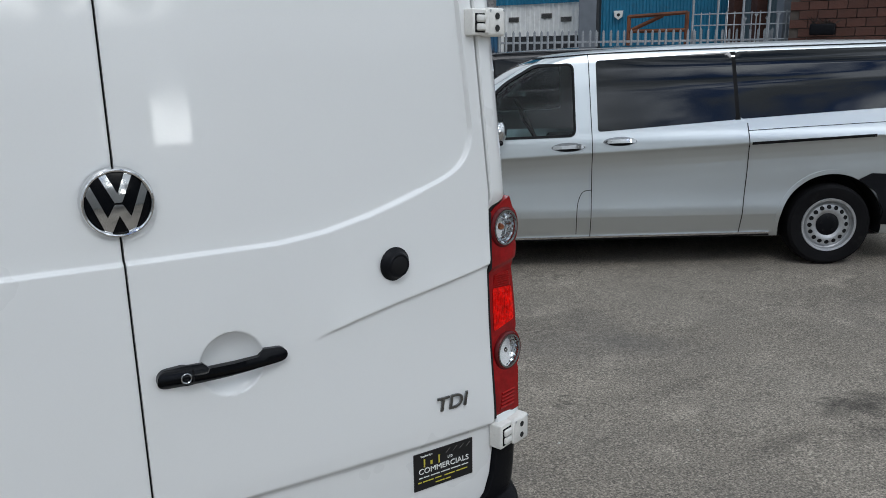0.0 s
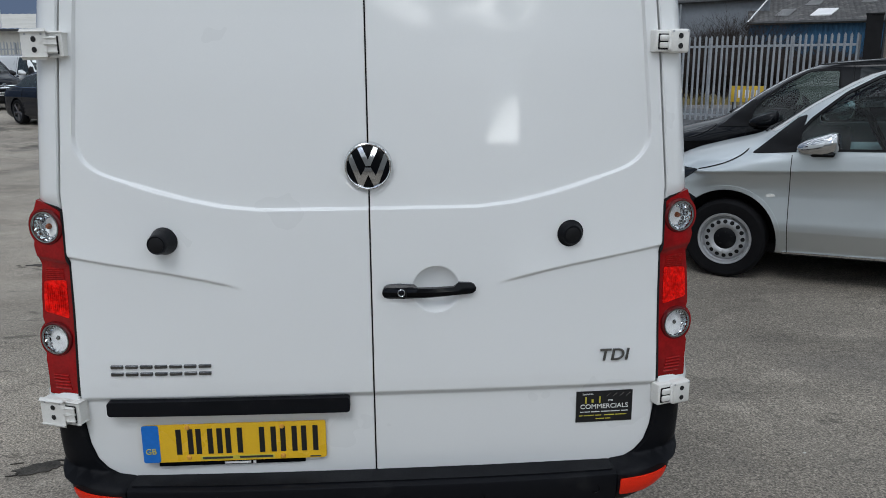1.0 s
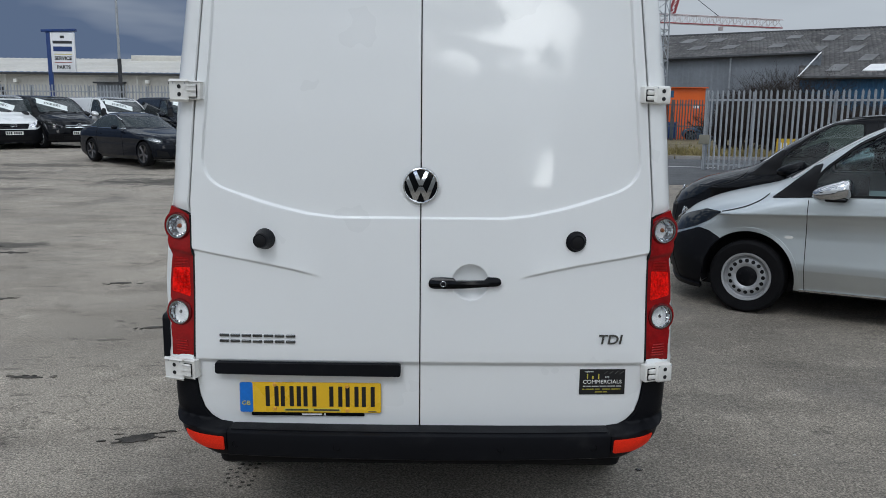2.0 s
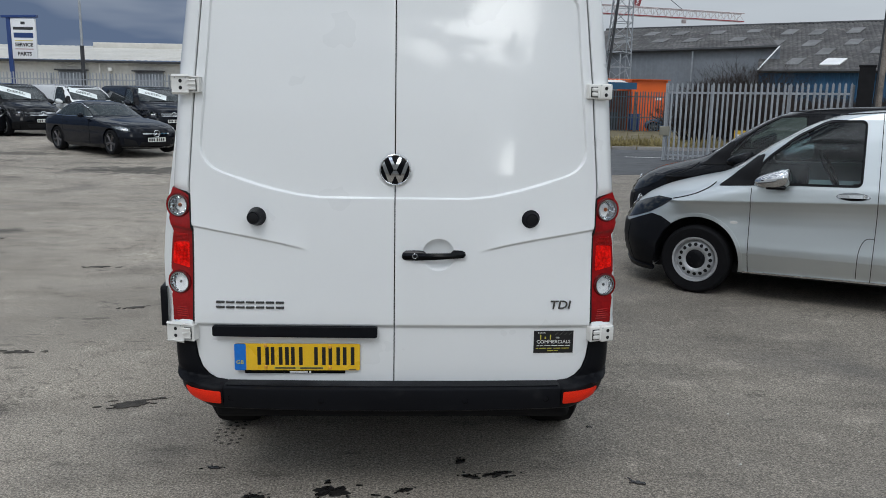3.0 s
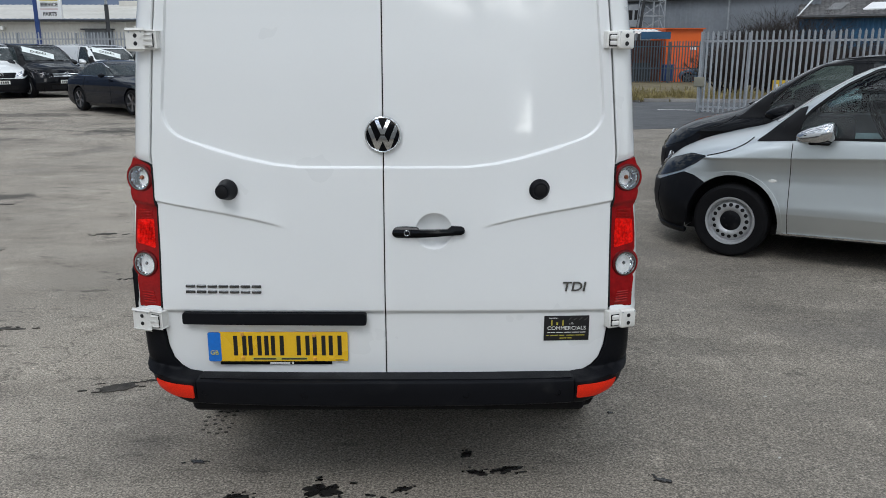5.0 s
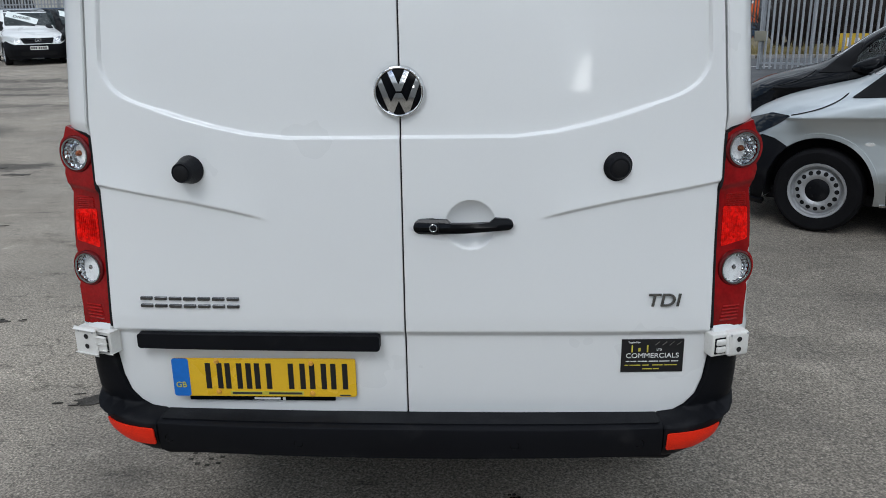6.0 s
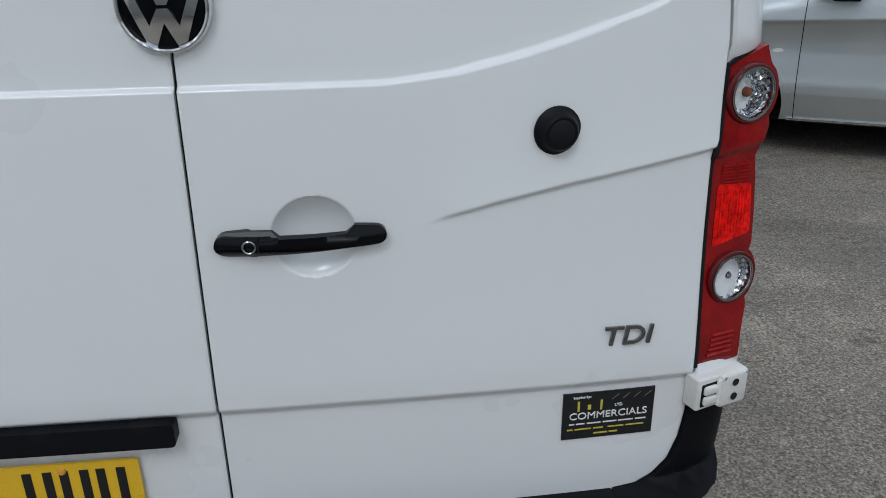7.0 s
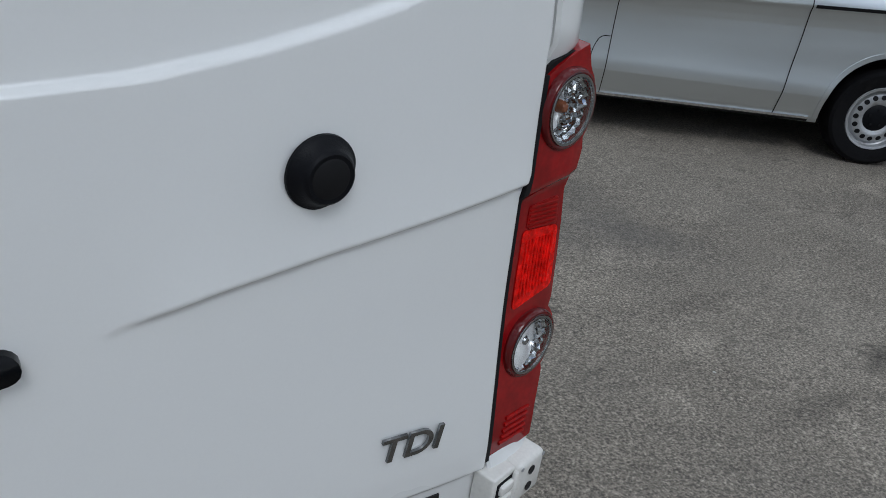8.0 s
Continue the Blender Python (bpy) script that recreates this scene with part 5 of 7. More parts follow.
V_WIDTH = smooth_table([(0.18, 0.86), (0.27, 0.920), (0.33, 0.938), (0.436, 0.9645), (0.443, 0.9665), (0.50, 0.964), (0.56, 0.955), (0.65, 0.944), (0.72, 0.936), (0.79, 0.934), (0.84, 0.939), (0.885, 0.950), (0.905, 0.957), (0.925, 0.974), (0.95, 0.971), (1.0, 0.965), (1.05, 0.958), (1.10, 0.950), (1.15, 0.941), (1.30, 0.905), (1.50, 0.858), (1.70, 0.803), (1.752, 0.772), (1.777, 0.72), (1.790, 0.65), (1.799, 0.52), (1.804, 0.38), (1.808, 0.2)], 0.18, 1.808, 420, 0.0035)
V_RF = smooth_table([(0.18, 0.7), (0.9, 0.75), (1.05, 0.95), (1.2, 0.36), (1.4, 0.24), (1.7, 0.26), (1.808, 0.3)], 0.18, 1.808, 60, 0.02)
V_RR = [(0.18, 0.16), (1.7, 0.16), (1.808, 0.3)]
V_BASE = 3.448


W_FRONT = [(3.00, 1.100), (2.06, 1.115), (2.07, 1.675), (2.37, 1.668), (2.61, 1.535), (2.85, 1.33)]
W_SCREEN = [(-0.76, 1.225), (0.76, 1.225), (0.65, 1.725), (-0.65, 1.725)]


def prism(poly, where):
    """A straight bar with the outline poly, from d = -1 to d = 1."""
    bm = bmesh.new()
    pts = rounded(poly, 0.05)
    a = [bm.verts.new(where(u, v, -1)) for u, v in pts]
    b = [bm.verts.new(where(u, v, 1)) for u, v in pts]
    n = len(pts)
    for k in range(n):
        bm.faces.new((a[k], a[(k + 1) % n], b[(k + 1) % n], b[k]))
    bm.faces.new(a[::-1])
    bm.faces.new(b)
    return bm


def furnish(top):
    """Cab furniture: two seats, dash, wheel and a partition."""
    for s in (-1, 1):
        seat = part("front_seat", boxed(-0.24, 0.24, -0.25, 0.27, -0.08, 0.08, 0.05, Matrix.Translation((s * 0.42, 1.95, 0.86))), CLOTH, top, "grey cloth front seat")
        back = Matrix.Translation((s * 0.42, 1.68, 1.18)) @ Matrix.Rotation(radians(12), 4, "X")
        part("seat_back", boxed(-0.23, 0.23, -0.06, 0.07, -0.32, 0.28, 0.05, back), CLOTH, seat)
        part("headrest", boxed(-0.13, 0.13, -0.05, 0.05, 0.30, 0.46, 0.04, back), CLOTH, seat)
    part("dashboard", boxed(-0.80, 0.80, 2.62, 3.05, 0.72, 1.10, 0.06), INSIDE, top, "dark dashboard")
    bm = bmesh.new()
    mw = Matrix.Translation((0.42, 2.42, 1.10)) @ Matrix.Rotation(radians(62), 4, "X")
    for k in range(28):
        a, b = math.tau * k / 28, math.tau * (k + 1) / 28
        tube(bm, mw @ Vector((0.19 * math.cos(a), 0.19 * math.sin(a), 0)), mw @ Vector((0.19 * math.cos(b), 0.19 * math.sin(b), 0)), 0.016, None, 6)
    for a in (0.2, 2.94, 4.71):
        tube(bm, mw @ Vector((0, 0, -0.02)), mw @ Vector((0.19 * math.cos(a), 0.19 * math.sin(a), 0)), 0.02, None, 6)
    part("steering_wheel", bm, INSIDE, top, "black steering wheel")
    part("cab_floor", boxed(-0.84, 0.84, 1.26, 3.0, 0.60, 0.64), INSIDE, top, smooth=0)
    part("partition", boxed(-0.73, 0.73, 1.27, 1.30, 0.64, 1.70), INSIDE, top, "dark partition behind the seats", smooth=0)


def people_van(label, paint, m, group, windows=True, black_bumper=True, board=False, detail=True, chrome=False, cabin=False):
    sh = Shell(V_FRONT, V_REAR, V_WIDTH, V_RF, V_RR, 2.5, 5.0, 0.040)
    top = thing("people_carrier" if windows else "panel_van", label, "van", m, group)
    zs = sorted(list(np.linspace(0.25, 0.86, 32)) + [0.424, 0.430, 0.434, 0.4375, 0.441, 0.4445, 0.450] + list(np.linspace(0.864, 1.12, 62 if cabin else 30)) + list(np.linspace(1.135, 1.74, 30)) + list(np.linspace(1.748, 1.808, 18)))
    cut = []
    for y in (0.0, V_BASE):
        for s in (-1, 1):
            cut.append(lathe([(0, -0.2), (0.412, -0.2), (0.412, 0.3), (0, 0.3)], 48, pose(s * 0.86, y, 0.345, 0, 90 * s, 0)))
    if cabin:
        shift = lambda tab, d: [(z, v + d) for z, v in tab]
        inner = Shell(shift(V_FRONT, -0.16), [(0.2, 1.25), (2.0, 1.25)], shift(V_WIDTH, -0.07), V_RF, [(0.2, 0.05), (2.0, 0.05)], 2.5, 6.0)
        cut.append(inner.mesh(list(np.linspace(0.62, 1.74, 30)), 10, 14, 3))
        cut.append(prism(W_FRONT, lambda u, v, d: (d * 1.3, u, v)))
        cut.append(prism(W_SCREEN, lambda u, v, d: (u, 3.1 + d * 1.25, v)))
    me = carve(sh.mesh(zs, 40 if cabin else 22), cut, "body")
    b = new("body", finish(me, paint, 28))
    b.parent = top
    gl = CLEAR if cabin else FARGLASS
    if cabin:
        furnish(top)
    for s in (-1, 1):
        sd = sh.side(s)
        for yc in (0.0, V_BASE):
            a0, a1 = ((-8, 119) if yc < 1 else (50, 188)) if black_bumper else (-8, 188)
            arc = [(yc + 0.428 * math.cos(t), 0.345 + 0.428 * math.sin(t)) for t in np.linspace(radians(a0), radians(a1), 40)]
            liner = lathe([(0, 0), (0.407, 0), (0.407, 0.275)], 48, pose(s * 0.668, yc, 0.345, 0, 90 * s, 0))
            bmesh.ops.bisect_plane(liner, geom=liner.verts[:] + liner.edges[:] + liner.faces[:], plane_co=(0, 0, 0.26), plane_no=(0, 0, -1), clear_outer=True)
            part("arch_liner", liner, INSIDE, top, "black wheel arch liner")
            part("arch_lip", ribbon(arc, 0.034, sd, 0.006), paint, top)
        part("front_window", sheet(rounded(W_FRONT, 0.05), sd, 0.003 if cabin else 0.007, 0.03), gl, top, "front door window")
        part("quarter_panel", sheet(rounded([(3.27, 1.062), (2.92, 1.085), (2.88, 1.37), (2.95, 1.345)], 0.012), sd, 0.006, 0.04), SEAL, top, "black corner panel")
        loop = rounded(W_FRONT, 0.05)
        part("window_seal", ribbon(loop + [loop[0]], 0.020, sd, 0.008), SEAL, top, "black window seal", smooth=0)
        if windows:
            part("side_window", sheet(rounded([(1.875, 1.140), (0.785, 1.207), (0.815, 1.732), (1.885, 1.698)], 0.03), sd, 0.004, 0.06), GLASS, top, "dark privacy side window")
            part("rear_side_window", sheet(rounded([(0.755, 1.211), (-0.72, 1.285), (-0.80, 1.50), (-0.62, 1.735), (0.785, 1.733)], 0.04), sd, 0.004, 0.06), GLASS, top, "dark privacy rear side window")
            part("window_strip", sheet([(0.793, 1.204), (0.748, 1.207), (0.776, 1.734), (0.822, 1.734)], sd, 0.003, 0.06), SEAL, top, "black strip between the side windows")
        # door gaps
        for k, pts in enumerate((((1.93, 0.27), (1.92, 0.9), (1.93, 1.30), (1.945, 1.745)), ((2.955, 0.24), (2.965, 0.70), (2.96, 1.06)), ((0.72, 0.29), (0.70, 0.55), (0.675, 0.9), (0.695, 1.18)), ((-0.60, 1.762), (0.78, 1.762), (1.5, 1.757), (1.95, 1.748), (2.35, 1.726)), ((3.69, 0.918), (3.58, 0.945), (3.46, 0.985), (3.36, 1.04), (3.31, 1.09)), ((2.045, 0.30), (2.04, 0.52), (2.015, 0.62), (1.98, 0.66), (1.93, 0.665)))):
            pp = rounded_line(pts)
            part("door_gap", ribbon(pp, 0.0055, sd), SEAL, top, smooth=0)
        part("slide_rail", ribbon([(0.66, 1.020), (0.25, 1.037), (-0.30, 1.06)], 0.020, sd), SEAL, top, "black sliding door rail", smooth=0)
        part("rail_line", ribbon([(0.69, 1.120), (0.2, 1.14), (-0.90, 1.18)], 0.004, sd), SEAL, top, smooth=0)
        # handles
        for y0, z0 in ((2.115, 1.022), (1.70, 1.058)):
            cup = part("door_handle", sheet([(y0 + 0.135 * math.cos(t), z0 + 0.036 * math.sin(t) * (1.1 if math.sin(t) > 0 else 0.9)) for t in np.linspace(0, math.tau, 28)[:-1]], sd, 0.003, 0.05), CHROME2, top, "silver door handle")
            # flat dark oval paints the shade of the hollow behind the grip
            part("handle_cup", sheet([(y0 + 0.105 * math.cos(t), z0 - 0.006 + 0.026 * math.sin(t)) for t in np.linspace(0, math.tau, 22)[:-1]], sd, 0.0045, 0.05), INSIDE, cup, "dark oval for the shade behind the grip")
            def grip(y, z, off, y0=y0, sd=sd):
                u = (y - y0) / 0.125
                return sd(y, z, 0.004 + 0.030 * max(0.0, 1 - u ** 4) if off > 0 else 0.003)
            part("handle_grip", sheet(rounded([(y0 - 0.125, z0 - 0.008), (y0 + 0.125, z0 - 0.012), (y0 + 0.125, z0 + 0.014), (y0 - 0.125, z0 + 0.022)], 0.011), grip, 0.004, 0.02), CHROME, cup, "chrome grip")
        part("sill_trim", ribbon([(3.0, 0.262), (2.0, 0.272), (0.47, 0.285)], 0.016, sd, 0.010), CHROME, top, "bright sill trim", smooth=0)
        part("sill_edge", ribbon([(3.0, 0.248), (2.0, 0.254), (0.47, 0.265)], 0.016, sd, 0.006), SEAL, top, "black sill edge", smooth=0)
        part("side_repeater", sheet([(3.105 + 0.035 * math.cos(t), 0.725 + 0.014 * math.sin(t)) for t in np.linspace(0, math.tau, 20)[:-1]], sd, 0.006, 0.05), WHITE2, top, "small clear side lamp")
        # mirror
        mm = Matrix.Translation((s * 1.075, 2.73, 1.155))
        bm = bmesh.new()
        bmesh.ops.create_icosphere(bm, subdivisions=3, radius=1.0)
        for v in bm.verts:
            x, y, z = (math.copysign(abs(c) ** 0.75, c) for c in v.co)
            v.co = mm @ Vector((x * 0.125 * (1 if x * s > 0 else 0.8), y * (0.19 if y > 0 else 0.12), z * 0.082 * (1.0 - 0.28 * y) - 0.03 * y))
        mir = part("door_mirror", bm, CHROME if chrome or detail else paint, top, "chrome-capped door mirror" if (chrome or detail) else "door mirror", smooth=80)
        part("mirror_base", tube(bmesh.new(), (s * 0.93, 2.80, 1.10), (s * 1.05, 2.74, 1.115), 0.035, 0.028, 12), GLOSSB, mir, "black mirror arm")
        part("mirror_skirt", boxed(-0.10, 0.10, -0.09, 0.08, -0.082, -0.045, 0.018, mm), GLOSSB, mir)
        # lights
        hl = part("headlight", sheet(rounded([(4.27, 0.655), (4.10, 0.705), (3.93, 0.765), (3.80, 0.835), (3.69, 0.915), (3.86, 0.922), (4.06, 0.86), (4.24, 0.78)], 0.02), sd, 0.006, 0.03), GLASS if cabin else LENS, top, "swept headlight")
        part("headlight_front", sheet(rounded([(s * 0.50, 0.74), (s * 0.74, 0.74), (s * 0.80, 0.86), (s * 0.56, 0.82)], 0.02), sh.nose, 0.006, 0.03), GLASS if cabin else LENS, hl, "clear headlight lens")
        if black_bumper:
            poly = [(4.30, 0.22), (3.90, 0.20), (3.842, 0.34), (3.83, 0.46), (3.765, 0.595), (3.69, 0.675), (3.80, 0.735), (3.90, 0.755), (4.06, 0.695), (4.30, 0.60)]
            part("bumper_lip", sheet(rounded([(4.26, 0.195), (3.87, 0.185), (3.87, 0.225), (4.26, 0.255)], 0.012), sd, 0.030, 0.03), PLASTIC, top, "black lip under the bumper")
            part("bumper_side", sheet(rounded(poly, 0.015), sd, 0.010, 0.03), PLASTIC, top, "black plastic bumper side")
            poly = [(-0.39, 0.34), (-0.40, 0.45), (-0.34, 0.60), (-0.20, 0.705), (-0.30, 0.755), (-0.60, 0.735), (-0.95, 0.70), (-0.95, 0.30)]
            part("bumper_rear_side", sheet(rounded(poly, 0.015), sd, 0.012, 0.05), PLASTIC, top, "black plastic rear bumper side")
        for y, nm in ((0.0, "wheel"), (V_BASE, "wheel")):
            w = tagged(new(nm), "black tyre on a silver steel wheel")
            w.parent = top
            steel_wheel(w, pose(s * 0.835, y, 0.335, 0, 90 * s, 0), 0.335, 0.215, 0.212)
    bump_paint = PLASTIC if black_bumper else paint
    part("front_bumper", sheet(rounded([(-0.72, 0.22), (0.72, 0.22), (0.74, 0.64), (-0.74, 0.64)], 0.04), sh.nose, 0.018, 0.05), bump_paint, top, "front bumper")
    part("air_intake", sheet(rounded([(-0.50, 0.30), (0.50, 0.30), (0.54, 0.42), (-0.54, 0.42)], 0.03), sh.nose, 0.024, 0.05), SEAL, top, "black lower air intake")
    gr = part("grille", sheet(rounded([(-0.42, 0.67), (0.42, 0.67), (0.50, 0.84), (-0.50, 0.84)], 0.03), sh.nose, 0.010, 0.05), GLOSSB, top, "black grille with bars and a round emblem")
    for z in (0.715, 0.785):
        part("grille_bar", sheet(rounded([(-0.44, z - 0.012), (0.44, z - 0.012), (0.45, z + 0.012), (-0.45, z + 0.012)], 0.005), sh.nose, 0.018, 0.05), CHROME if chrome or not black_bumper else PLASTIC, gr)
    star(top, Vector(sh.nose(0, 0.755, 0.022)), 0.085)
    nx, ny, nz = sh.nose(0, 0.50, 0.022)
    np_ = part("number_plate", boxed(-0.26, 0.26, ny - 0.006, ny + 0.006, 0.475, 0.585, 0.002), PLATEW, top, "white number plate with dark bars", smooth=0)
    for i in range(7):
        part("plate_bar", bars([(-0.19 + 0.063 * i + (0.03 if i > 3 else 0), 0.53, 0.042, 0.07)], Matrix.Translation((0, ny + 0.007, 0)), 0.002), INK, np_, smooth=0)
    ws = part("windscreen", sheet(rounded(W_SCREEN, 0.05), sh.nose, 0.004, 0.06), gl, top, "raked windscreen")
    for s in (-1, 1):
        p0, p1 = Vector(sh.nose(s * 0.18 - 0.3, 1.215, 0.02)), Vector(sh.nose(s * 0.18 + 0.25, 1.245, 0.02))
        part("wiper", tube(bmesh.new(), p0, p1, 0.010, 0.007, 6), SEAL, ws, "black wiper")
    if windows:
        part("rear_window", sheet(rounded([(-0.72, 1.15), (0.72, 1.15), (0.64, 1.68), (-0.64, 1.68)], 0.05), sh.tail, 0.004, 0.1), GLASS, top, "dark tailgate window")
    for s in (-1, 1):
        part("rear_light", sheet(rounded([(s * 0.84, 0.75), (s * 0.915, 0.75), (s * 0.87, 1.25), (s * 0.80, 1.25)], 0.02), sh.tail, 0.008, 0.04), REDLENS, top, "red rear light")
    part("rear_bumper", sheet(rounded([(-0.90, 0.30), (0.90, 0.30), (0.90, 0.62), (-0.90, 0.62)], 0.03), sh.tail, 0.02, 0.08), bump_paint, top, "rear bumper")
    part("underbody", boxed(-0.74, 0.74, -0.7, 3.9, 0.205, 0.30, 0.02), INSIDE, top, "dark underbody", smooth=0)
    if board:
        bd = part("price_board", sheet([(0.66, 1.52), (0.54, 1.70), (-0.30, 1.42), (-0.18, 1.25)], sh.nose, 0.010, 0.05), BOARD, top, "white price board behind the windscreen", smooth=0)
        a, c = Vector(sh.nose(0.18, 1.475, 0.02)), Vector(sh.nose(0.18, 1.415, 0.02))
        tilt = math.atan2((c - a).y, (a - c).z)
        words(board, 0.19, Matrix.Translation(a + Vector((0, 0.006, 0))) @ Matrix.Rotation(math.pi, 4, "Z") @ Matrix.Rotation(radians(90) - tilt, 4, "X") @ Matrix.Rotation(radians(-21), 4, "Z"), "board_word", INK, bd)
    return top


def rounded_line(pts, n=6):
    """A smooth line through the points."""
    out = []
    p = [Vector(q) for q in pts]
    for i in range(len(p) - 1):
        a, b, c, d = p[max(0, i - 1)], p[i], p[i + 1], p[min(len(p) - 1, i + 2)]
        for k in range(n):
            t = k / n
            out.append(tuple(0.5 * (2 * b + (c - a) * t + (2 * a - 5 * b + 4 * c - d) * t * t + (3 * b - a - 3 * c + d) * t ** 3)))
    return out + [tuple(p[-1])]


def ribbon(line, width, where, lift=0.0042):
    """A narrow flat band along a line on a surface, standing a hair proud of it."""
    vs, fs = [], []
    n = len(line)
    fine = []
    for i in range(n - 1):
        a, b = Vector(line[i]), Vector(line[i + 1])
        k = max(1, int((b - a).length / 0.012))
        fine += [a.lerp(b, j / k) for j in range(k)]
    fine.append(Vector(line[-1]))
    for i, p in enumerate(fine):
        d = (fine[min(i + 1, len(fine) - 1)] - fine[max(i - 1, 0)]).normalized()
        q = Vector((-d.y, d.x)) * width / 2
        for sgn in (1, -1):
            vs.append(where(p.x + sgn * q.x, p.y + sgn * q.y, lift))
        for sgn in (1, -1):
            vs.append(where(p.x + sgn * q.x, p.y + sgn * q.y, -0.004))
    for i in range(len(fine) - 1):
        a, b = 4 * i, 4 * i + 4
        fs += [(a, a + 1, b + 1, b), (a, b, b + 2, a + 2), (a + 1, a + 3, b + 3, b + 1)]
    return vs, fs


def star(parent, c, r):
    """A round chrome emblem: a ring with three spokes."""
    bm = bmesh.new()
    n = 24
    for k in range(n):
        a, b = math.tau * k / n, math.tau * (k + 1) / n
        tube(bm, c + Vector((r * math.cos(a), 0, r * math.sin(a))), c + Vector((r * math.cos(b), 0, r * math.sin(b))), r * 0.10, r * 0.10, 6)
    for k in range(3):
        a = radians(90 + 120 * k)
        tube(bm, c, c + Vector((r * math.cos(a), 0, r * math.sin(a))), r * 0.16, r * 0.06, 6)
    part("round_emblem", bm, CHROME, parent, "round chrome emblem")


def heading(x, y, dx, dy):
    """Pose of a vehicle whose rear axle's middle is at x, y and whose nose points along dx, dy."""
    return Matrix.Translation((x, y, rise(x, y))) @ Matrix.Rotation(math.atan2(-dx, dy), 4, "Z")


# near side wheels stand at (5.72, 2.38) and (2.83, 4.31), the front one in the dip
UX, UY = -0.8316, 0.5554


def beside(across, ahead):
    """Pose of a van of this pair: nose a little down in the dip."""
    x, y = 5.72 + (0.925 + across) * UY + ahead * UX, 2.38 - (0.925 + across) * UX + ahead * UY
    return Matrix.Translation((x, y, -0.014)) @ Matrix.Rotation(math.atan2(-UX, UY), 4, "Z") @ Matrix.Rotation(-0.019, 4, "X")


people_van("silver people carrier with dark rear glass and steel wheels", SILVER, beside(0.0, 0.0), "parked vans", chrome=True, cabin=True)
people_van("black van parked beyond the silver people carrier", BLACKP, beside(2.55, 0.79), "parked vans", detail=False, cabin=True)


# ---- row of parked vehicles across the yard ----


def front_at(x, y, dx, dy, back=3.9):
    """Pose of a vehicle by the middle of its nose."""
    n = math.hypot(dx, dy)
    return heading(x - dx / n * back, y - dy / n * back, dx, dy)


people_van("white van with black bumper and price board in its windscreen", WHITE, front_at(-14.3, 24.0, 0.60, -0.80), "row of parked vehicles", windows=False, detail=False, board="DIESEL")
people_van("black van with chrome grille and price board in its windscreen", BLACKP, front_at(-12.7, 25.0, 0.78, -0.62), "row of parked vehicles", detail=False, board="DIESEL", black_bumper=False)
people_van("white van parked behind the dark coupe with a price board", WHITE, front_at(-11.5, 27.7, 0.74, -0.67), "row of parked vehicles", windows=False, detail=False, board="DIESEL")
people_van("dark van with a price board in its windscreen", NAVYP, front_at(-8.7, 26.6, 0.62, -0.78), "row of parked vehicles", detail=False, board="DIESEL", black_bumper=False)

C_FRONT = smooth_table([(0.14, 3.40), (0.25, 3.58), (0.45, 3.62), (0.60, 3.60), (0.70, 3.50), (0.78, 3.30), (0.84, 3.00), (0.89, 2.60), (0.94, 2.20), (0.99, 2.02), (1.15, 1.62), (1.28, 1.28), (1.35, 1.0), (1.385, 0.7), (1.40, 0.45)], 0.14, 1.40, 110, 0.010)
C_REAR = smooth_table([(0.14, -0.85), (0.3, -0.98), (0.6, -1.02), (0.80, -1.00), (0.90, -0.95), (0.96, -0.80), (1.01, -0.50), (1.10, -0.28), (1.25, 0.0), (1.34, 0.22), (1.385, 0.34), (1.40, 0.40)], 0.14, 1.40, 90, 0.010)
C_WIDTH = smooth_table([(0.14, 0.80), (0.25, 0.88), (0.50, 0.905), (0.62, 0.90), (0.72, 0.905), (0.80, 0.895), (0.88, 0.86), (0.95, 0.80), (1.10, 0.725), (1.25, 0.64), (1.33, 0.56), (1.38, 0.42), (1.40, 0.2)], 0.14, 1.40, 140, 0.008)


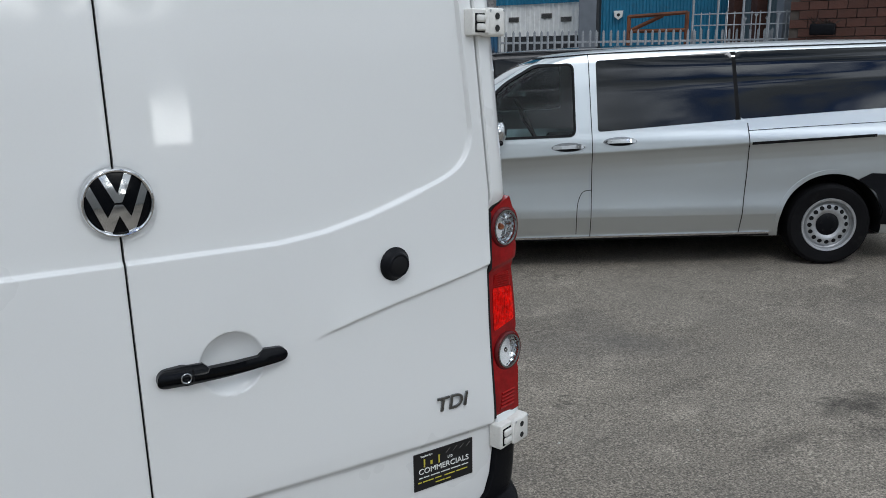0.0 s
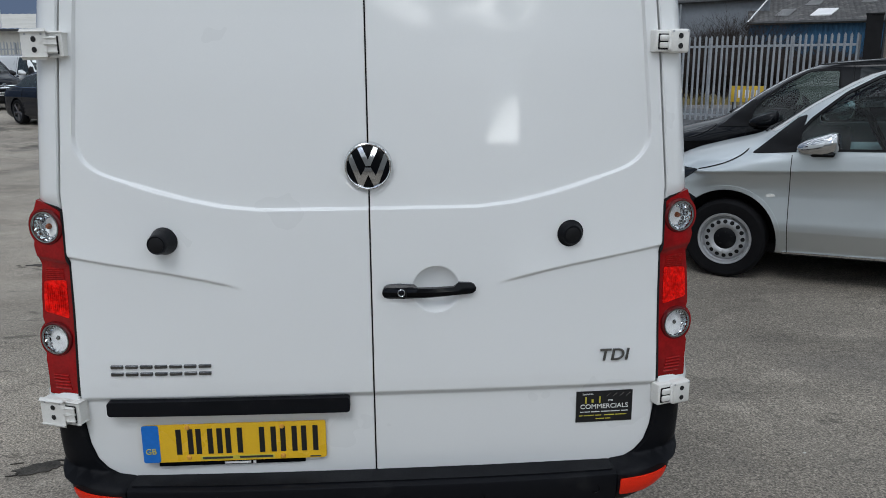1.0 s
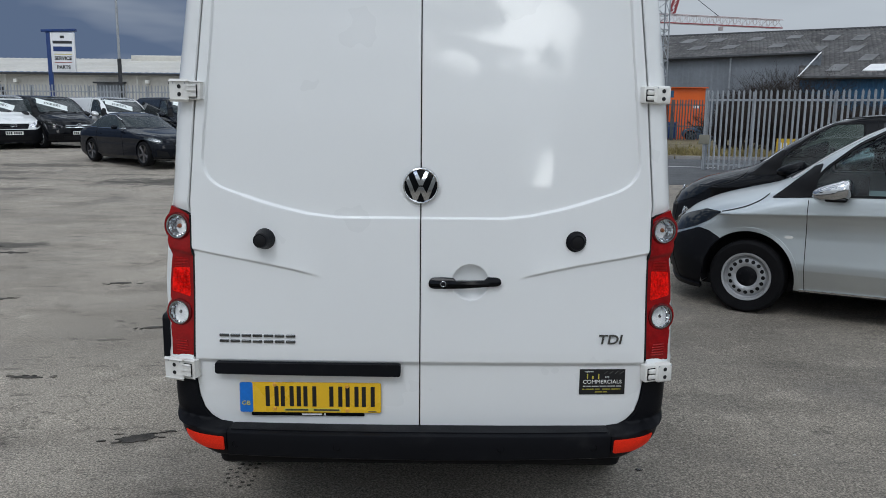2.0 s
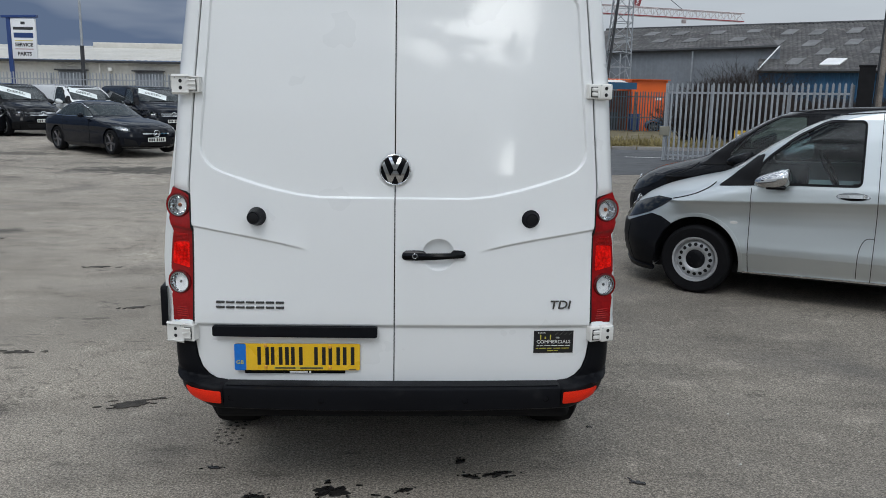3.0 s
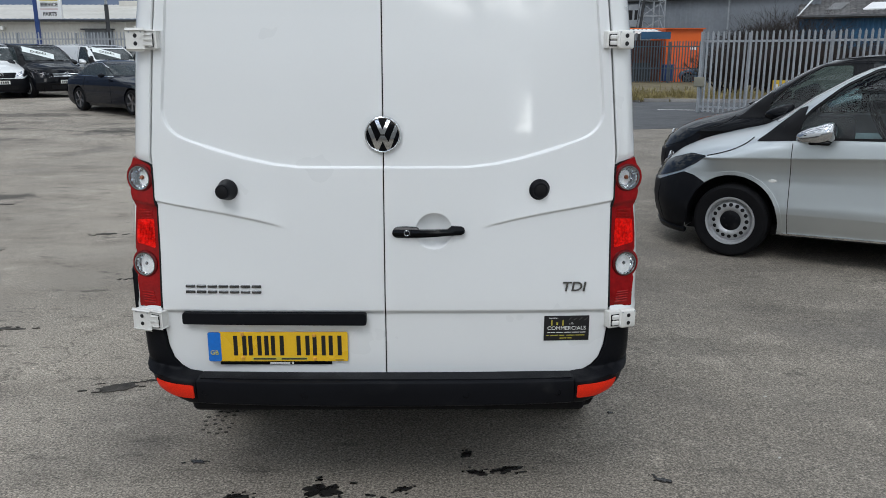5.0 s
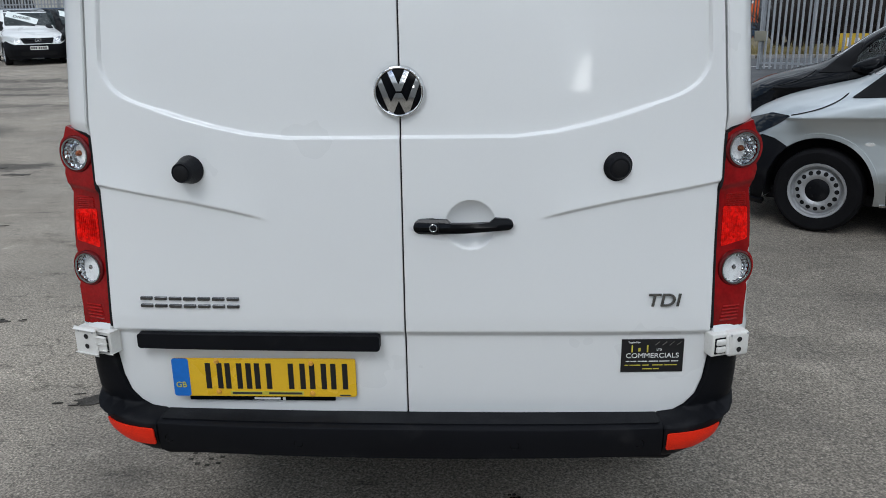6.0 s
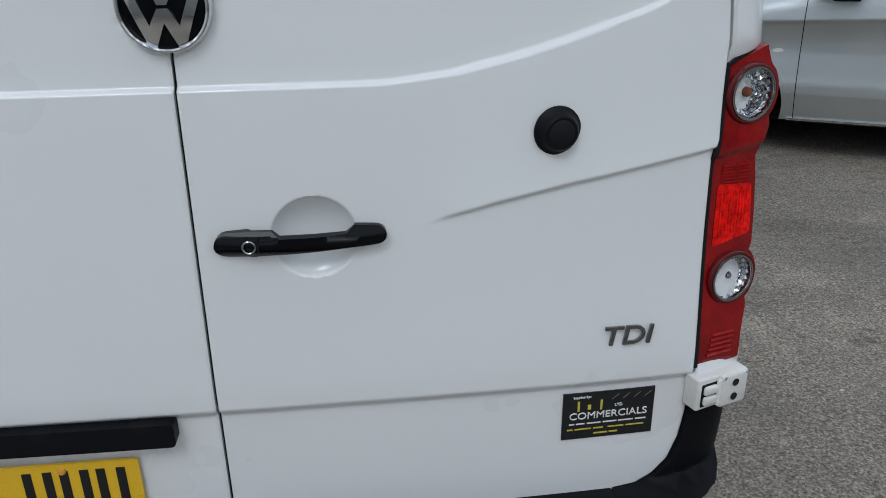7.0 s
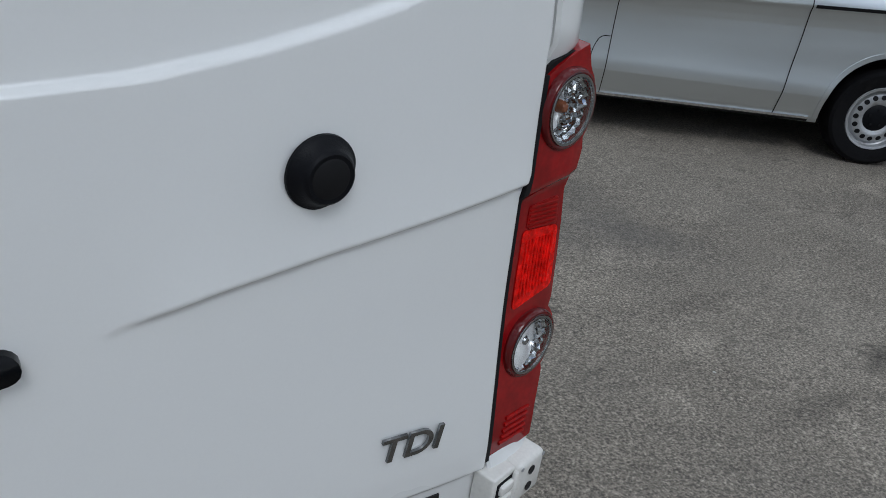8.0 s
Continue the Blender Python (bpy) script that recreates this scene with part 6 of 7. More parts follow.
def coupe(label, paint, m, silver=False):
    sh = Shell(C_FRONT, C_REAR, C_WIDTH, [(0.14, 0.7), (0.8, 0.85), (1.0, 0.7), (1.4, 0.05)], [(0.14, 0.4), (0.9, 0.5), (1.4, 0.05)], 2.5, 2.6)
    top = thing("car", label, "car", m, "row of parked vehicles")
    cut = []
    for y in (0.0, 2.84):
        for s in (-1, 1):
            cut.append(lathe([(0, -0.2), (0.365, -0.2), (0.365, 0.3), (0, 0.3)], 44, pose(s * 0.82, y, 0.33, 0, 90 * s, 0)))
    zs = list(np.linspace(0.15, 0.60, 18)) + list(np.linspace(0.62, 1.02, 44)) + list(np.linspace(1.04, 1.33, 18)) + list(np.linspace(1.34, 1.40, 10))
    b = new("body", finish(carve(sh.mesh(zs, 16, 12, 10), cut, "body"), paint, 30))
    b.parent = top
    for s in (-1, 1):
        sd = sh.side(s)
        part("side_window", sheet(rounded([(1.72, 0.975), (0.10, 0.985), (-0.20, 1.03), (0.05, 1.16), (0.42, 1.285), (0.90, 1.30), (1.30, 1.18)], 0.05), sd, 0.004, 0.06), FARGLASS, top, "dark side window")
        part("window_trim", ribbon(rounded_line([(1.74, 0.965), (0.1, 0.972), (-0.22, 1.02), (0.04, 1.17), (0.42, 1.30), (0.90, 1.315), (1.32, 1.19)]), 0.014, sd, 0.006), CHROME, top, "chrome window trim", smooth=0)
        part("door_gap", ribbon(rounded_line([(1.78, 0.25), (1.80, 0.6), (1.74, 0.94)]), 0.006, sd), SEAL, top, smooth=0)
        part("door_gap", ribbon(rounded_line([(0.42, 0.30), (0.36, 0.55), (0.30, 0.94)]), 0.006, sd), SEAL, top, smooth=0)
        part("door_handle", sheet(rounded([(0.38, 0.80), (0.60, 0.79), (0.60, 0.815), (0.38, 0.825)], 0.01), sd, 0.022, 0.05), paint, top, "door handle")
        hl = part("headlight", sheet(rounded([(3.42, 0.60), (3.08, 0.66), (2.86, 0.74), (3.10, 0.755), (3.36, 0.70)], 0.02), sd, 0.006, 0.03), FARGLASS, top, "swept headlight")
        part("headlight_lens", sheet(rounded([(3.38, 0.63), (3.10, 0.68), (3.00, 0.715), (3.12, 0.73), (3.33, 0.69)], 0.02), sd, 0.010, 0.03), CHROME2, hl, "clear headlight lens")
        part("fog_intake", sheet(rounded([(s * 0.50, 0.26), (s * 0.76, 0.28), (s * 0.78, 0.44), (s * 0.56, 0.38)], 0.02), sh.nose, 0.008, 0.03), SEAL, top, "black air intake")
        bm = bmesh.new()
        bmesh.ops.create_icosphere(bm, subdivisions=2, radius=1.0)
        for v in bm.verts:
            v.co = Vector((s * 0.96, 1.50, 1.00)) + Vector((v.co.x * 0.10, v.co.y * 0.06, v.co.z * 0.065))
        part("door_mirror", bm, paint, top, "door mirror", smooth=80)
        for y in (0.0, 2.84):
            w = tagged(new("wheel"), "black tyre on a dark five-spoke alloy wheel")
            w.parent = top
            mw = pose(s * 0.79, y, 0.325, 0, 90 * s, 0)
            part("tyre", lathe([(0.235, -0.10), (0.30, -0.115), (0.325, -0.07), (0.325, 0.07), (0.315, 0.10), (0.30, 0.115), (0.245, 0.11), (0.235, 0.09)], 44, mw), TYRE, w)
            r = part("rim", lathe([(0.245, 0.10), (0.24, 0.108), (0.228, 0.10), (0.222, 0.04), (0, 0.02)], 44, mw), DARKSTEEL, w, "dark alloy rim")
            bm = bmesh.new()
            for k in range(5):
                for q in (-0.16, 0.16):
                    a = math.tau * k / 5
                    tube(bm, mw @ Vector((0.04 * math.cos(a), 0.04 * math.sin(a), 0.085)), mw @ Vector((0.232 * math.cos(a + q * 0.7), 0.232 * math.sin(a + q * 0.7), 0.098)), 0.020, 0.015, 6)
            tube(bm, mw @ Vector((0, 0, 0.05)), mw @ Vector((0, 0, 0.10)), 0.06, 0.05, 16)
            part("spokes", bm, ALLOY, r, "alloy spokes")
    part("windscreen", sheet(rounded([(-0.70, 1.00), (0.70, 1.00), (0.58, 1.31), (-0.58, 1.31)], 0.05), sh.nose, 0.004, 0.05), FARGLASS, top, "windscreen")
    part("rear_window", sheet(rounded([(-0.62, 1.06), (0.62, 1.06), (0.52, 1.30), (-0.52, 1.30)], 0.05), sh.tail, 0.004, 0.05), FARGLASS, top, "rear window")
    g = part("grille", sheet(rounded([(-0.36, 0.44), (0.36, 0.44), (0.42, 0.64), (-0.42, 0.64)], 0.04), sh.nose, 0.008, 0.04), GLOSSB, top, "black grille with a round emblem")
    part("grille_bar", sheet(rounded([(-0.38, 0.545), (0.38, 0.545), (0.39, 0.575), (-0.39, 0.575)], 0.01), sh.nose, 0.016, 0.04), CHROME, g)
    star(top, Vector(sh.nose(0, 0.56, 0.02)), 0.085)
    part("lower_intake", sheet(rounded([(-0.46, 0.22), (0.46, 0.22), (0.42, 0.34), (-0.42, 0.34)], 0.03), sh.nose, 0.008, 0.05), SEAL, top, "black lower intake")
    part("bumper_lip", sheet(rounded([(-0.78, 0.175), (0.78, 0.175), (0.78, 0.20), (-0.78, 0.20)], 0.008), sh.nose, 0.02, 0.05), CHROME2, top, "bright bumper lip")
    x, y, z = sh.nose(0, 0.39, 0.012)
    pl = part("number_plate", boxed(-0.26, 0.26, y - 0.01, y + 0.01, 0.345, 0.455, 0.002), PLATEW, top, "white number plate with dark bars", smooth=0)
    for i in range(7):
        part("plate_bar", bars([(-0.19 + 0.063 * i + (0.03 if i > 3 else 0), 0.40, 0.042, 0.07)], Matrix.Translation((0, y + 0.011, 0)), 0.002), INK, pl, smooth=0)
    for s in (-1, 1):
        part("rear_light", sheet(rounded([(s * 0.45, 0.72), (s * 0.80, 0.74), (s * 0.78, 0.84), (s * 0.45, 0.80)], 0.02), sh.tail, 0.008, 0.04), REDLENS, top, "red rear light")
    return top


CX, CY = -7.87 + 10.02, 18.47 - 20.3
cn = math.hypot(CX, CY)
# off side wheels stand near (-10.0, 20.3) and (-7.9, 18.5)
coupe("dark coupe with alloy wheels on the yard", NAVYP, heading(-10.02 - CY / cn * 0.85, 20.3 + CX / cn * 0.85, CX, CY))
coupe("blue car parked between the vans", BLUEP, front_at(-10.6, 31.6, 0.62, -0.78, 3.5))
coupe("pale silver car parked near the white van", SILVER2, front_at(-7.35, 9.2, 1.0, -0.12, 3.5))

# ---- palisade fences ----
def pale_mesh(h, material, w=0.066, d=0.022):
    """A folded steel pale with a three-pointed head."""
    xs = [(-w / 2, 0.0), (-w / 2, d * 0.25), (-w * 0.20, d), (w * 0.20, d), (w / 2, d * 0.25), (w / 2, 0)]
    vs, fs = [], []
    heads = [h - 0.085, h - 0.06, h - 0.03, h - 0.03, h - 0.06, h - 0.085]
    for (x, y), t in zip(xs, heads):
        vs += [(x, -y, 0.04), (x, -y, t)]
    for i in range(5):
        a = 2 * i
        fs.append((a, a + 2, a + 3, a + 1))
    vs.append((0, -d * 0.8, h))
    tip = len(vs) - 1
    fs.append((5, 7, tip))
    fs += [(1, 3, 5), (7, 9, 11)]
    vs += [(-w * 0.5, -d * 0.1, h - 0.02), (w * 0.5, -d * 0.1, h - 0.02)]
    fs += [(1, 3, tip + 1), (9, 11, tip + 2), (3, 5, tip), (7, 9, tip)]
    me = bpy.data.meshes.new("pale")
    me.from_pydata(vs, [], fs)
    return finish(me, material, 0)


def palisade(name, label, a, b, h, pitch, posts, ground=0.0, rails=(0.35, 0.86), material=GALV, end_posts=True):
    a, b = Vector(a), Vector(b)
    d = (b - a)
    length = d.length
    fence = thing(name, label, "fence", Matrix.Translation((a.x, a.y, ground)) @ Matrix.Rotation(math.atan2(d.y, d.x), 4, "Z"))
    me = pale_mesh(h, material)
    n = int(length / pitch)
    for i in range(n + 1):
        share("pale", me, fence, pose(i * length / n, -0.03, random.uniform(-0.012, 0.012), 0, random.uniform(-0.4, 0.4), 0))
    for r in rails:
        part("rail", boxed(0, length, -0.025, 0.025, h * r - 0.03, h * r + 0.03, 0.004), material, fence, "galvanised rail", smooth=0)
    pm = bpy.data.meshes.new("post")
    pb = boxed(-0.045, 0.045, 0.0, 0.08, -0.2, h - 0.06, 0.005)
    pb.to_mesh(pm)
    pb.free()
    finish(pm, material, 0)
    for x in posts:
        share("post", pm, fence, pose(x * length, 0.02, 0))
    return fence


gate = palisade("palisade_gate", "galvanised steel palisade gate leaf standing open", (7.95, 21.35), (11.85, 18.0), 2.38, 0.155, (0.0, 0.265, 0.69, 1.0), rails=(0.08, 0.875))
part("gate_frame", boxed(-0.05, 0.03, -0.05, 0.05, 0.02, 2.36, 0.005), GALV, gate, "gate end post", smooth=0)
part("gate_lock", boxed(-0.16, 0.16, -0.10, 0.08, 0.78, 1.06, 0.02), mat("weathered_lock_box", (0.25, 0.24, 0.19), 0.7), gate, "weathered steel gate lock box")
palisade("palisade_fence", "galvanised palisade fence in front of the units", (12.9, 17.6), (19.3, 13.6), 2.32, 0.19, (0.0, 0.36, 0.72, 1.0))
palisade("palisade_fence", "galvanised palisade fence behind the row of vans", (-34.0, 36.6), (-6.0, 36.6), 2.45, 0.155, [k / 10 for k in range(11)], ground=0.30)
palisade("palisade_fence", "weathered palisade fence beyond the grass verge", (2.0, 45.0), (15.5, 43.4), 2.35, 0.155, [k / 6 for k in range(7)], ground=0.10, material=VERGEFENCE)
for x, y, r, h, lab in ((12.07, 17.75, 0.19, 2.78, "thick black steel post at the gate"),):
    t = thing("gate_post", lab, "post", pose(x, y, 0, 0, 0, -31))
    part("shaft", boxed(-r, r, -r, r, -0.2, h, 0.01), SEAL, t, smooth=0)
    part("cap", boxed(-r * 1.1, r * 1.1, -r * 1.1, r * 1.1, h, h + 0.05, 0.01), SEAL, t, smooth=0)


flag = thing("sales_flag", "dark grey feather flag with white lettering on a thin pole", "flag", pose(12.26, 17.68, 0))
part("flag_pole", tube(bmesh.new(), (0, 0, -0.1), (0.16, 0, 7.2), 0.035, 0.02, 8), DARKSTEEL, flag, "thin black pole")
fabric = mat("dark_flag_cloth", (0.035, 0.038, 0.045), 0.8, vary=0.15, big=3, fine=200)
cloth = sheet([(0.10, 4.15), (0.34, 4.02), (0.62, 4.02), (0.82, 4.25), (0.88, 5.2), (0.80, 6.4), (0.55, 7.0), (0.16, 7.2)], lambda x, z, off: (x, -0.02 + 0.05 * math.sin(3 * x + 1.3 * z) - (0.002 if off > 0 else -0.002), z), 0.004, 0.12)
fl = part("flag_cloth", cloth, fabric, flag, "dark grey flag cloth")
words("SALES", 0.26, Matrix.Translation((0.40, -0.085, 4.42)) @ Matrix.Rotation(radians(52), 4, "Y") @ Matrix.Rotation(radians(90), 4, "X"), "flag_word", WPRINT, fl)
post2 = thing("wooden_pole", "weathered pale wooden pole behind the gate post", "pole", pose(12.62, 18.05, 0))
part("shaft", tube(bmesh.new(), (0, 0, -0.2), (0.05, 0, 5.6), 0.085, 0.07, 10), mat("weathered_pole_wood", (0.24, 0.21, 0.18), 0.85, vary=0.25, big=3, fine=30, grain=0.2), post2, "grey-brown shaft")
part("cap", tube(bmesh.new(), (0.05, 0, 5.6), (0.05, 0, 5.68), 0.09, 0.07, 10), DARKSTEEL, post2)


# ---- buildings ----
def corrugated(p, q, up, pitch, amp, n_up=1):
    """A ribbed sheet from p to q, raised along the vector up."""
    p, q, up = Vector(p), Vector(q), Vector(up)
    d = q - p
    nrm = d.cross(up).normalized()
    n = max(2, int(d.length / pitch))
    vs, fs = [], []
    k = 0
    for i in range(n):
        for f, a in ((0.0, 0), (0.35, 0), (0.5, 1), (0.85, 1)):
            base = p + d * ((i + f) / n) + nrm * (amp * a)
            vs += [tuple(base), tuple(base + up)]
    for i in range(len(vs) // 2 - 1):
        fs.append((2 * i, 2 * i + 2, 2 * i + 3, 2 * i + 1))
    return vs, fs


def wall(name, p, q, z0, z1, material, parent, pitch=0.3, amp=0.03, label=""):
    return part(name, corrugated((p[0], p[1], z0), (q[0], q[1], z0), (0, 0, z1 - z0), pitch, amp), material, parent, label, smooth=0)


def pitched_roof(e0, e1, r0, r1, material, parent, pitch=0.33, amp=0.04, label=""):
    """A ribbed roof plane between an eaves line e0-e1 and a ridge line r0-r1."""
    e0, e1, r0, r1 = Vector(e0), Vector(e1), Vector(r0), Vector(r1)
    n = int((e1 - e0).length / pitch)
    vs, fs = [], []
    for i in range(n):
        for f, a in ((0.0, 0), (0.25, 0.7), (0.5, 1), (0.75, 0.7)):
            t = (i + f) / n
            for s in range(7):
                v = e0.lerp(e1, t).lerp(r0.lerp(r1, t), s / 6)
                vs.append((v.x, v.y, v.z + amp * a - (0.05 * (s % 2) if s not in (0, 6) else 0) * 0.4))
    for i in range(len(vs) // 7 - 1):
        for s in range(6):
            k = 7 * i + s
            fs.append((k, k + 7, k + 8, k + 1))
    return part("roof", (vs, fs), material, parent, label, smooth=0)


# pale shed behind the row of vans
shed = thing("pale_shed", "long low cream industrial shed with a pale metal roof", "building")
wall("wall", (-75, 56), (12, 56), -0.5, 4.05, CREAM, shed, 1.1, 0.02)
pitched_roof((-76, 55.6, 4.05), (12, 55.6, 4.15), (-76, 68, 5.75), (12, 68, 5.75), ROOFWHITE, shed, 0.5, 0.03)
part("gutter", boxed(-76, 12, 55.45, 55.62, 3.92, 4.07), DARKSTEEL, shed, "dark gutter", smooth=0)
part("roof_vent", boxed(-26.5, -10, 66.5, 69, 5.5, 6.0, 0.05), ROOFWHITE, shed, "raised roof ridge")
for x in (-24.0, -18.6, -12.2):
    part("doorway", boxed(x - 0.95, x + 0.95, 55.80, 56.1, -0.4, 3.35), CLADGREY, shed, "grey loading door", smooth=0)
    part("door_hood", boxed(x - 1.1, x + 1.1, 55.4, 56.1, 3.35, 3.45, 0.02), DARKSTEEL, shed, smooth=0)
for x in (-31.5, -22.0, -15.2):
    part("downpipe", tube(bmesh.new(), (x, 55.7, 0), (x, 55.7, 4.0), 0.06, 0.06, 8), CREAM, shed)
    part("wall_lamp", boxed(x + 0.6, x + 0.85, 55.6, 55.9, 3.35, 3.6, 0.03), PLATEW, shed)

# sign on a post
SGX, SGY = -21.6, 42.0
signpost = thing("sign_post", "tall blue post with a white service and parts sign", "sign", Matrix.Translation((SGX, SGY, 0)))
part("post", boxed(-0.06, 0.16, -0.08, 0.08, -0.2, 5.75, 0.02), SIGNBLUE, signpost, "blue post")
part("cap", boxed(-0.14, 1.72, -0.14, 0.14, 5.68, 5.82, 0.02, Matrix.Rotation(radians(-1.5), 4, "Y")), SIGNBLUE, signpost, "blue cap")
bdp = part("board", boxed(0.17, 1.46, -0.08, 0.08, 3.55, 5.66, 0.02), SIGNWHITE, signpost, "white sign board")
mz = Matrix.Translation((0.82, -0.081, 0))
part("brand_bars", bars([(0.0, 5.14, 1.05, 0.15), (0, 5.42, 0.22, 0.14)], mz, 0.006), DARKSTEEL, bdp, smooth=0)
part("brand_bars", bars([(0.0, 4.78, 1.02, 0.26)], mz, 0.006), SIGNBLUE, bdp, smooth=0)
part("rule", bars([(0.0, 4.50, 0.95, 0.035)], mz, 0.006), YPRINT, bdp, smooth=0)
part("rule", bars([(0.0, 4.06, 0.95, 0.035)], mz, 0.006), CRANERED, bdp, smooth=0)
words("SERVICE", 0.26, mz @ Matrix.Translation((0, -0.006, 4.28)) @ up, "sign_word", INK, bdp, "", 0.001, 0.010)
words("PARTS", 0.26, mz @ Matrix.Translation((0, -0.006, 3.80)) @ up, "sign_word", INK, bdp, "", 0.001, 0.010)

# lamp column
lampc = thing("street_lamp", "tall thin lamp column, dark at its foot", "street lamp", Matrix.Translation((-17.75, 42, 0)))
part("column", tube(bmesh.new(), (0, 0, 3.6), (0, 0, 12), 0.075, 0.05, 10), GALV, lampc, "grey column")
part("foot", tube(bmesh.new(), (0, 0, -0.2), (0, 0, 4.3), 0.115, 0.11, 10), DARKSTEEL, lampc, "dark column foot")
part("arm", tube(bmesh.new(), (0, 0, 12), (1.6, 0, 12.2), 0.04, 0.035, 8), GALV, lampc)
part("lantern", boxed(1.4, 2.1, -0.15, 0.15, 12.15, 12.3, 0.05), GALV, lampc, "grey lantern")

# flat truck bed with dark load beyond the fence
truck = thing("loader_truck", "dark lorry crane and load beyond the fence", "lorry", Matrix.Translation((-25.4, 40.5, 0.3)))
part("load", boxed(-6, 1.2, -1.0, 1.0, 2.75, 3.30, 0.08), DARKSTEEL, truck, "dark tarpaulin load")
part("bed", boxed(-6, 1.0, -1.1, 1.1, 1.0, 1.3, 0.03), mat("yellow_lorry_paint", (0.55, 0.40, 0.03), 0.5), truck, "yellow truck bed")
bm = bmesh.new()
for a, b in (((1.5, 0, 1.2), (1.7, 0, 2.6)), ((1.7, 0, 2.6), (1.3, 0, 3.2)), ((1.9, 0.3, 1.2), (1.8, 0.2, 2.4))):
    tube(bm, a, b, 0.16, 0.12, 8)
part("crane_arm", bm, DARKSTEEL, truck, "dark loader arm")
for x in (-5, -3.8, 0):
    for s in (-1, 1):
        part("wheel", lathe([(0, -0.14), (0.45, -0.14), (0.5, -0.08), (0.5, 0.08), (0.45, 0.14), (0, 0.14)], 24, pose(x, s * 0.95, 0.3, 90, 0, 0)), TYRE, truck)
part("legs", boxed(-5.8, 0.8, -0.5, 0.5, 0.2, 1.0), DARKSTEEL, truck, smooth=0)
for x in (-5.5, -2, 0.8):
    part("stake", boxed(x - 0.05, x + 0.05, -0.95, 0.95, 1.3, 2.75), DARKSTEEL, truck, smooth=0)

# big warehouse across the road
ware = thing("warehouse", "large warehouse with weathered grey roof and blue and grey cladding", "building")
E0, E1 = Vector((14.7, 71.2, 6.13)), Vector((29.0, 60, 6.30))
R0, R1 = Vector((20.0, 80, 9.05)), Vector((40.5, 67.0, 9.15))
along = (E1 - E0).normalized()
EB0, EB1 = Vector((26.6, 58.2, 4.32)), Vector((42.0, 48.0, 4.30))
wall("wall", (15.1, 71.4), (29.3, 60.3), -0.2, 6.2, CLADGREY, ware, 0.5, 0.02)
wall("end_wall", (20.4, 80), (15.1, 71.4), -0.2, 6.2, CLADGREY, ware, 0.5, 0.02)
wall("blue_wall", (26.9, 58.6), (42.2, 48.4), -0.2, 4.35, CLADBLUE, ware, 0.33, 0.05)
part("gable", ([(15.1, 71.4, 6.1), (20.3, 80, 6.1), (20.2, 80, 9.0)], [(0, 1, 2)]), CLADGREY, ware, smooth=0)
pitched_roof(E0, E1, R0, R0.lerp(R1, 0.62), ROOFGREY, ware, 0.35, 0.05)
pitched_roof(EB0, EB1, R0.lerp(R1, 0.62), R0.lerp(R1, 0.62) + (EB1 - EB0), ROOFGREY, ware, 0.35, 0.05)
part("gutter", tube(bmesh.new(), E0, E1, 0.14, 0.14, 6), DARKSTEEL, ware, "dark gutter")
part("gutter", tube(bmesh.new(), EB0, EB1, 0.14, 0.14, 6), DARKSTEEL, ware, "dark gutter")
part("ridge", tube(bmesh.new(), R0, R0.lerp(R1, 0.62) + (EB1 - EB0), 0.16, 0.16, 6), DARKSTEEL, ware, "ridge capping")
part("barge_board", tube(bmesh.new(), E1 + Vector((0, 0, 0.05)), EB0 + Vector((0, 0, 0.08)), 0.055, 0.055, 6), SIGNWHITE, ware, "white barge board")
for t in (0.265, 0.617):
    p = E0.lerp(E1, t)
    part("downpipe", tube(bmesh.new(), (p.x, p.y - 0.25, 0), (p.x, p.y - 0.25, 6.1), 0.07, 0.07, 8), GALV, ware, "pale downpipe")
bsn = part("wall_sign", boxed(-1.4, 1.4, -0.06, 0.06, 0, 1.9, 0.01, Matrix.Translation((16.6, 69.9, 4.0)) @ Matrix.Rotation(-0.66, 4, "Z")), mat("grey_sign_board", (0.30, 0.32, 0.34), 0.6), ware, "pale grey wall sign with dark bars", smooth=0)
part("sign_bars", bars([(-0.6, 1.0, 0.75, 0.8), (0.3, 1.0, 0.6, 0.8), (1.0, 1.0, 0.4, 0.8)], Matrix.Translation((16.6, 69.9, 4.0)) @ Matrix.Rotation(-0.66, 4, "Z") @ Matrix.Translation((0, -0.06, 0)), 0.01), INK, bsn, smooth=0)


def rooflight(a, b, c, d, u0, v0, du, dv, material, label):
    def at(u, v, off):
        p = a.lerp(b, u).lerp(c.lerp(d, u), v)
        return (p.x, p.y - 0.05, p.z + 0.07 + off)
    part("rooflight", sheet([(u0, v0), (u0 + du, v0), (u0 + du + 0.035, v0 + dv), (u0 + 0.035, v0 + dv)], at, 0.02, 0.5, 0.06), material, ware, label, smooth=0)


RM = R0.lerp(R1, 0.62)
for u, v in ((0.10, 0.55), (0.30, 0.62), (0.47, 0.60), (0.68, 0.58), (0.88, 0.60), (0.17, 0.30), (0.38, 0.30), (0.55, 0.28), (0.78, 0.25)):
    rooflight(E0, E1, R0, RM, u, v, 0.07, 0.15, ROOFLIGHT, "clouded rooflight panel")
RE = RM + (EB1 - EB0)
for u, v in ((0.08, 0.72), (0.20, 0.70), (0.36, 0.72), (0.55, 0.70), (0.02, 0.48), (0.17, 0.46), (0.34, 0.47), (0.10, 0.10), (0.22, 0.28), (0.43, 0.30)):
    rooflight(EB0, EB1, RM, RE, u, v, 0.055, 0.12, ROOFLIGHT, "clouded rooflight panel")
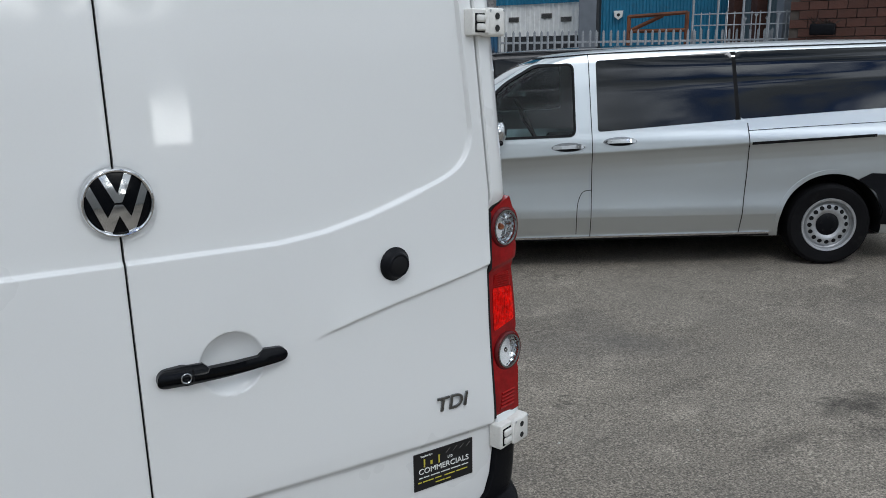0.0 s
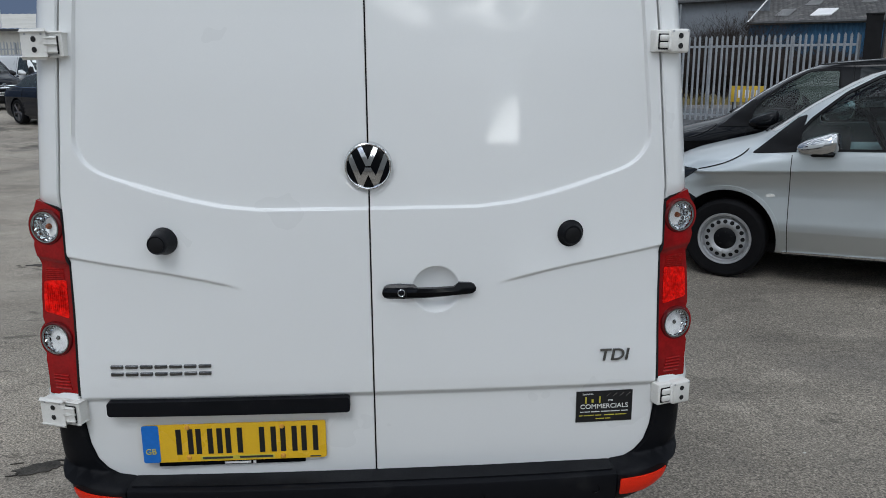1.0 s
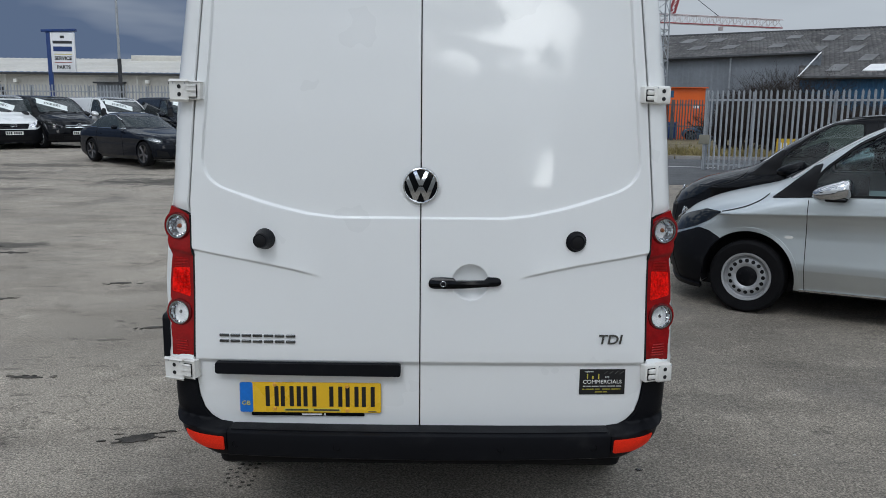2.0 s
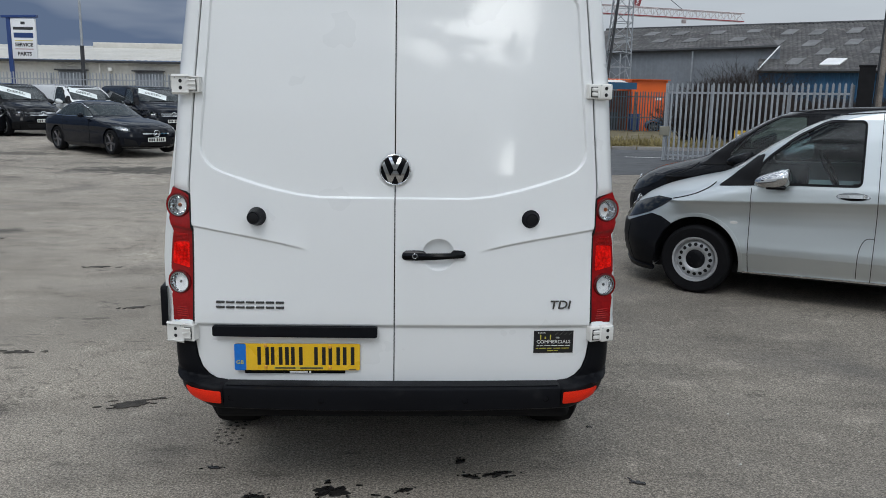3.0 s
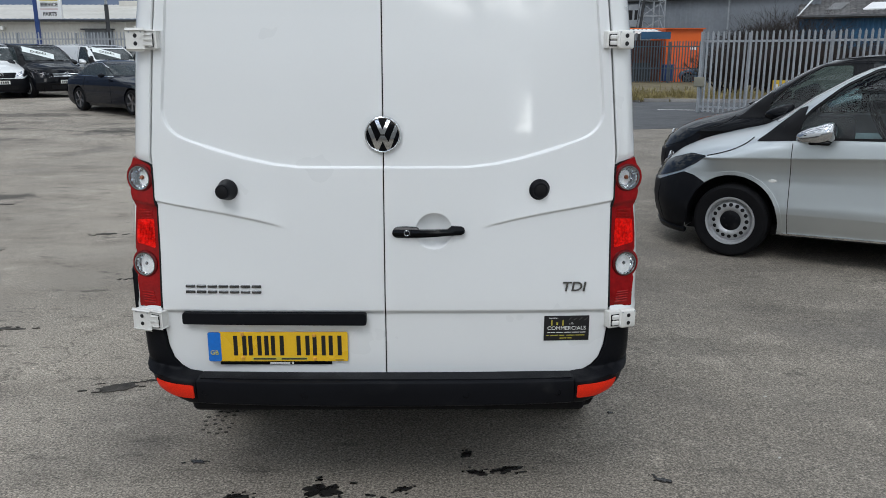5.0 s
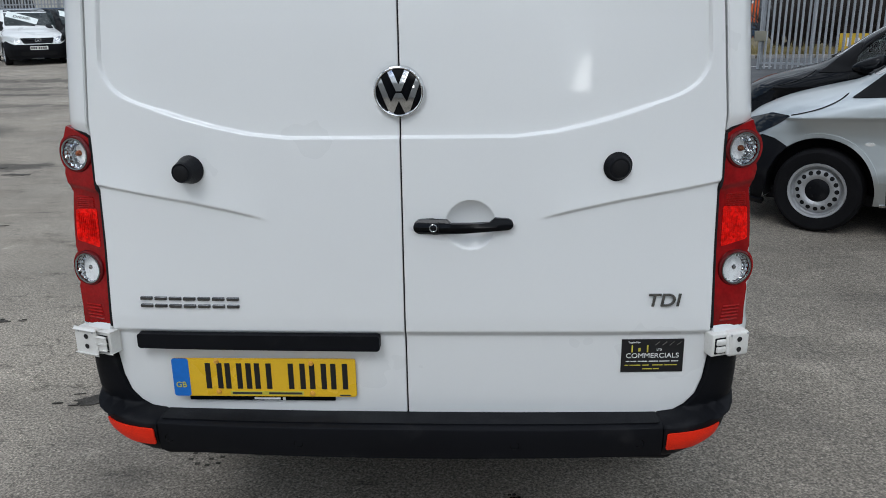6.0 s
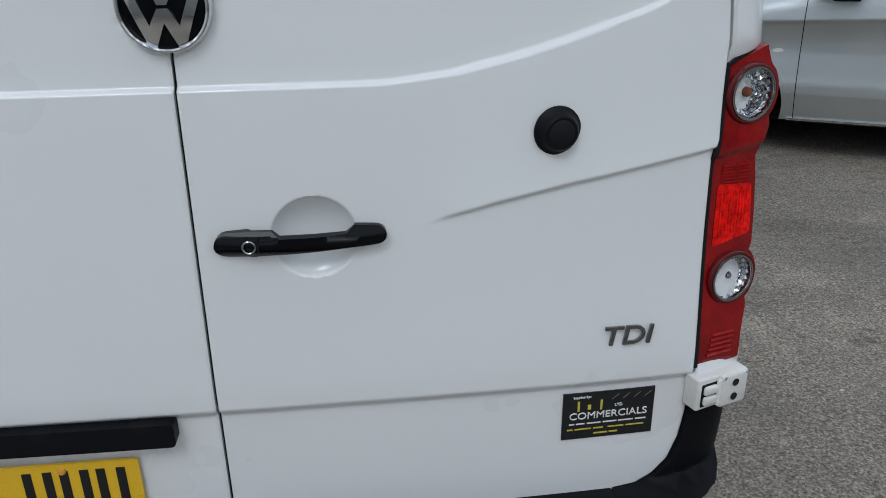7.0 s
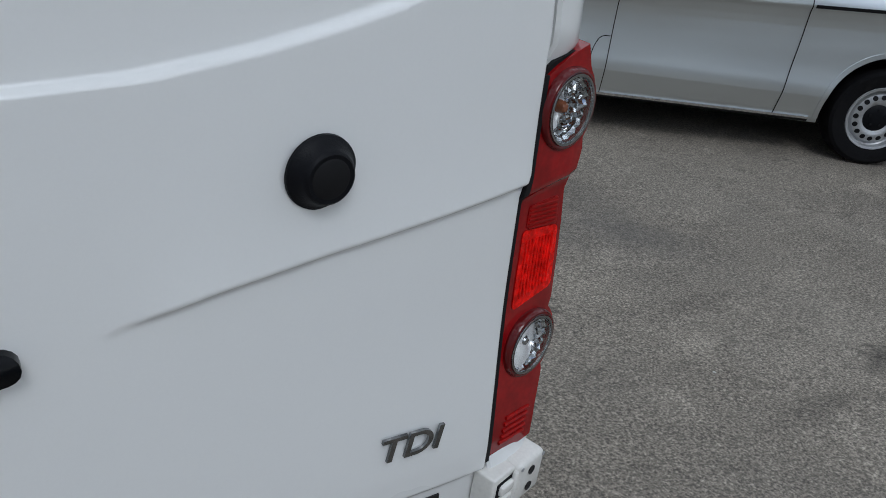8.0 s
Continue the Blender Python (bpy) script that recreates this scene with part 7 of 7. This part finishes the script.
rooflight(EB0, EB1, RM, RE, 0.235, 0.10, 0.075, 0.11, ROOFLIGHT2, "new white rooflight panel")

# orange unit with a lean-to
unit = thing("orange_unit", "small bright orange unit with a lean-to roof", "building")
part("wall", boxed(13.5, 15.7, 45.6, 49, 0.0, 3.15, 0.02), ORANGE, unit, "orange painted wall", smooth=0)
part("low_wall", boxed(9.0, 13.5, 46.4, 49, 0.0, 2.5), BRICKRED, unit, "brown-red brick wall", smooth=0)
part("lean_to_roof", corrugated((8.0, 44.6, 2.80), (13.2, 44.6, 2.86), (0, 2.6, 0.28), 0.25, 0.04), CLADWHITE, unit, "pale ribbed lean-to roof", smooth=0)
part("fascia", boxed(11.8, 13.5, 44.5, 44.62, 2.55, 2.95, 0, Matrix()), CLADBLUE, unit, "blue fascia board", smooth=0)
part("edge_strip", boxed(8.0, 15.8, 45.4, 45.6, 3.13, 3.18), ORANGE, unit, smooth=0)
part("shutter", boxed(9.3, 12.9, 46.30, 46.42, 0.1, 1.2), DARKSTEEL, unit, "dark shutter", smooth=0)
part("sign_patch", boxed(15.0, 15.35, 45.58, 45.6, 1.95, 2.1), WPRINT, unit, smooth=0)
bin_ = thing("blue_bin", "blue wheeled bin by the orange unit", "bin", Matrix.Translation((13.6, 45.1, 0.10)))
part("body", boxed(-0.3, 0.3, -0.3, 0.3, 0.05, 0.95, 0.04), SIGNBLUE, bin_)
part("lid", boxed(-0.32, 0.32, -0.33, 0.32, 0.95, 1.02, 0.02), SIGNBLUE, bin_)
coupe("dark blue car parked behind the verge fence", BLUEP, heading(17.8, 46.2, -1, 0.05))

board = thing("yellow_sign", "yellow sign board with white bars standing behind the gate", "sign", pose(11.7, 23.9, 0, 0, 0, -30))
yb = part("panel", boxed(-0.50, 0.50, -0.02, 0.02, 0.36, 0.88, 0.005), mat("yellow_sign_paint", (0.60, 0.40, 0.03), 0.5), board, "yellow panel")
for x, w in ((-0.36, 0.07), (-0.22, 0.12), (0.0, 0.13), (0.17, 0.10), (0.33, 0.12)):
    part("sign_bar", bars([(x, 0.62, w, 0.26)], Matrix.Translation((0, -0.021, 0)), 0.004), WPRINT, yb, smooth=0)
for x in (-0.42, 0.42):
    part("leg", boxed(x - 0.03, x + 0.03, 0.0, 0.05, -0.02, 0.85), DARKSTEEL, board, smooth=0)

# lattice mast, dark pole and tower crane
def lattice(bm, a, b, w0, w1, n, r):
    a, b = Vector(a), Vector(b)
    q = (b - a).to_track_quat("Z", "Y")
    rings = []
    for i in range(n + 1):
        t = i / n
        w = w0 + (w1 - w0) * t
        rings.append([a.lerp(b, t) + q @ Vector((x * w, y * w, 0)) for x, y in ((-1, -1), (1, -1), (1, 1), (-1, 1))])
    for i in range(n):
        for k in range(4):
            tube(bm, rings[i][k], rings[i + 1][k], r, r, 4)
            tube(bm, rings[i][k], rings[i + 1][(k + 1) % 4], r * 0.6, r * 0.6, 3)
            tube(bm, rings[i][k], rings[i][(k + 1) % 4], r * 0.6, r * 0.6, 3)


mast = thing("lattice_mast", "grey steel lattice mast", "mast", Matrix.Translation((16.1, 60, 0)))
bm = bmesh.new()
lattice(bm, (0, 0, 0), (0.6, 0, 18), 0.95, 0.35, 16, 0.055)
part("lattice", bm, GALV, mast, "grey steel lattice", smooth=0)
pole = thing("telegraph_pole", "leaning dark wooden pole with stays", "pole", Matrix.Translation((13.9, 55, 0)))
part("shaft", tube(bmesh.new(), (0, 0, -0.3), (1.25, 0, 13), 0.11, 0.08, 10), DARKSTEEL, pole, "dark pole")
part("stay_wire", tube(bmesh.new(), (-0.35, 0, 0), (1.05, 0, 11), 0.02, 0.02, 5), DARKSTEEL, pole)
crane = thing("tower_crane", "distant red and white tower crane", "crane", Matrix.Translation((0, 150, 0)))
bm = bmesh.new()
lattice(bm, (30.5, 0, 19.15), (62.6, 0, 17.93), 0.80, 0.72, 26, 0.08)
part("jib", bm, CRANEWHITE, crane, "white lattice jib", smooth=0)
part("lower_chord", tube(bmesh.new(), (30.5, -0.8, 18.35), (62.6, -0.72, 17.2), 0.11, 0.11, 5), CRANERED, crane, "red lower chord")
part("upper_chord", tube(bmesh.new(), (30.5, -0.8, 19.95), (62.6, -0.72, 18.65), 0.06, 0.06, 5), CRANERED, crane, "red upper chord")
bm = bmesh.new()
lattice(bm, (29.5, 0, -2), (29.8, 0, 24), 0.70, 0.70, 22, 0.09)
part("tower", bm, CRANERED, crane, "red lattice tower", smooth=0)
bm = bmesh.new()
lattice(bm, (42.2, 0, 19.8), (45.0, 0, 30), 0.45, 0.3, 8, 0.12)
part("mast_head", bm, CRANERED, crane, "red raised jib", smooth=0)
part("hook", boxed(51.0, 51.8, -0.3, 0.3, 16.7, 17.4, 0.1), CRANEWHITE, crane)
part("cabin", boxed(31, 32.4, -0.8, 0.8, 18.2, 20.2, 0.1), CRANEWHITE, crane, "white cab")
part("tie_cable", tube(bmesh.new(), (51, 0, 19.2), (45.0, 0, 23.5), 0.06, 0.06, 4), DARKSTEEL, crane)
part("tie_cable", tube(bmesh.new(), (45.0, 0, 23.5), (40, 0, 30), 0.06, 0.06, 4), DARKSTEEL, crane)


def bush(name, label, x, y, z, height, spread_, seed, n=26):
    """A leafless shrub: forked tapering twigs from one stool."""
    rnd = random.Random(seed)
    top = thing(name, label, "shrub", Matrix.Translation((x, y, z)))
    bm = bmesh.new()

    def grow(p, d, length, r, level):
        q = p + d * length
        tube(bm, p, q, r, r * 0.6, 3)
        if level == 0:
            return
        for _ in range(3 if level > 1 else 4):
            e = (d + Vector((rnd.uniform(-1, 1), rnd.uniform(-1, 1), rnd.uniform(-0.4, 0.7))) * 0.75).normalized()
            grow(p.lerp(q, rnd.uniform(0.5, 1.0)), e, length * rnd.uniform(0.5, 0.8), r * 0.55, level - 1)
    for _ in range(n):
        d = Vector((rnd.uniform(-1, 1) * spread_, rnd.uniform(-1, 1) * spread_ * 0.5, 1)).normalized()
        grow(Vector((rnd.uniform(-1, 1) * spread_ * 0.6, rnd.uniform(-0.4, 0.4), 0)), d, height * rnd.uniform(0.3, 0.5), 0.045, 4)
    part("branchwork", bm, TWIG, top, "bare brown twigs", smooth=0)


bush("bare_shrub", "tall bare leafless shrub by the warehouse", 23.5, 52, 0, 4.9, 1.8, 3, 120)
bush("bare_shrub", "low bare leafless shrub by the warehouse", 20.8, 51, 0, 3.8, 1.5, 8, 80)
bush("bare_shrub", "dense bare shrub behind the gate", 17.6, 41, 0, 2.6, 1.5, 12, 60)
bush("bare_shrub", "dense bare shrub behind the gate", 20.6, 39, 0, 2.6, 1.5, 13, 60)
bush("bare_shrub", "dense bare shrub behind the gate", 23.6, 37, 0, 2.6, 1.5, 14, 60)
bush("bare_shrub", "dense bare shrub behind the gate", 19.1, 40, 0, 2.5, 1.5, 15, 60)
bush("bare_shrub", "dense bare shrub behind the gate", 22.1, 38, 0, 2.5, 1.5, 16, 60)
for k in range(5):
    bush("bare_shrub", "dense dark bare shrub across the road from the gate", 12.8 + 1.7 * k, 32.0 - 0.5 * k, 0.1, 2.1, 1.2, 30 + k, 55)
bush("bare_tree", "distant bare tree beyond the shed", -48, 75, 0, 8.0, 1.6, 5, 10)
bush("bare_tree", "distant bare tree beside the warehouse", 15.0, 84, 0, 8.5, 0.8, 6, 8)

# rough grass on the verge
rnd = random.Random(5)
vs, fs = [], []
for i in range(9000):
    t = rnd.random()
    x = 2 + 17 * t
    y0 = 30.0 - 0.52 * x if x < 7.6 else 27.3 - 0.11 * (x - 7.6)
    y = y0 + 0.35 + abs(rnd.gauss(0, 0.5)) * 8 * rnd.random()
    if noise.noise(Vector((x * 0.5, y * 0.5, 0))) < -0.25:
        continue
    h = rnd.uniform(0.10, 0.38) * (0.7 + 0.6 * max(0, noise.noise(Vector((x * 0.9, y * 0.9, 3)))))
    a, w = rnd.uniform(0, math.tau), rnd.uniform(0.012, 0.03)
    k = len(vs)
    dx, dy = math.cos(a) * w, math.sin(a) * w
    lx, ly = rnd.uniform(-0.12, 0.12), rnd.uniform(-0.12, 0.12)
    vs += [(x - dx, y - dy, 0.09), (x + dx, y + dy, 0.09), (x + lx * 0.5 + dx * 0.7, y + ly * 0.5 + dy * 0.7, 0.09 + h * 0.6), (x + lx, y + ly, 0.09 + h)]
    fs += [(k, k + 1, k + 2), (k, k + 2, k + 3)]
tagged(part("grass", (vs, fs), BLADE, None, smooth=0), "rough dry yellow-green grass on the verge", "grass", kind="stuff")

# ---- units behind the silver people carrier ----
units = thing("white_unit", "white ribbed metal unit with small vents and teal roof edge", "building")
wall("wall", (18.4, 25.7), (20.4, 22.0), -0.2, 3.55, CLADWHITE, units, 0.20, 0.025)
wall("teal_band", (18.3, 25.7), (20.3, 22.0), 3.55, 6.5, CLADTEAL, units, 0.25, 0.03)
dv = (Vector((20.4, 22.0)) - Vector((18.4, 25.7))).normalized()
ang = math.atan2(dv.y, dv.x)
for t, z in ((0.7, 3.0), (2.1, 3.10), (2.9, 2.95), (3.9, 3.10)):
    p = Vector((18.4, 25.7)) + dv * t
    mv = Matrix.Translation((p.x, p.y, z)) @ Matrix.Rotation(ang, 4, "Z")
    v = part("vent", boxed(-0.22, 0.22, -0.05, 0.04, -0.09, 0.09, 0.004, mv), mat("vent_grey", (0.22, 0.21, 0.19), 0.7) if "vent_grey" not in bpy.data.materials else bpy.data.materials["vent_grey"], units, "grey wall vent", smooth=0)
    for k in range(4):
        part("vent_slat", boxed(-0.20, 0.20, -0.065, -0.045, -0.07 + 0.04 * k, -0.055 + 0.04 * k, 0, mv), DARKSTEEL, v, smooth=0)
part("dark_opening", boxed(0.3, 4.0, -0.06, 0.02, 1.6, 2.35, 0, Matrix.Translation((18.4, 25.7, 0)) @ Matrix.Rotation(ang, 4, "Z")), DARKSTEEL, units, "dark opening at the foot of the wall", smooth=0)
teal = thing("teal_unit", "teal ribbed metal unit beside the white one", "building")
wall("wall", (18.9, 20.6), (22.2, 17.6), -0.2, 6.5, CLADTEAL, teal, 0.22, 0.035)
part("corner_pier", boxed(-0.55, 0.10, -0.2, 0.4, -0.2, 6.5, 0.02, Matrix.Translation((19.0, 20.6, 0)) @ Matrix.Rotation(ang, 4, "Z")), CLADGREY, teal, "grey corner pier", smooth=0)
part("pier_edge", boxed(0.10, 0.20, -0.2, 0.2, -0.2, 6.5, 0, Matrix.Translation((19.0, 20.6, 0)) @ Matrix.Rotation(ang, 4, "Z")), DARKSTEEL, teal, smooth=0)
mal = Matrix.Translation((19.5, 20.0, 2.95)) @ Matrix.Rotation(math.atan2(17.6 - 20.6, 22.2 - 18.9), 4, "Z")
alarm = part("alarm_box", sheet([(-0.16, 0.14), (0.16, 0.14), (0.13, -0.06), (0, -0.16), (-0.13, -0.06)], lambda x, z, off: tuple(mal @ Vector((x, -0.10 if off > 0 else 0.02, z))), 0.1, 1), PLATEW, teal, "white alarm box", smooth=0)
part("alarm_lens", lathe([(0, 0.112), (0.05, 0.108), (0.055, 0.10)], 16, mal @ Matrix.Rotation(radians(90), 4, "X")), INK, alarm)
brick = thing("block_unit", "brown-red blockwork unit with recessed joints", "building")
BA, BB = Vector((18.7, 12.6)), Vector((24.5, 2.0))
bd2 = (BB - BA)
bang = math.atan2(bd2.y, bd2.x)
mb2 = Matrix.Translation((BA.x, BA.y, 0)) @ Matrix.Rotation(bang, 4, "Z")
part("backing", boxed(0, bd2.length, 0.02, 0.30, -0.2, 6.0, 0, mb2), MORTAR, brick, "mortar joints", smooth=0)
slate = thing("grey_unit", "blue-grey panelled unit behind metal cages", "building")
GA, GB_ = Vector((22.3, 17.6)), Vector((20.2, 12.9))
wall("wall", GA, GB_, -0.2, 6.0, mat("blue_grey_panel", (0.10, 0.15, 0.17), 0.6, vary=0.1), slate, 0.6, 0.02)
for t in (0.15, 0.45, 0.75):
    p = GA.lerp(GB_, t)
    part("pier", boxed(-0.2, 0.2, -0.35, -0.05, -0.2, 6.0, 0.01, Matrix.Translation((p.x, p.y, 0)) @ Matrix.Rotation(math.atan2(GB_.y - GA.y, GB_.x - GA.x), 4, "Z")), BRICKRED if t < 0.5 else CLADGREY, slate, smooth=0)
cage = thing("metal_cage", "grey and rust-brown welded mesh cage racks", "cage", Matrix.Translation((17.6, 14.9, 0)) @ Matrix.Rotation(math.atan2(-4.2, 3.0), 4, "Z"))
bm = bmesh.new()
for i in range(15):
    tube(bm, (i * 0.22, 0.0, 0), (i * 0.22, 0.0, 2.75 if i % 3 else 3.4), 0.018 if i % 3 else 0.035, None, 5)
for z in (0.6, 1.4, 2.0, 2.4, 2.7):
    tube(bm, (0, 0, z), (3.1, 0, z), 0.018, None, 5)
part("mesh_panel", bm, GALV, cage, "galvanised mesh panel", smooth=0)
bm = bmesh.new()
for a, b in (((-1.9, 0.6, 0), (-1.9, 0.6, 2.75)), ((-1.9, 0.6, 2.72), (-0.2, 0.3, 2.78)), ((-1.9, 0.6, 2.3), (-0.2, 0.3, 2.3)), ((-0.2, 0.3, 0), (-0.2, 0.3, 2.8)), ((-1.9, 0.6, 2.3), (-0.9, 0.45, 2.72))):
    tube(bm, a, b, 0.06, None, 6)
part("rack_frame", bm, BROWN, cage, "rust-brown rack frame", smooth=0)
bm = bmesh.new()
for i in range(7):
    tube(bm, (1.4 + i * 0.28, -0.4, 0), (1.4 + i * 0.28, -0.4, 2.5 + 0.1 * (i % 2)), 0.016, None, 5)
    for k in range(6):
        a = k * math.tau / 6
        tube(bm, (1.4 + i * 0.28, -0.4, 2.5 + 0.1 * (i % 2)), (1.4 + i * 0.28 + 0.05 * math.cos(a), -0.4, 2.55 + 0.1 * (i % 2) + 0.05 * math.sin(a)), 0.012, None, 4)
part("railing", bm, GALV, cage, "grey railing with ball tops", smooth=0)
basket = thing("hanging_basket", "dark hanging trough with dry trailing plants", "planter", mb2 @ Matrix.Translation((0.85, -0.35, 2.28)))
part("trough", boxed(-0.30, 0.30, -0.15, 0.15, -0.22, 0.06, 0.04), PLASTIC, basket, "dark plastic trough")
rb = random.Random(9)
bm = bmesh.new()
for k in range(70):
    a = Vector((rb.uniform(-0.28, 0.28), rb.uniform(-0.1, 0.1), 0.05))
    b = a + Vector((rb.uniform(-0.25, 0.25), rb.uniform(-0.15, 0.15), rb.uniform(0.0, 0.22)))
    tube(bm, a, b, 0.008, 0.003, 3)
part("dry_plants", bm, TWIG, basket, "dry brown stems", smooth=0)

# blocks of the brown-red wall
block_me = bpy.data.meshes.new("block")
tb = boxed(-0.215, 0.215, -0.03, 0.03, -0.1025, 0.1025, 0.008)
tb.to_mesh(block_me)
tb.free()
finish(block_me, BRICKRED, 0)
for j in range(7, 16):
    for i in range(0, 13):
        share("block", block_me, brick, mb2 @ Matrix.Translation((0.22 + i * 0.45 + (0.225 if j % 2 else 0), random.uniform(-0.003, 0.003), 0.11 + j * 0.225)))


# unseen blocks added behind the walk to shape reflections and low light
for x0, x1, h in ((-4.5, 1.27, 2.2), (1.27, 1.72, 1.52), (1.72, 9.0, 2.4)):
    o = part("wall_south", boxed(x0, x1, -6.3, -6.0, 0, h, 0.01), BLOCKBACK, None)
    tagged(o, "unseen pale block added for the reflections in the paint", "wall", kind="structure")
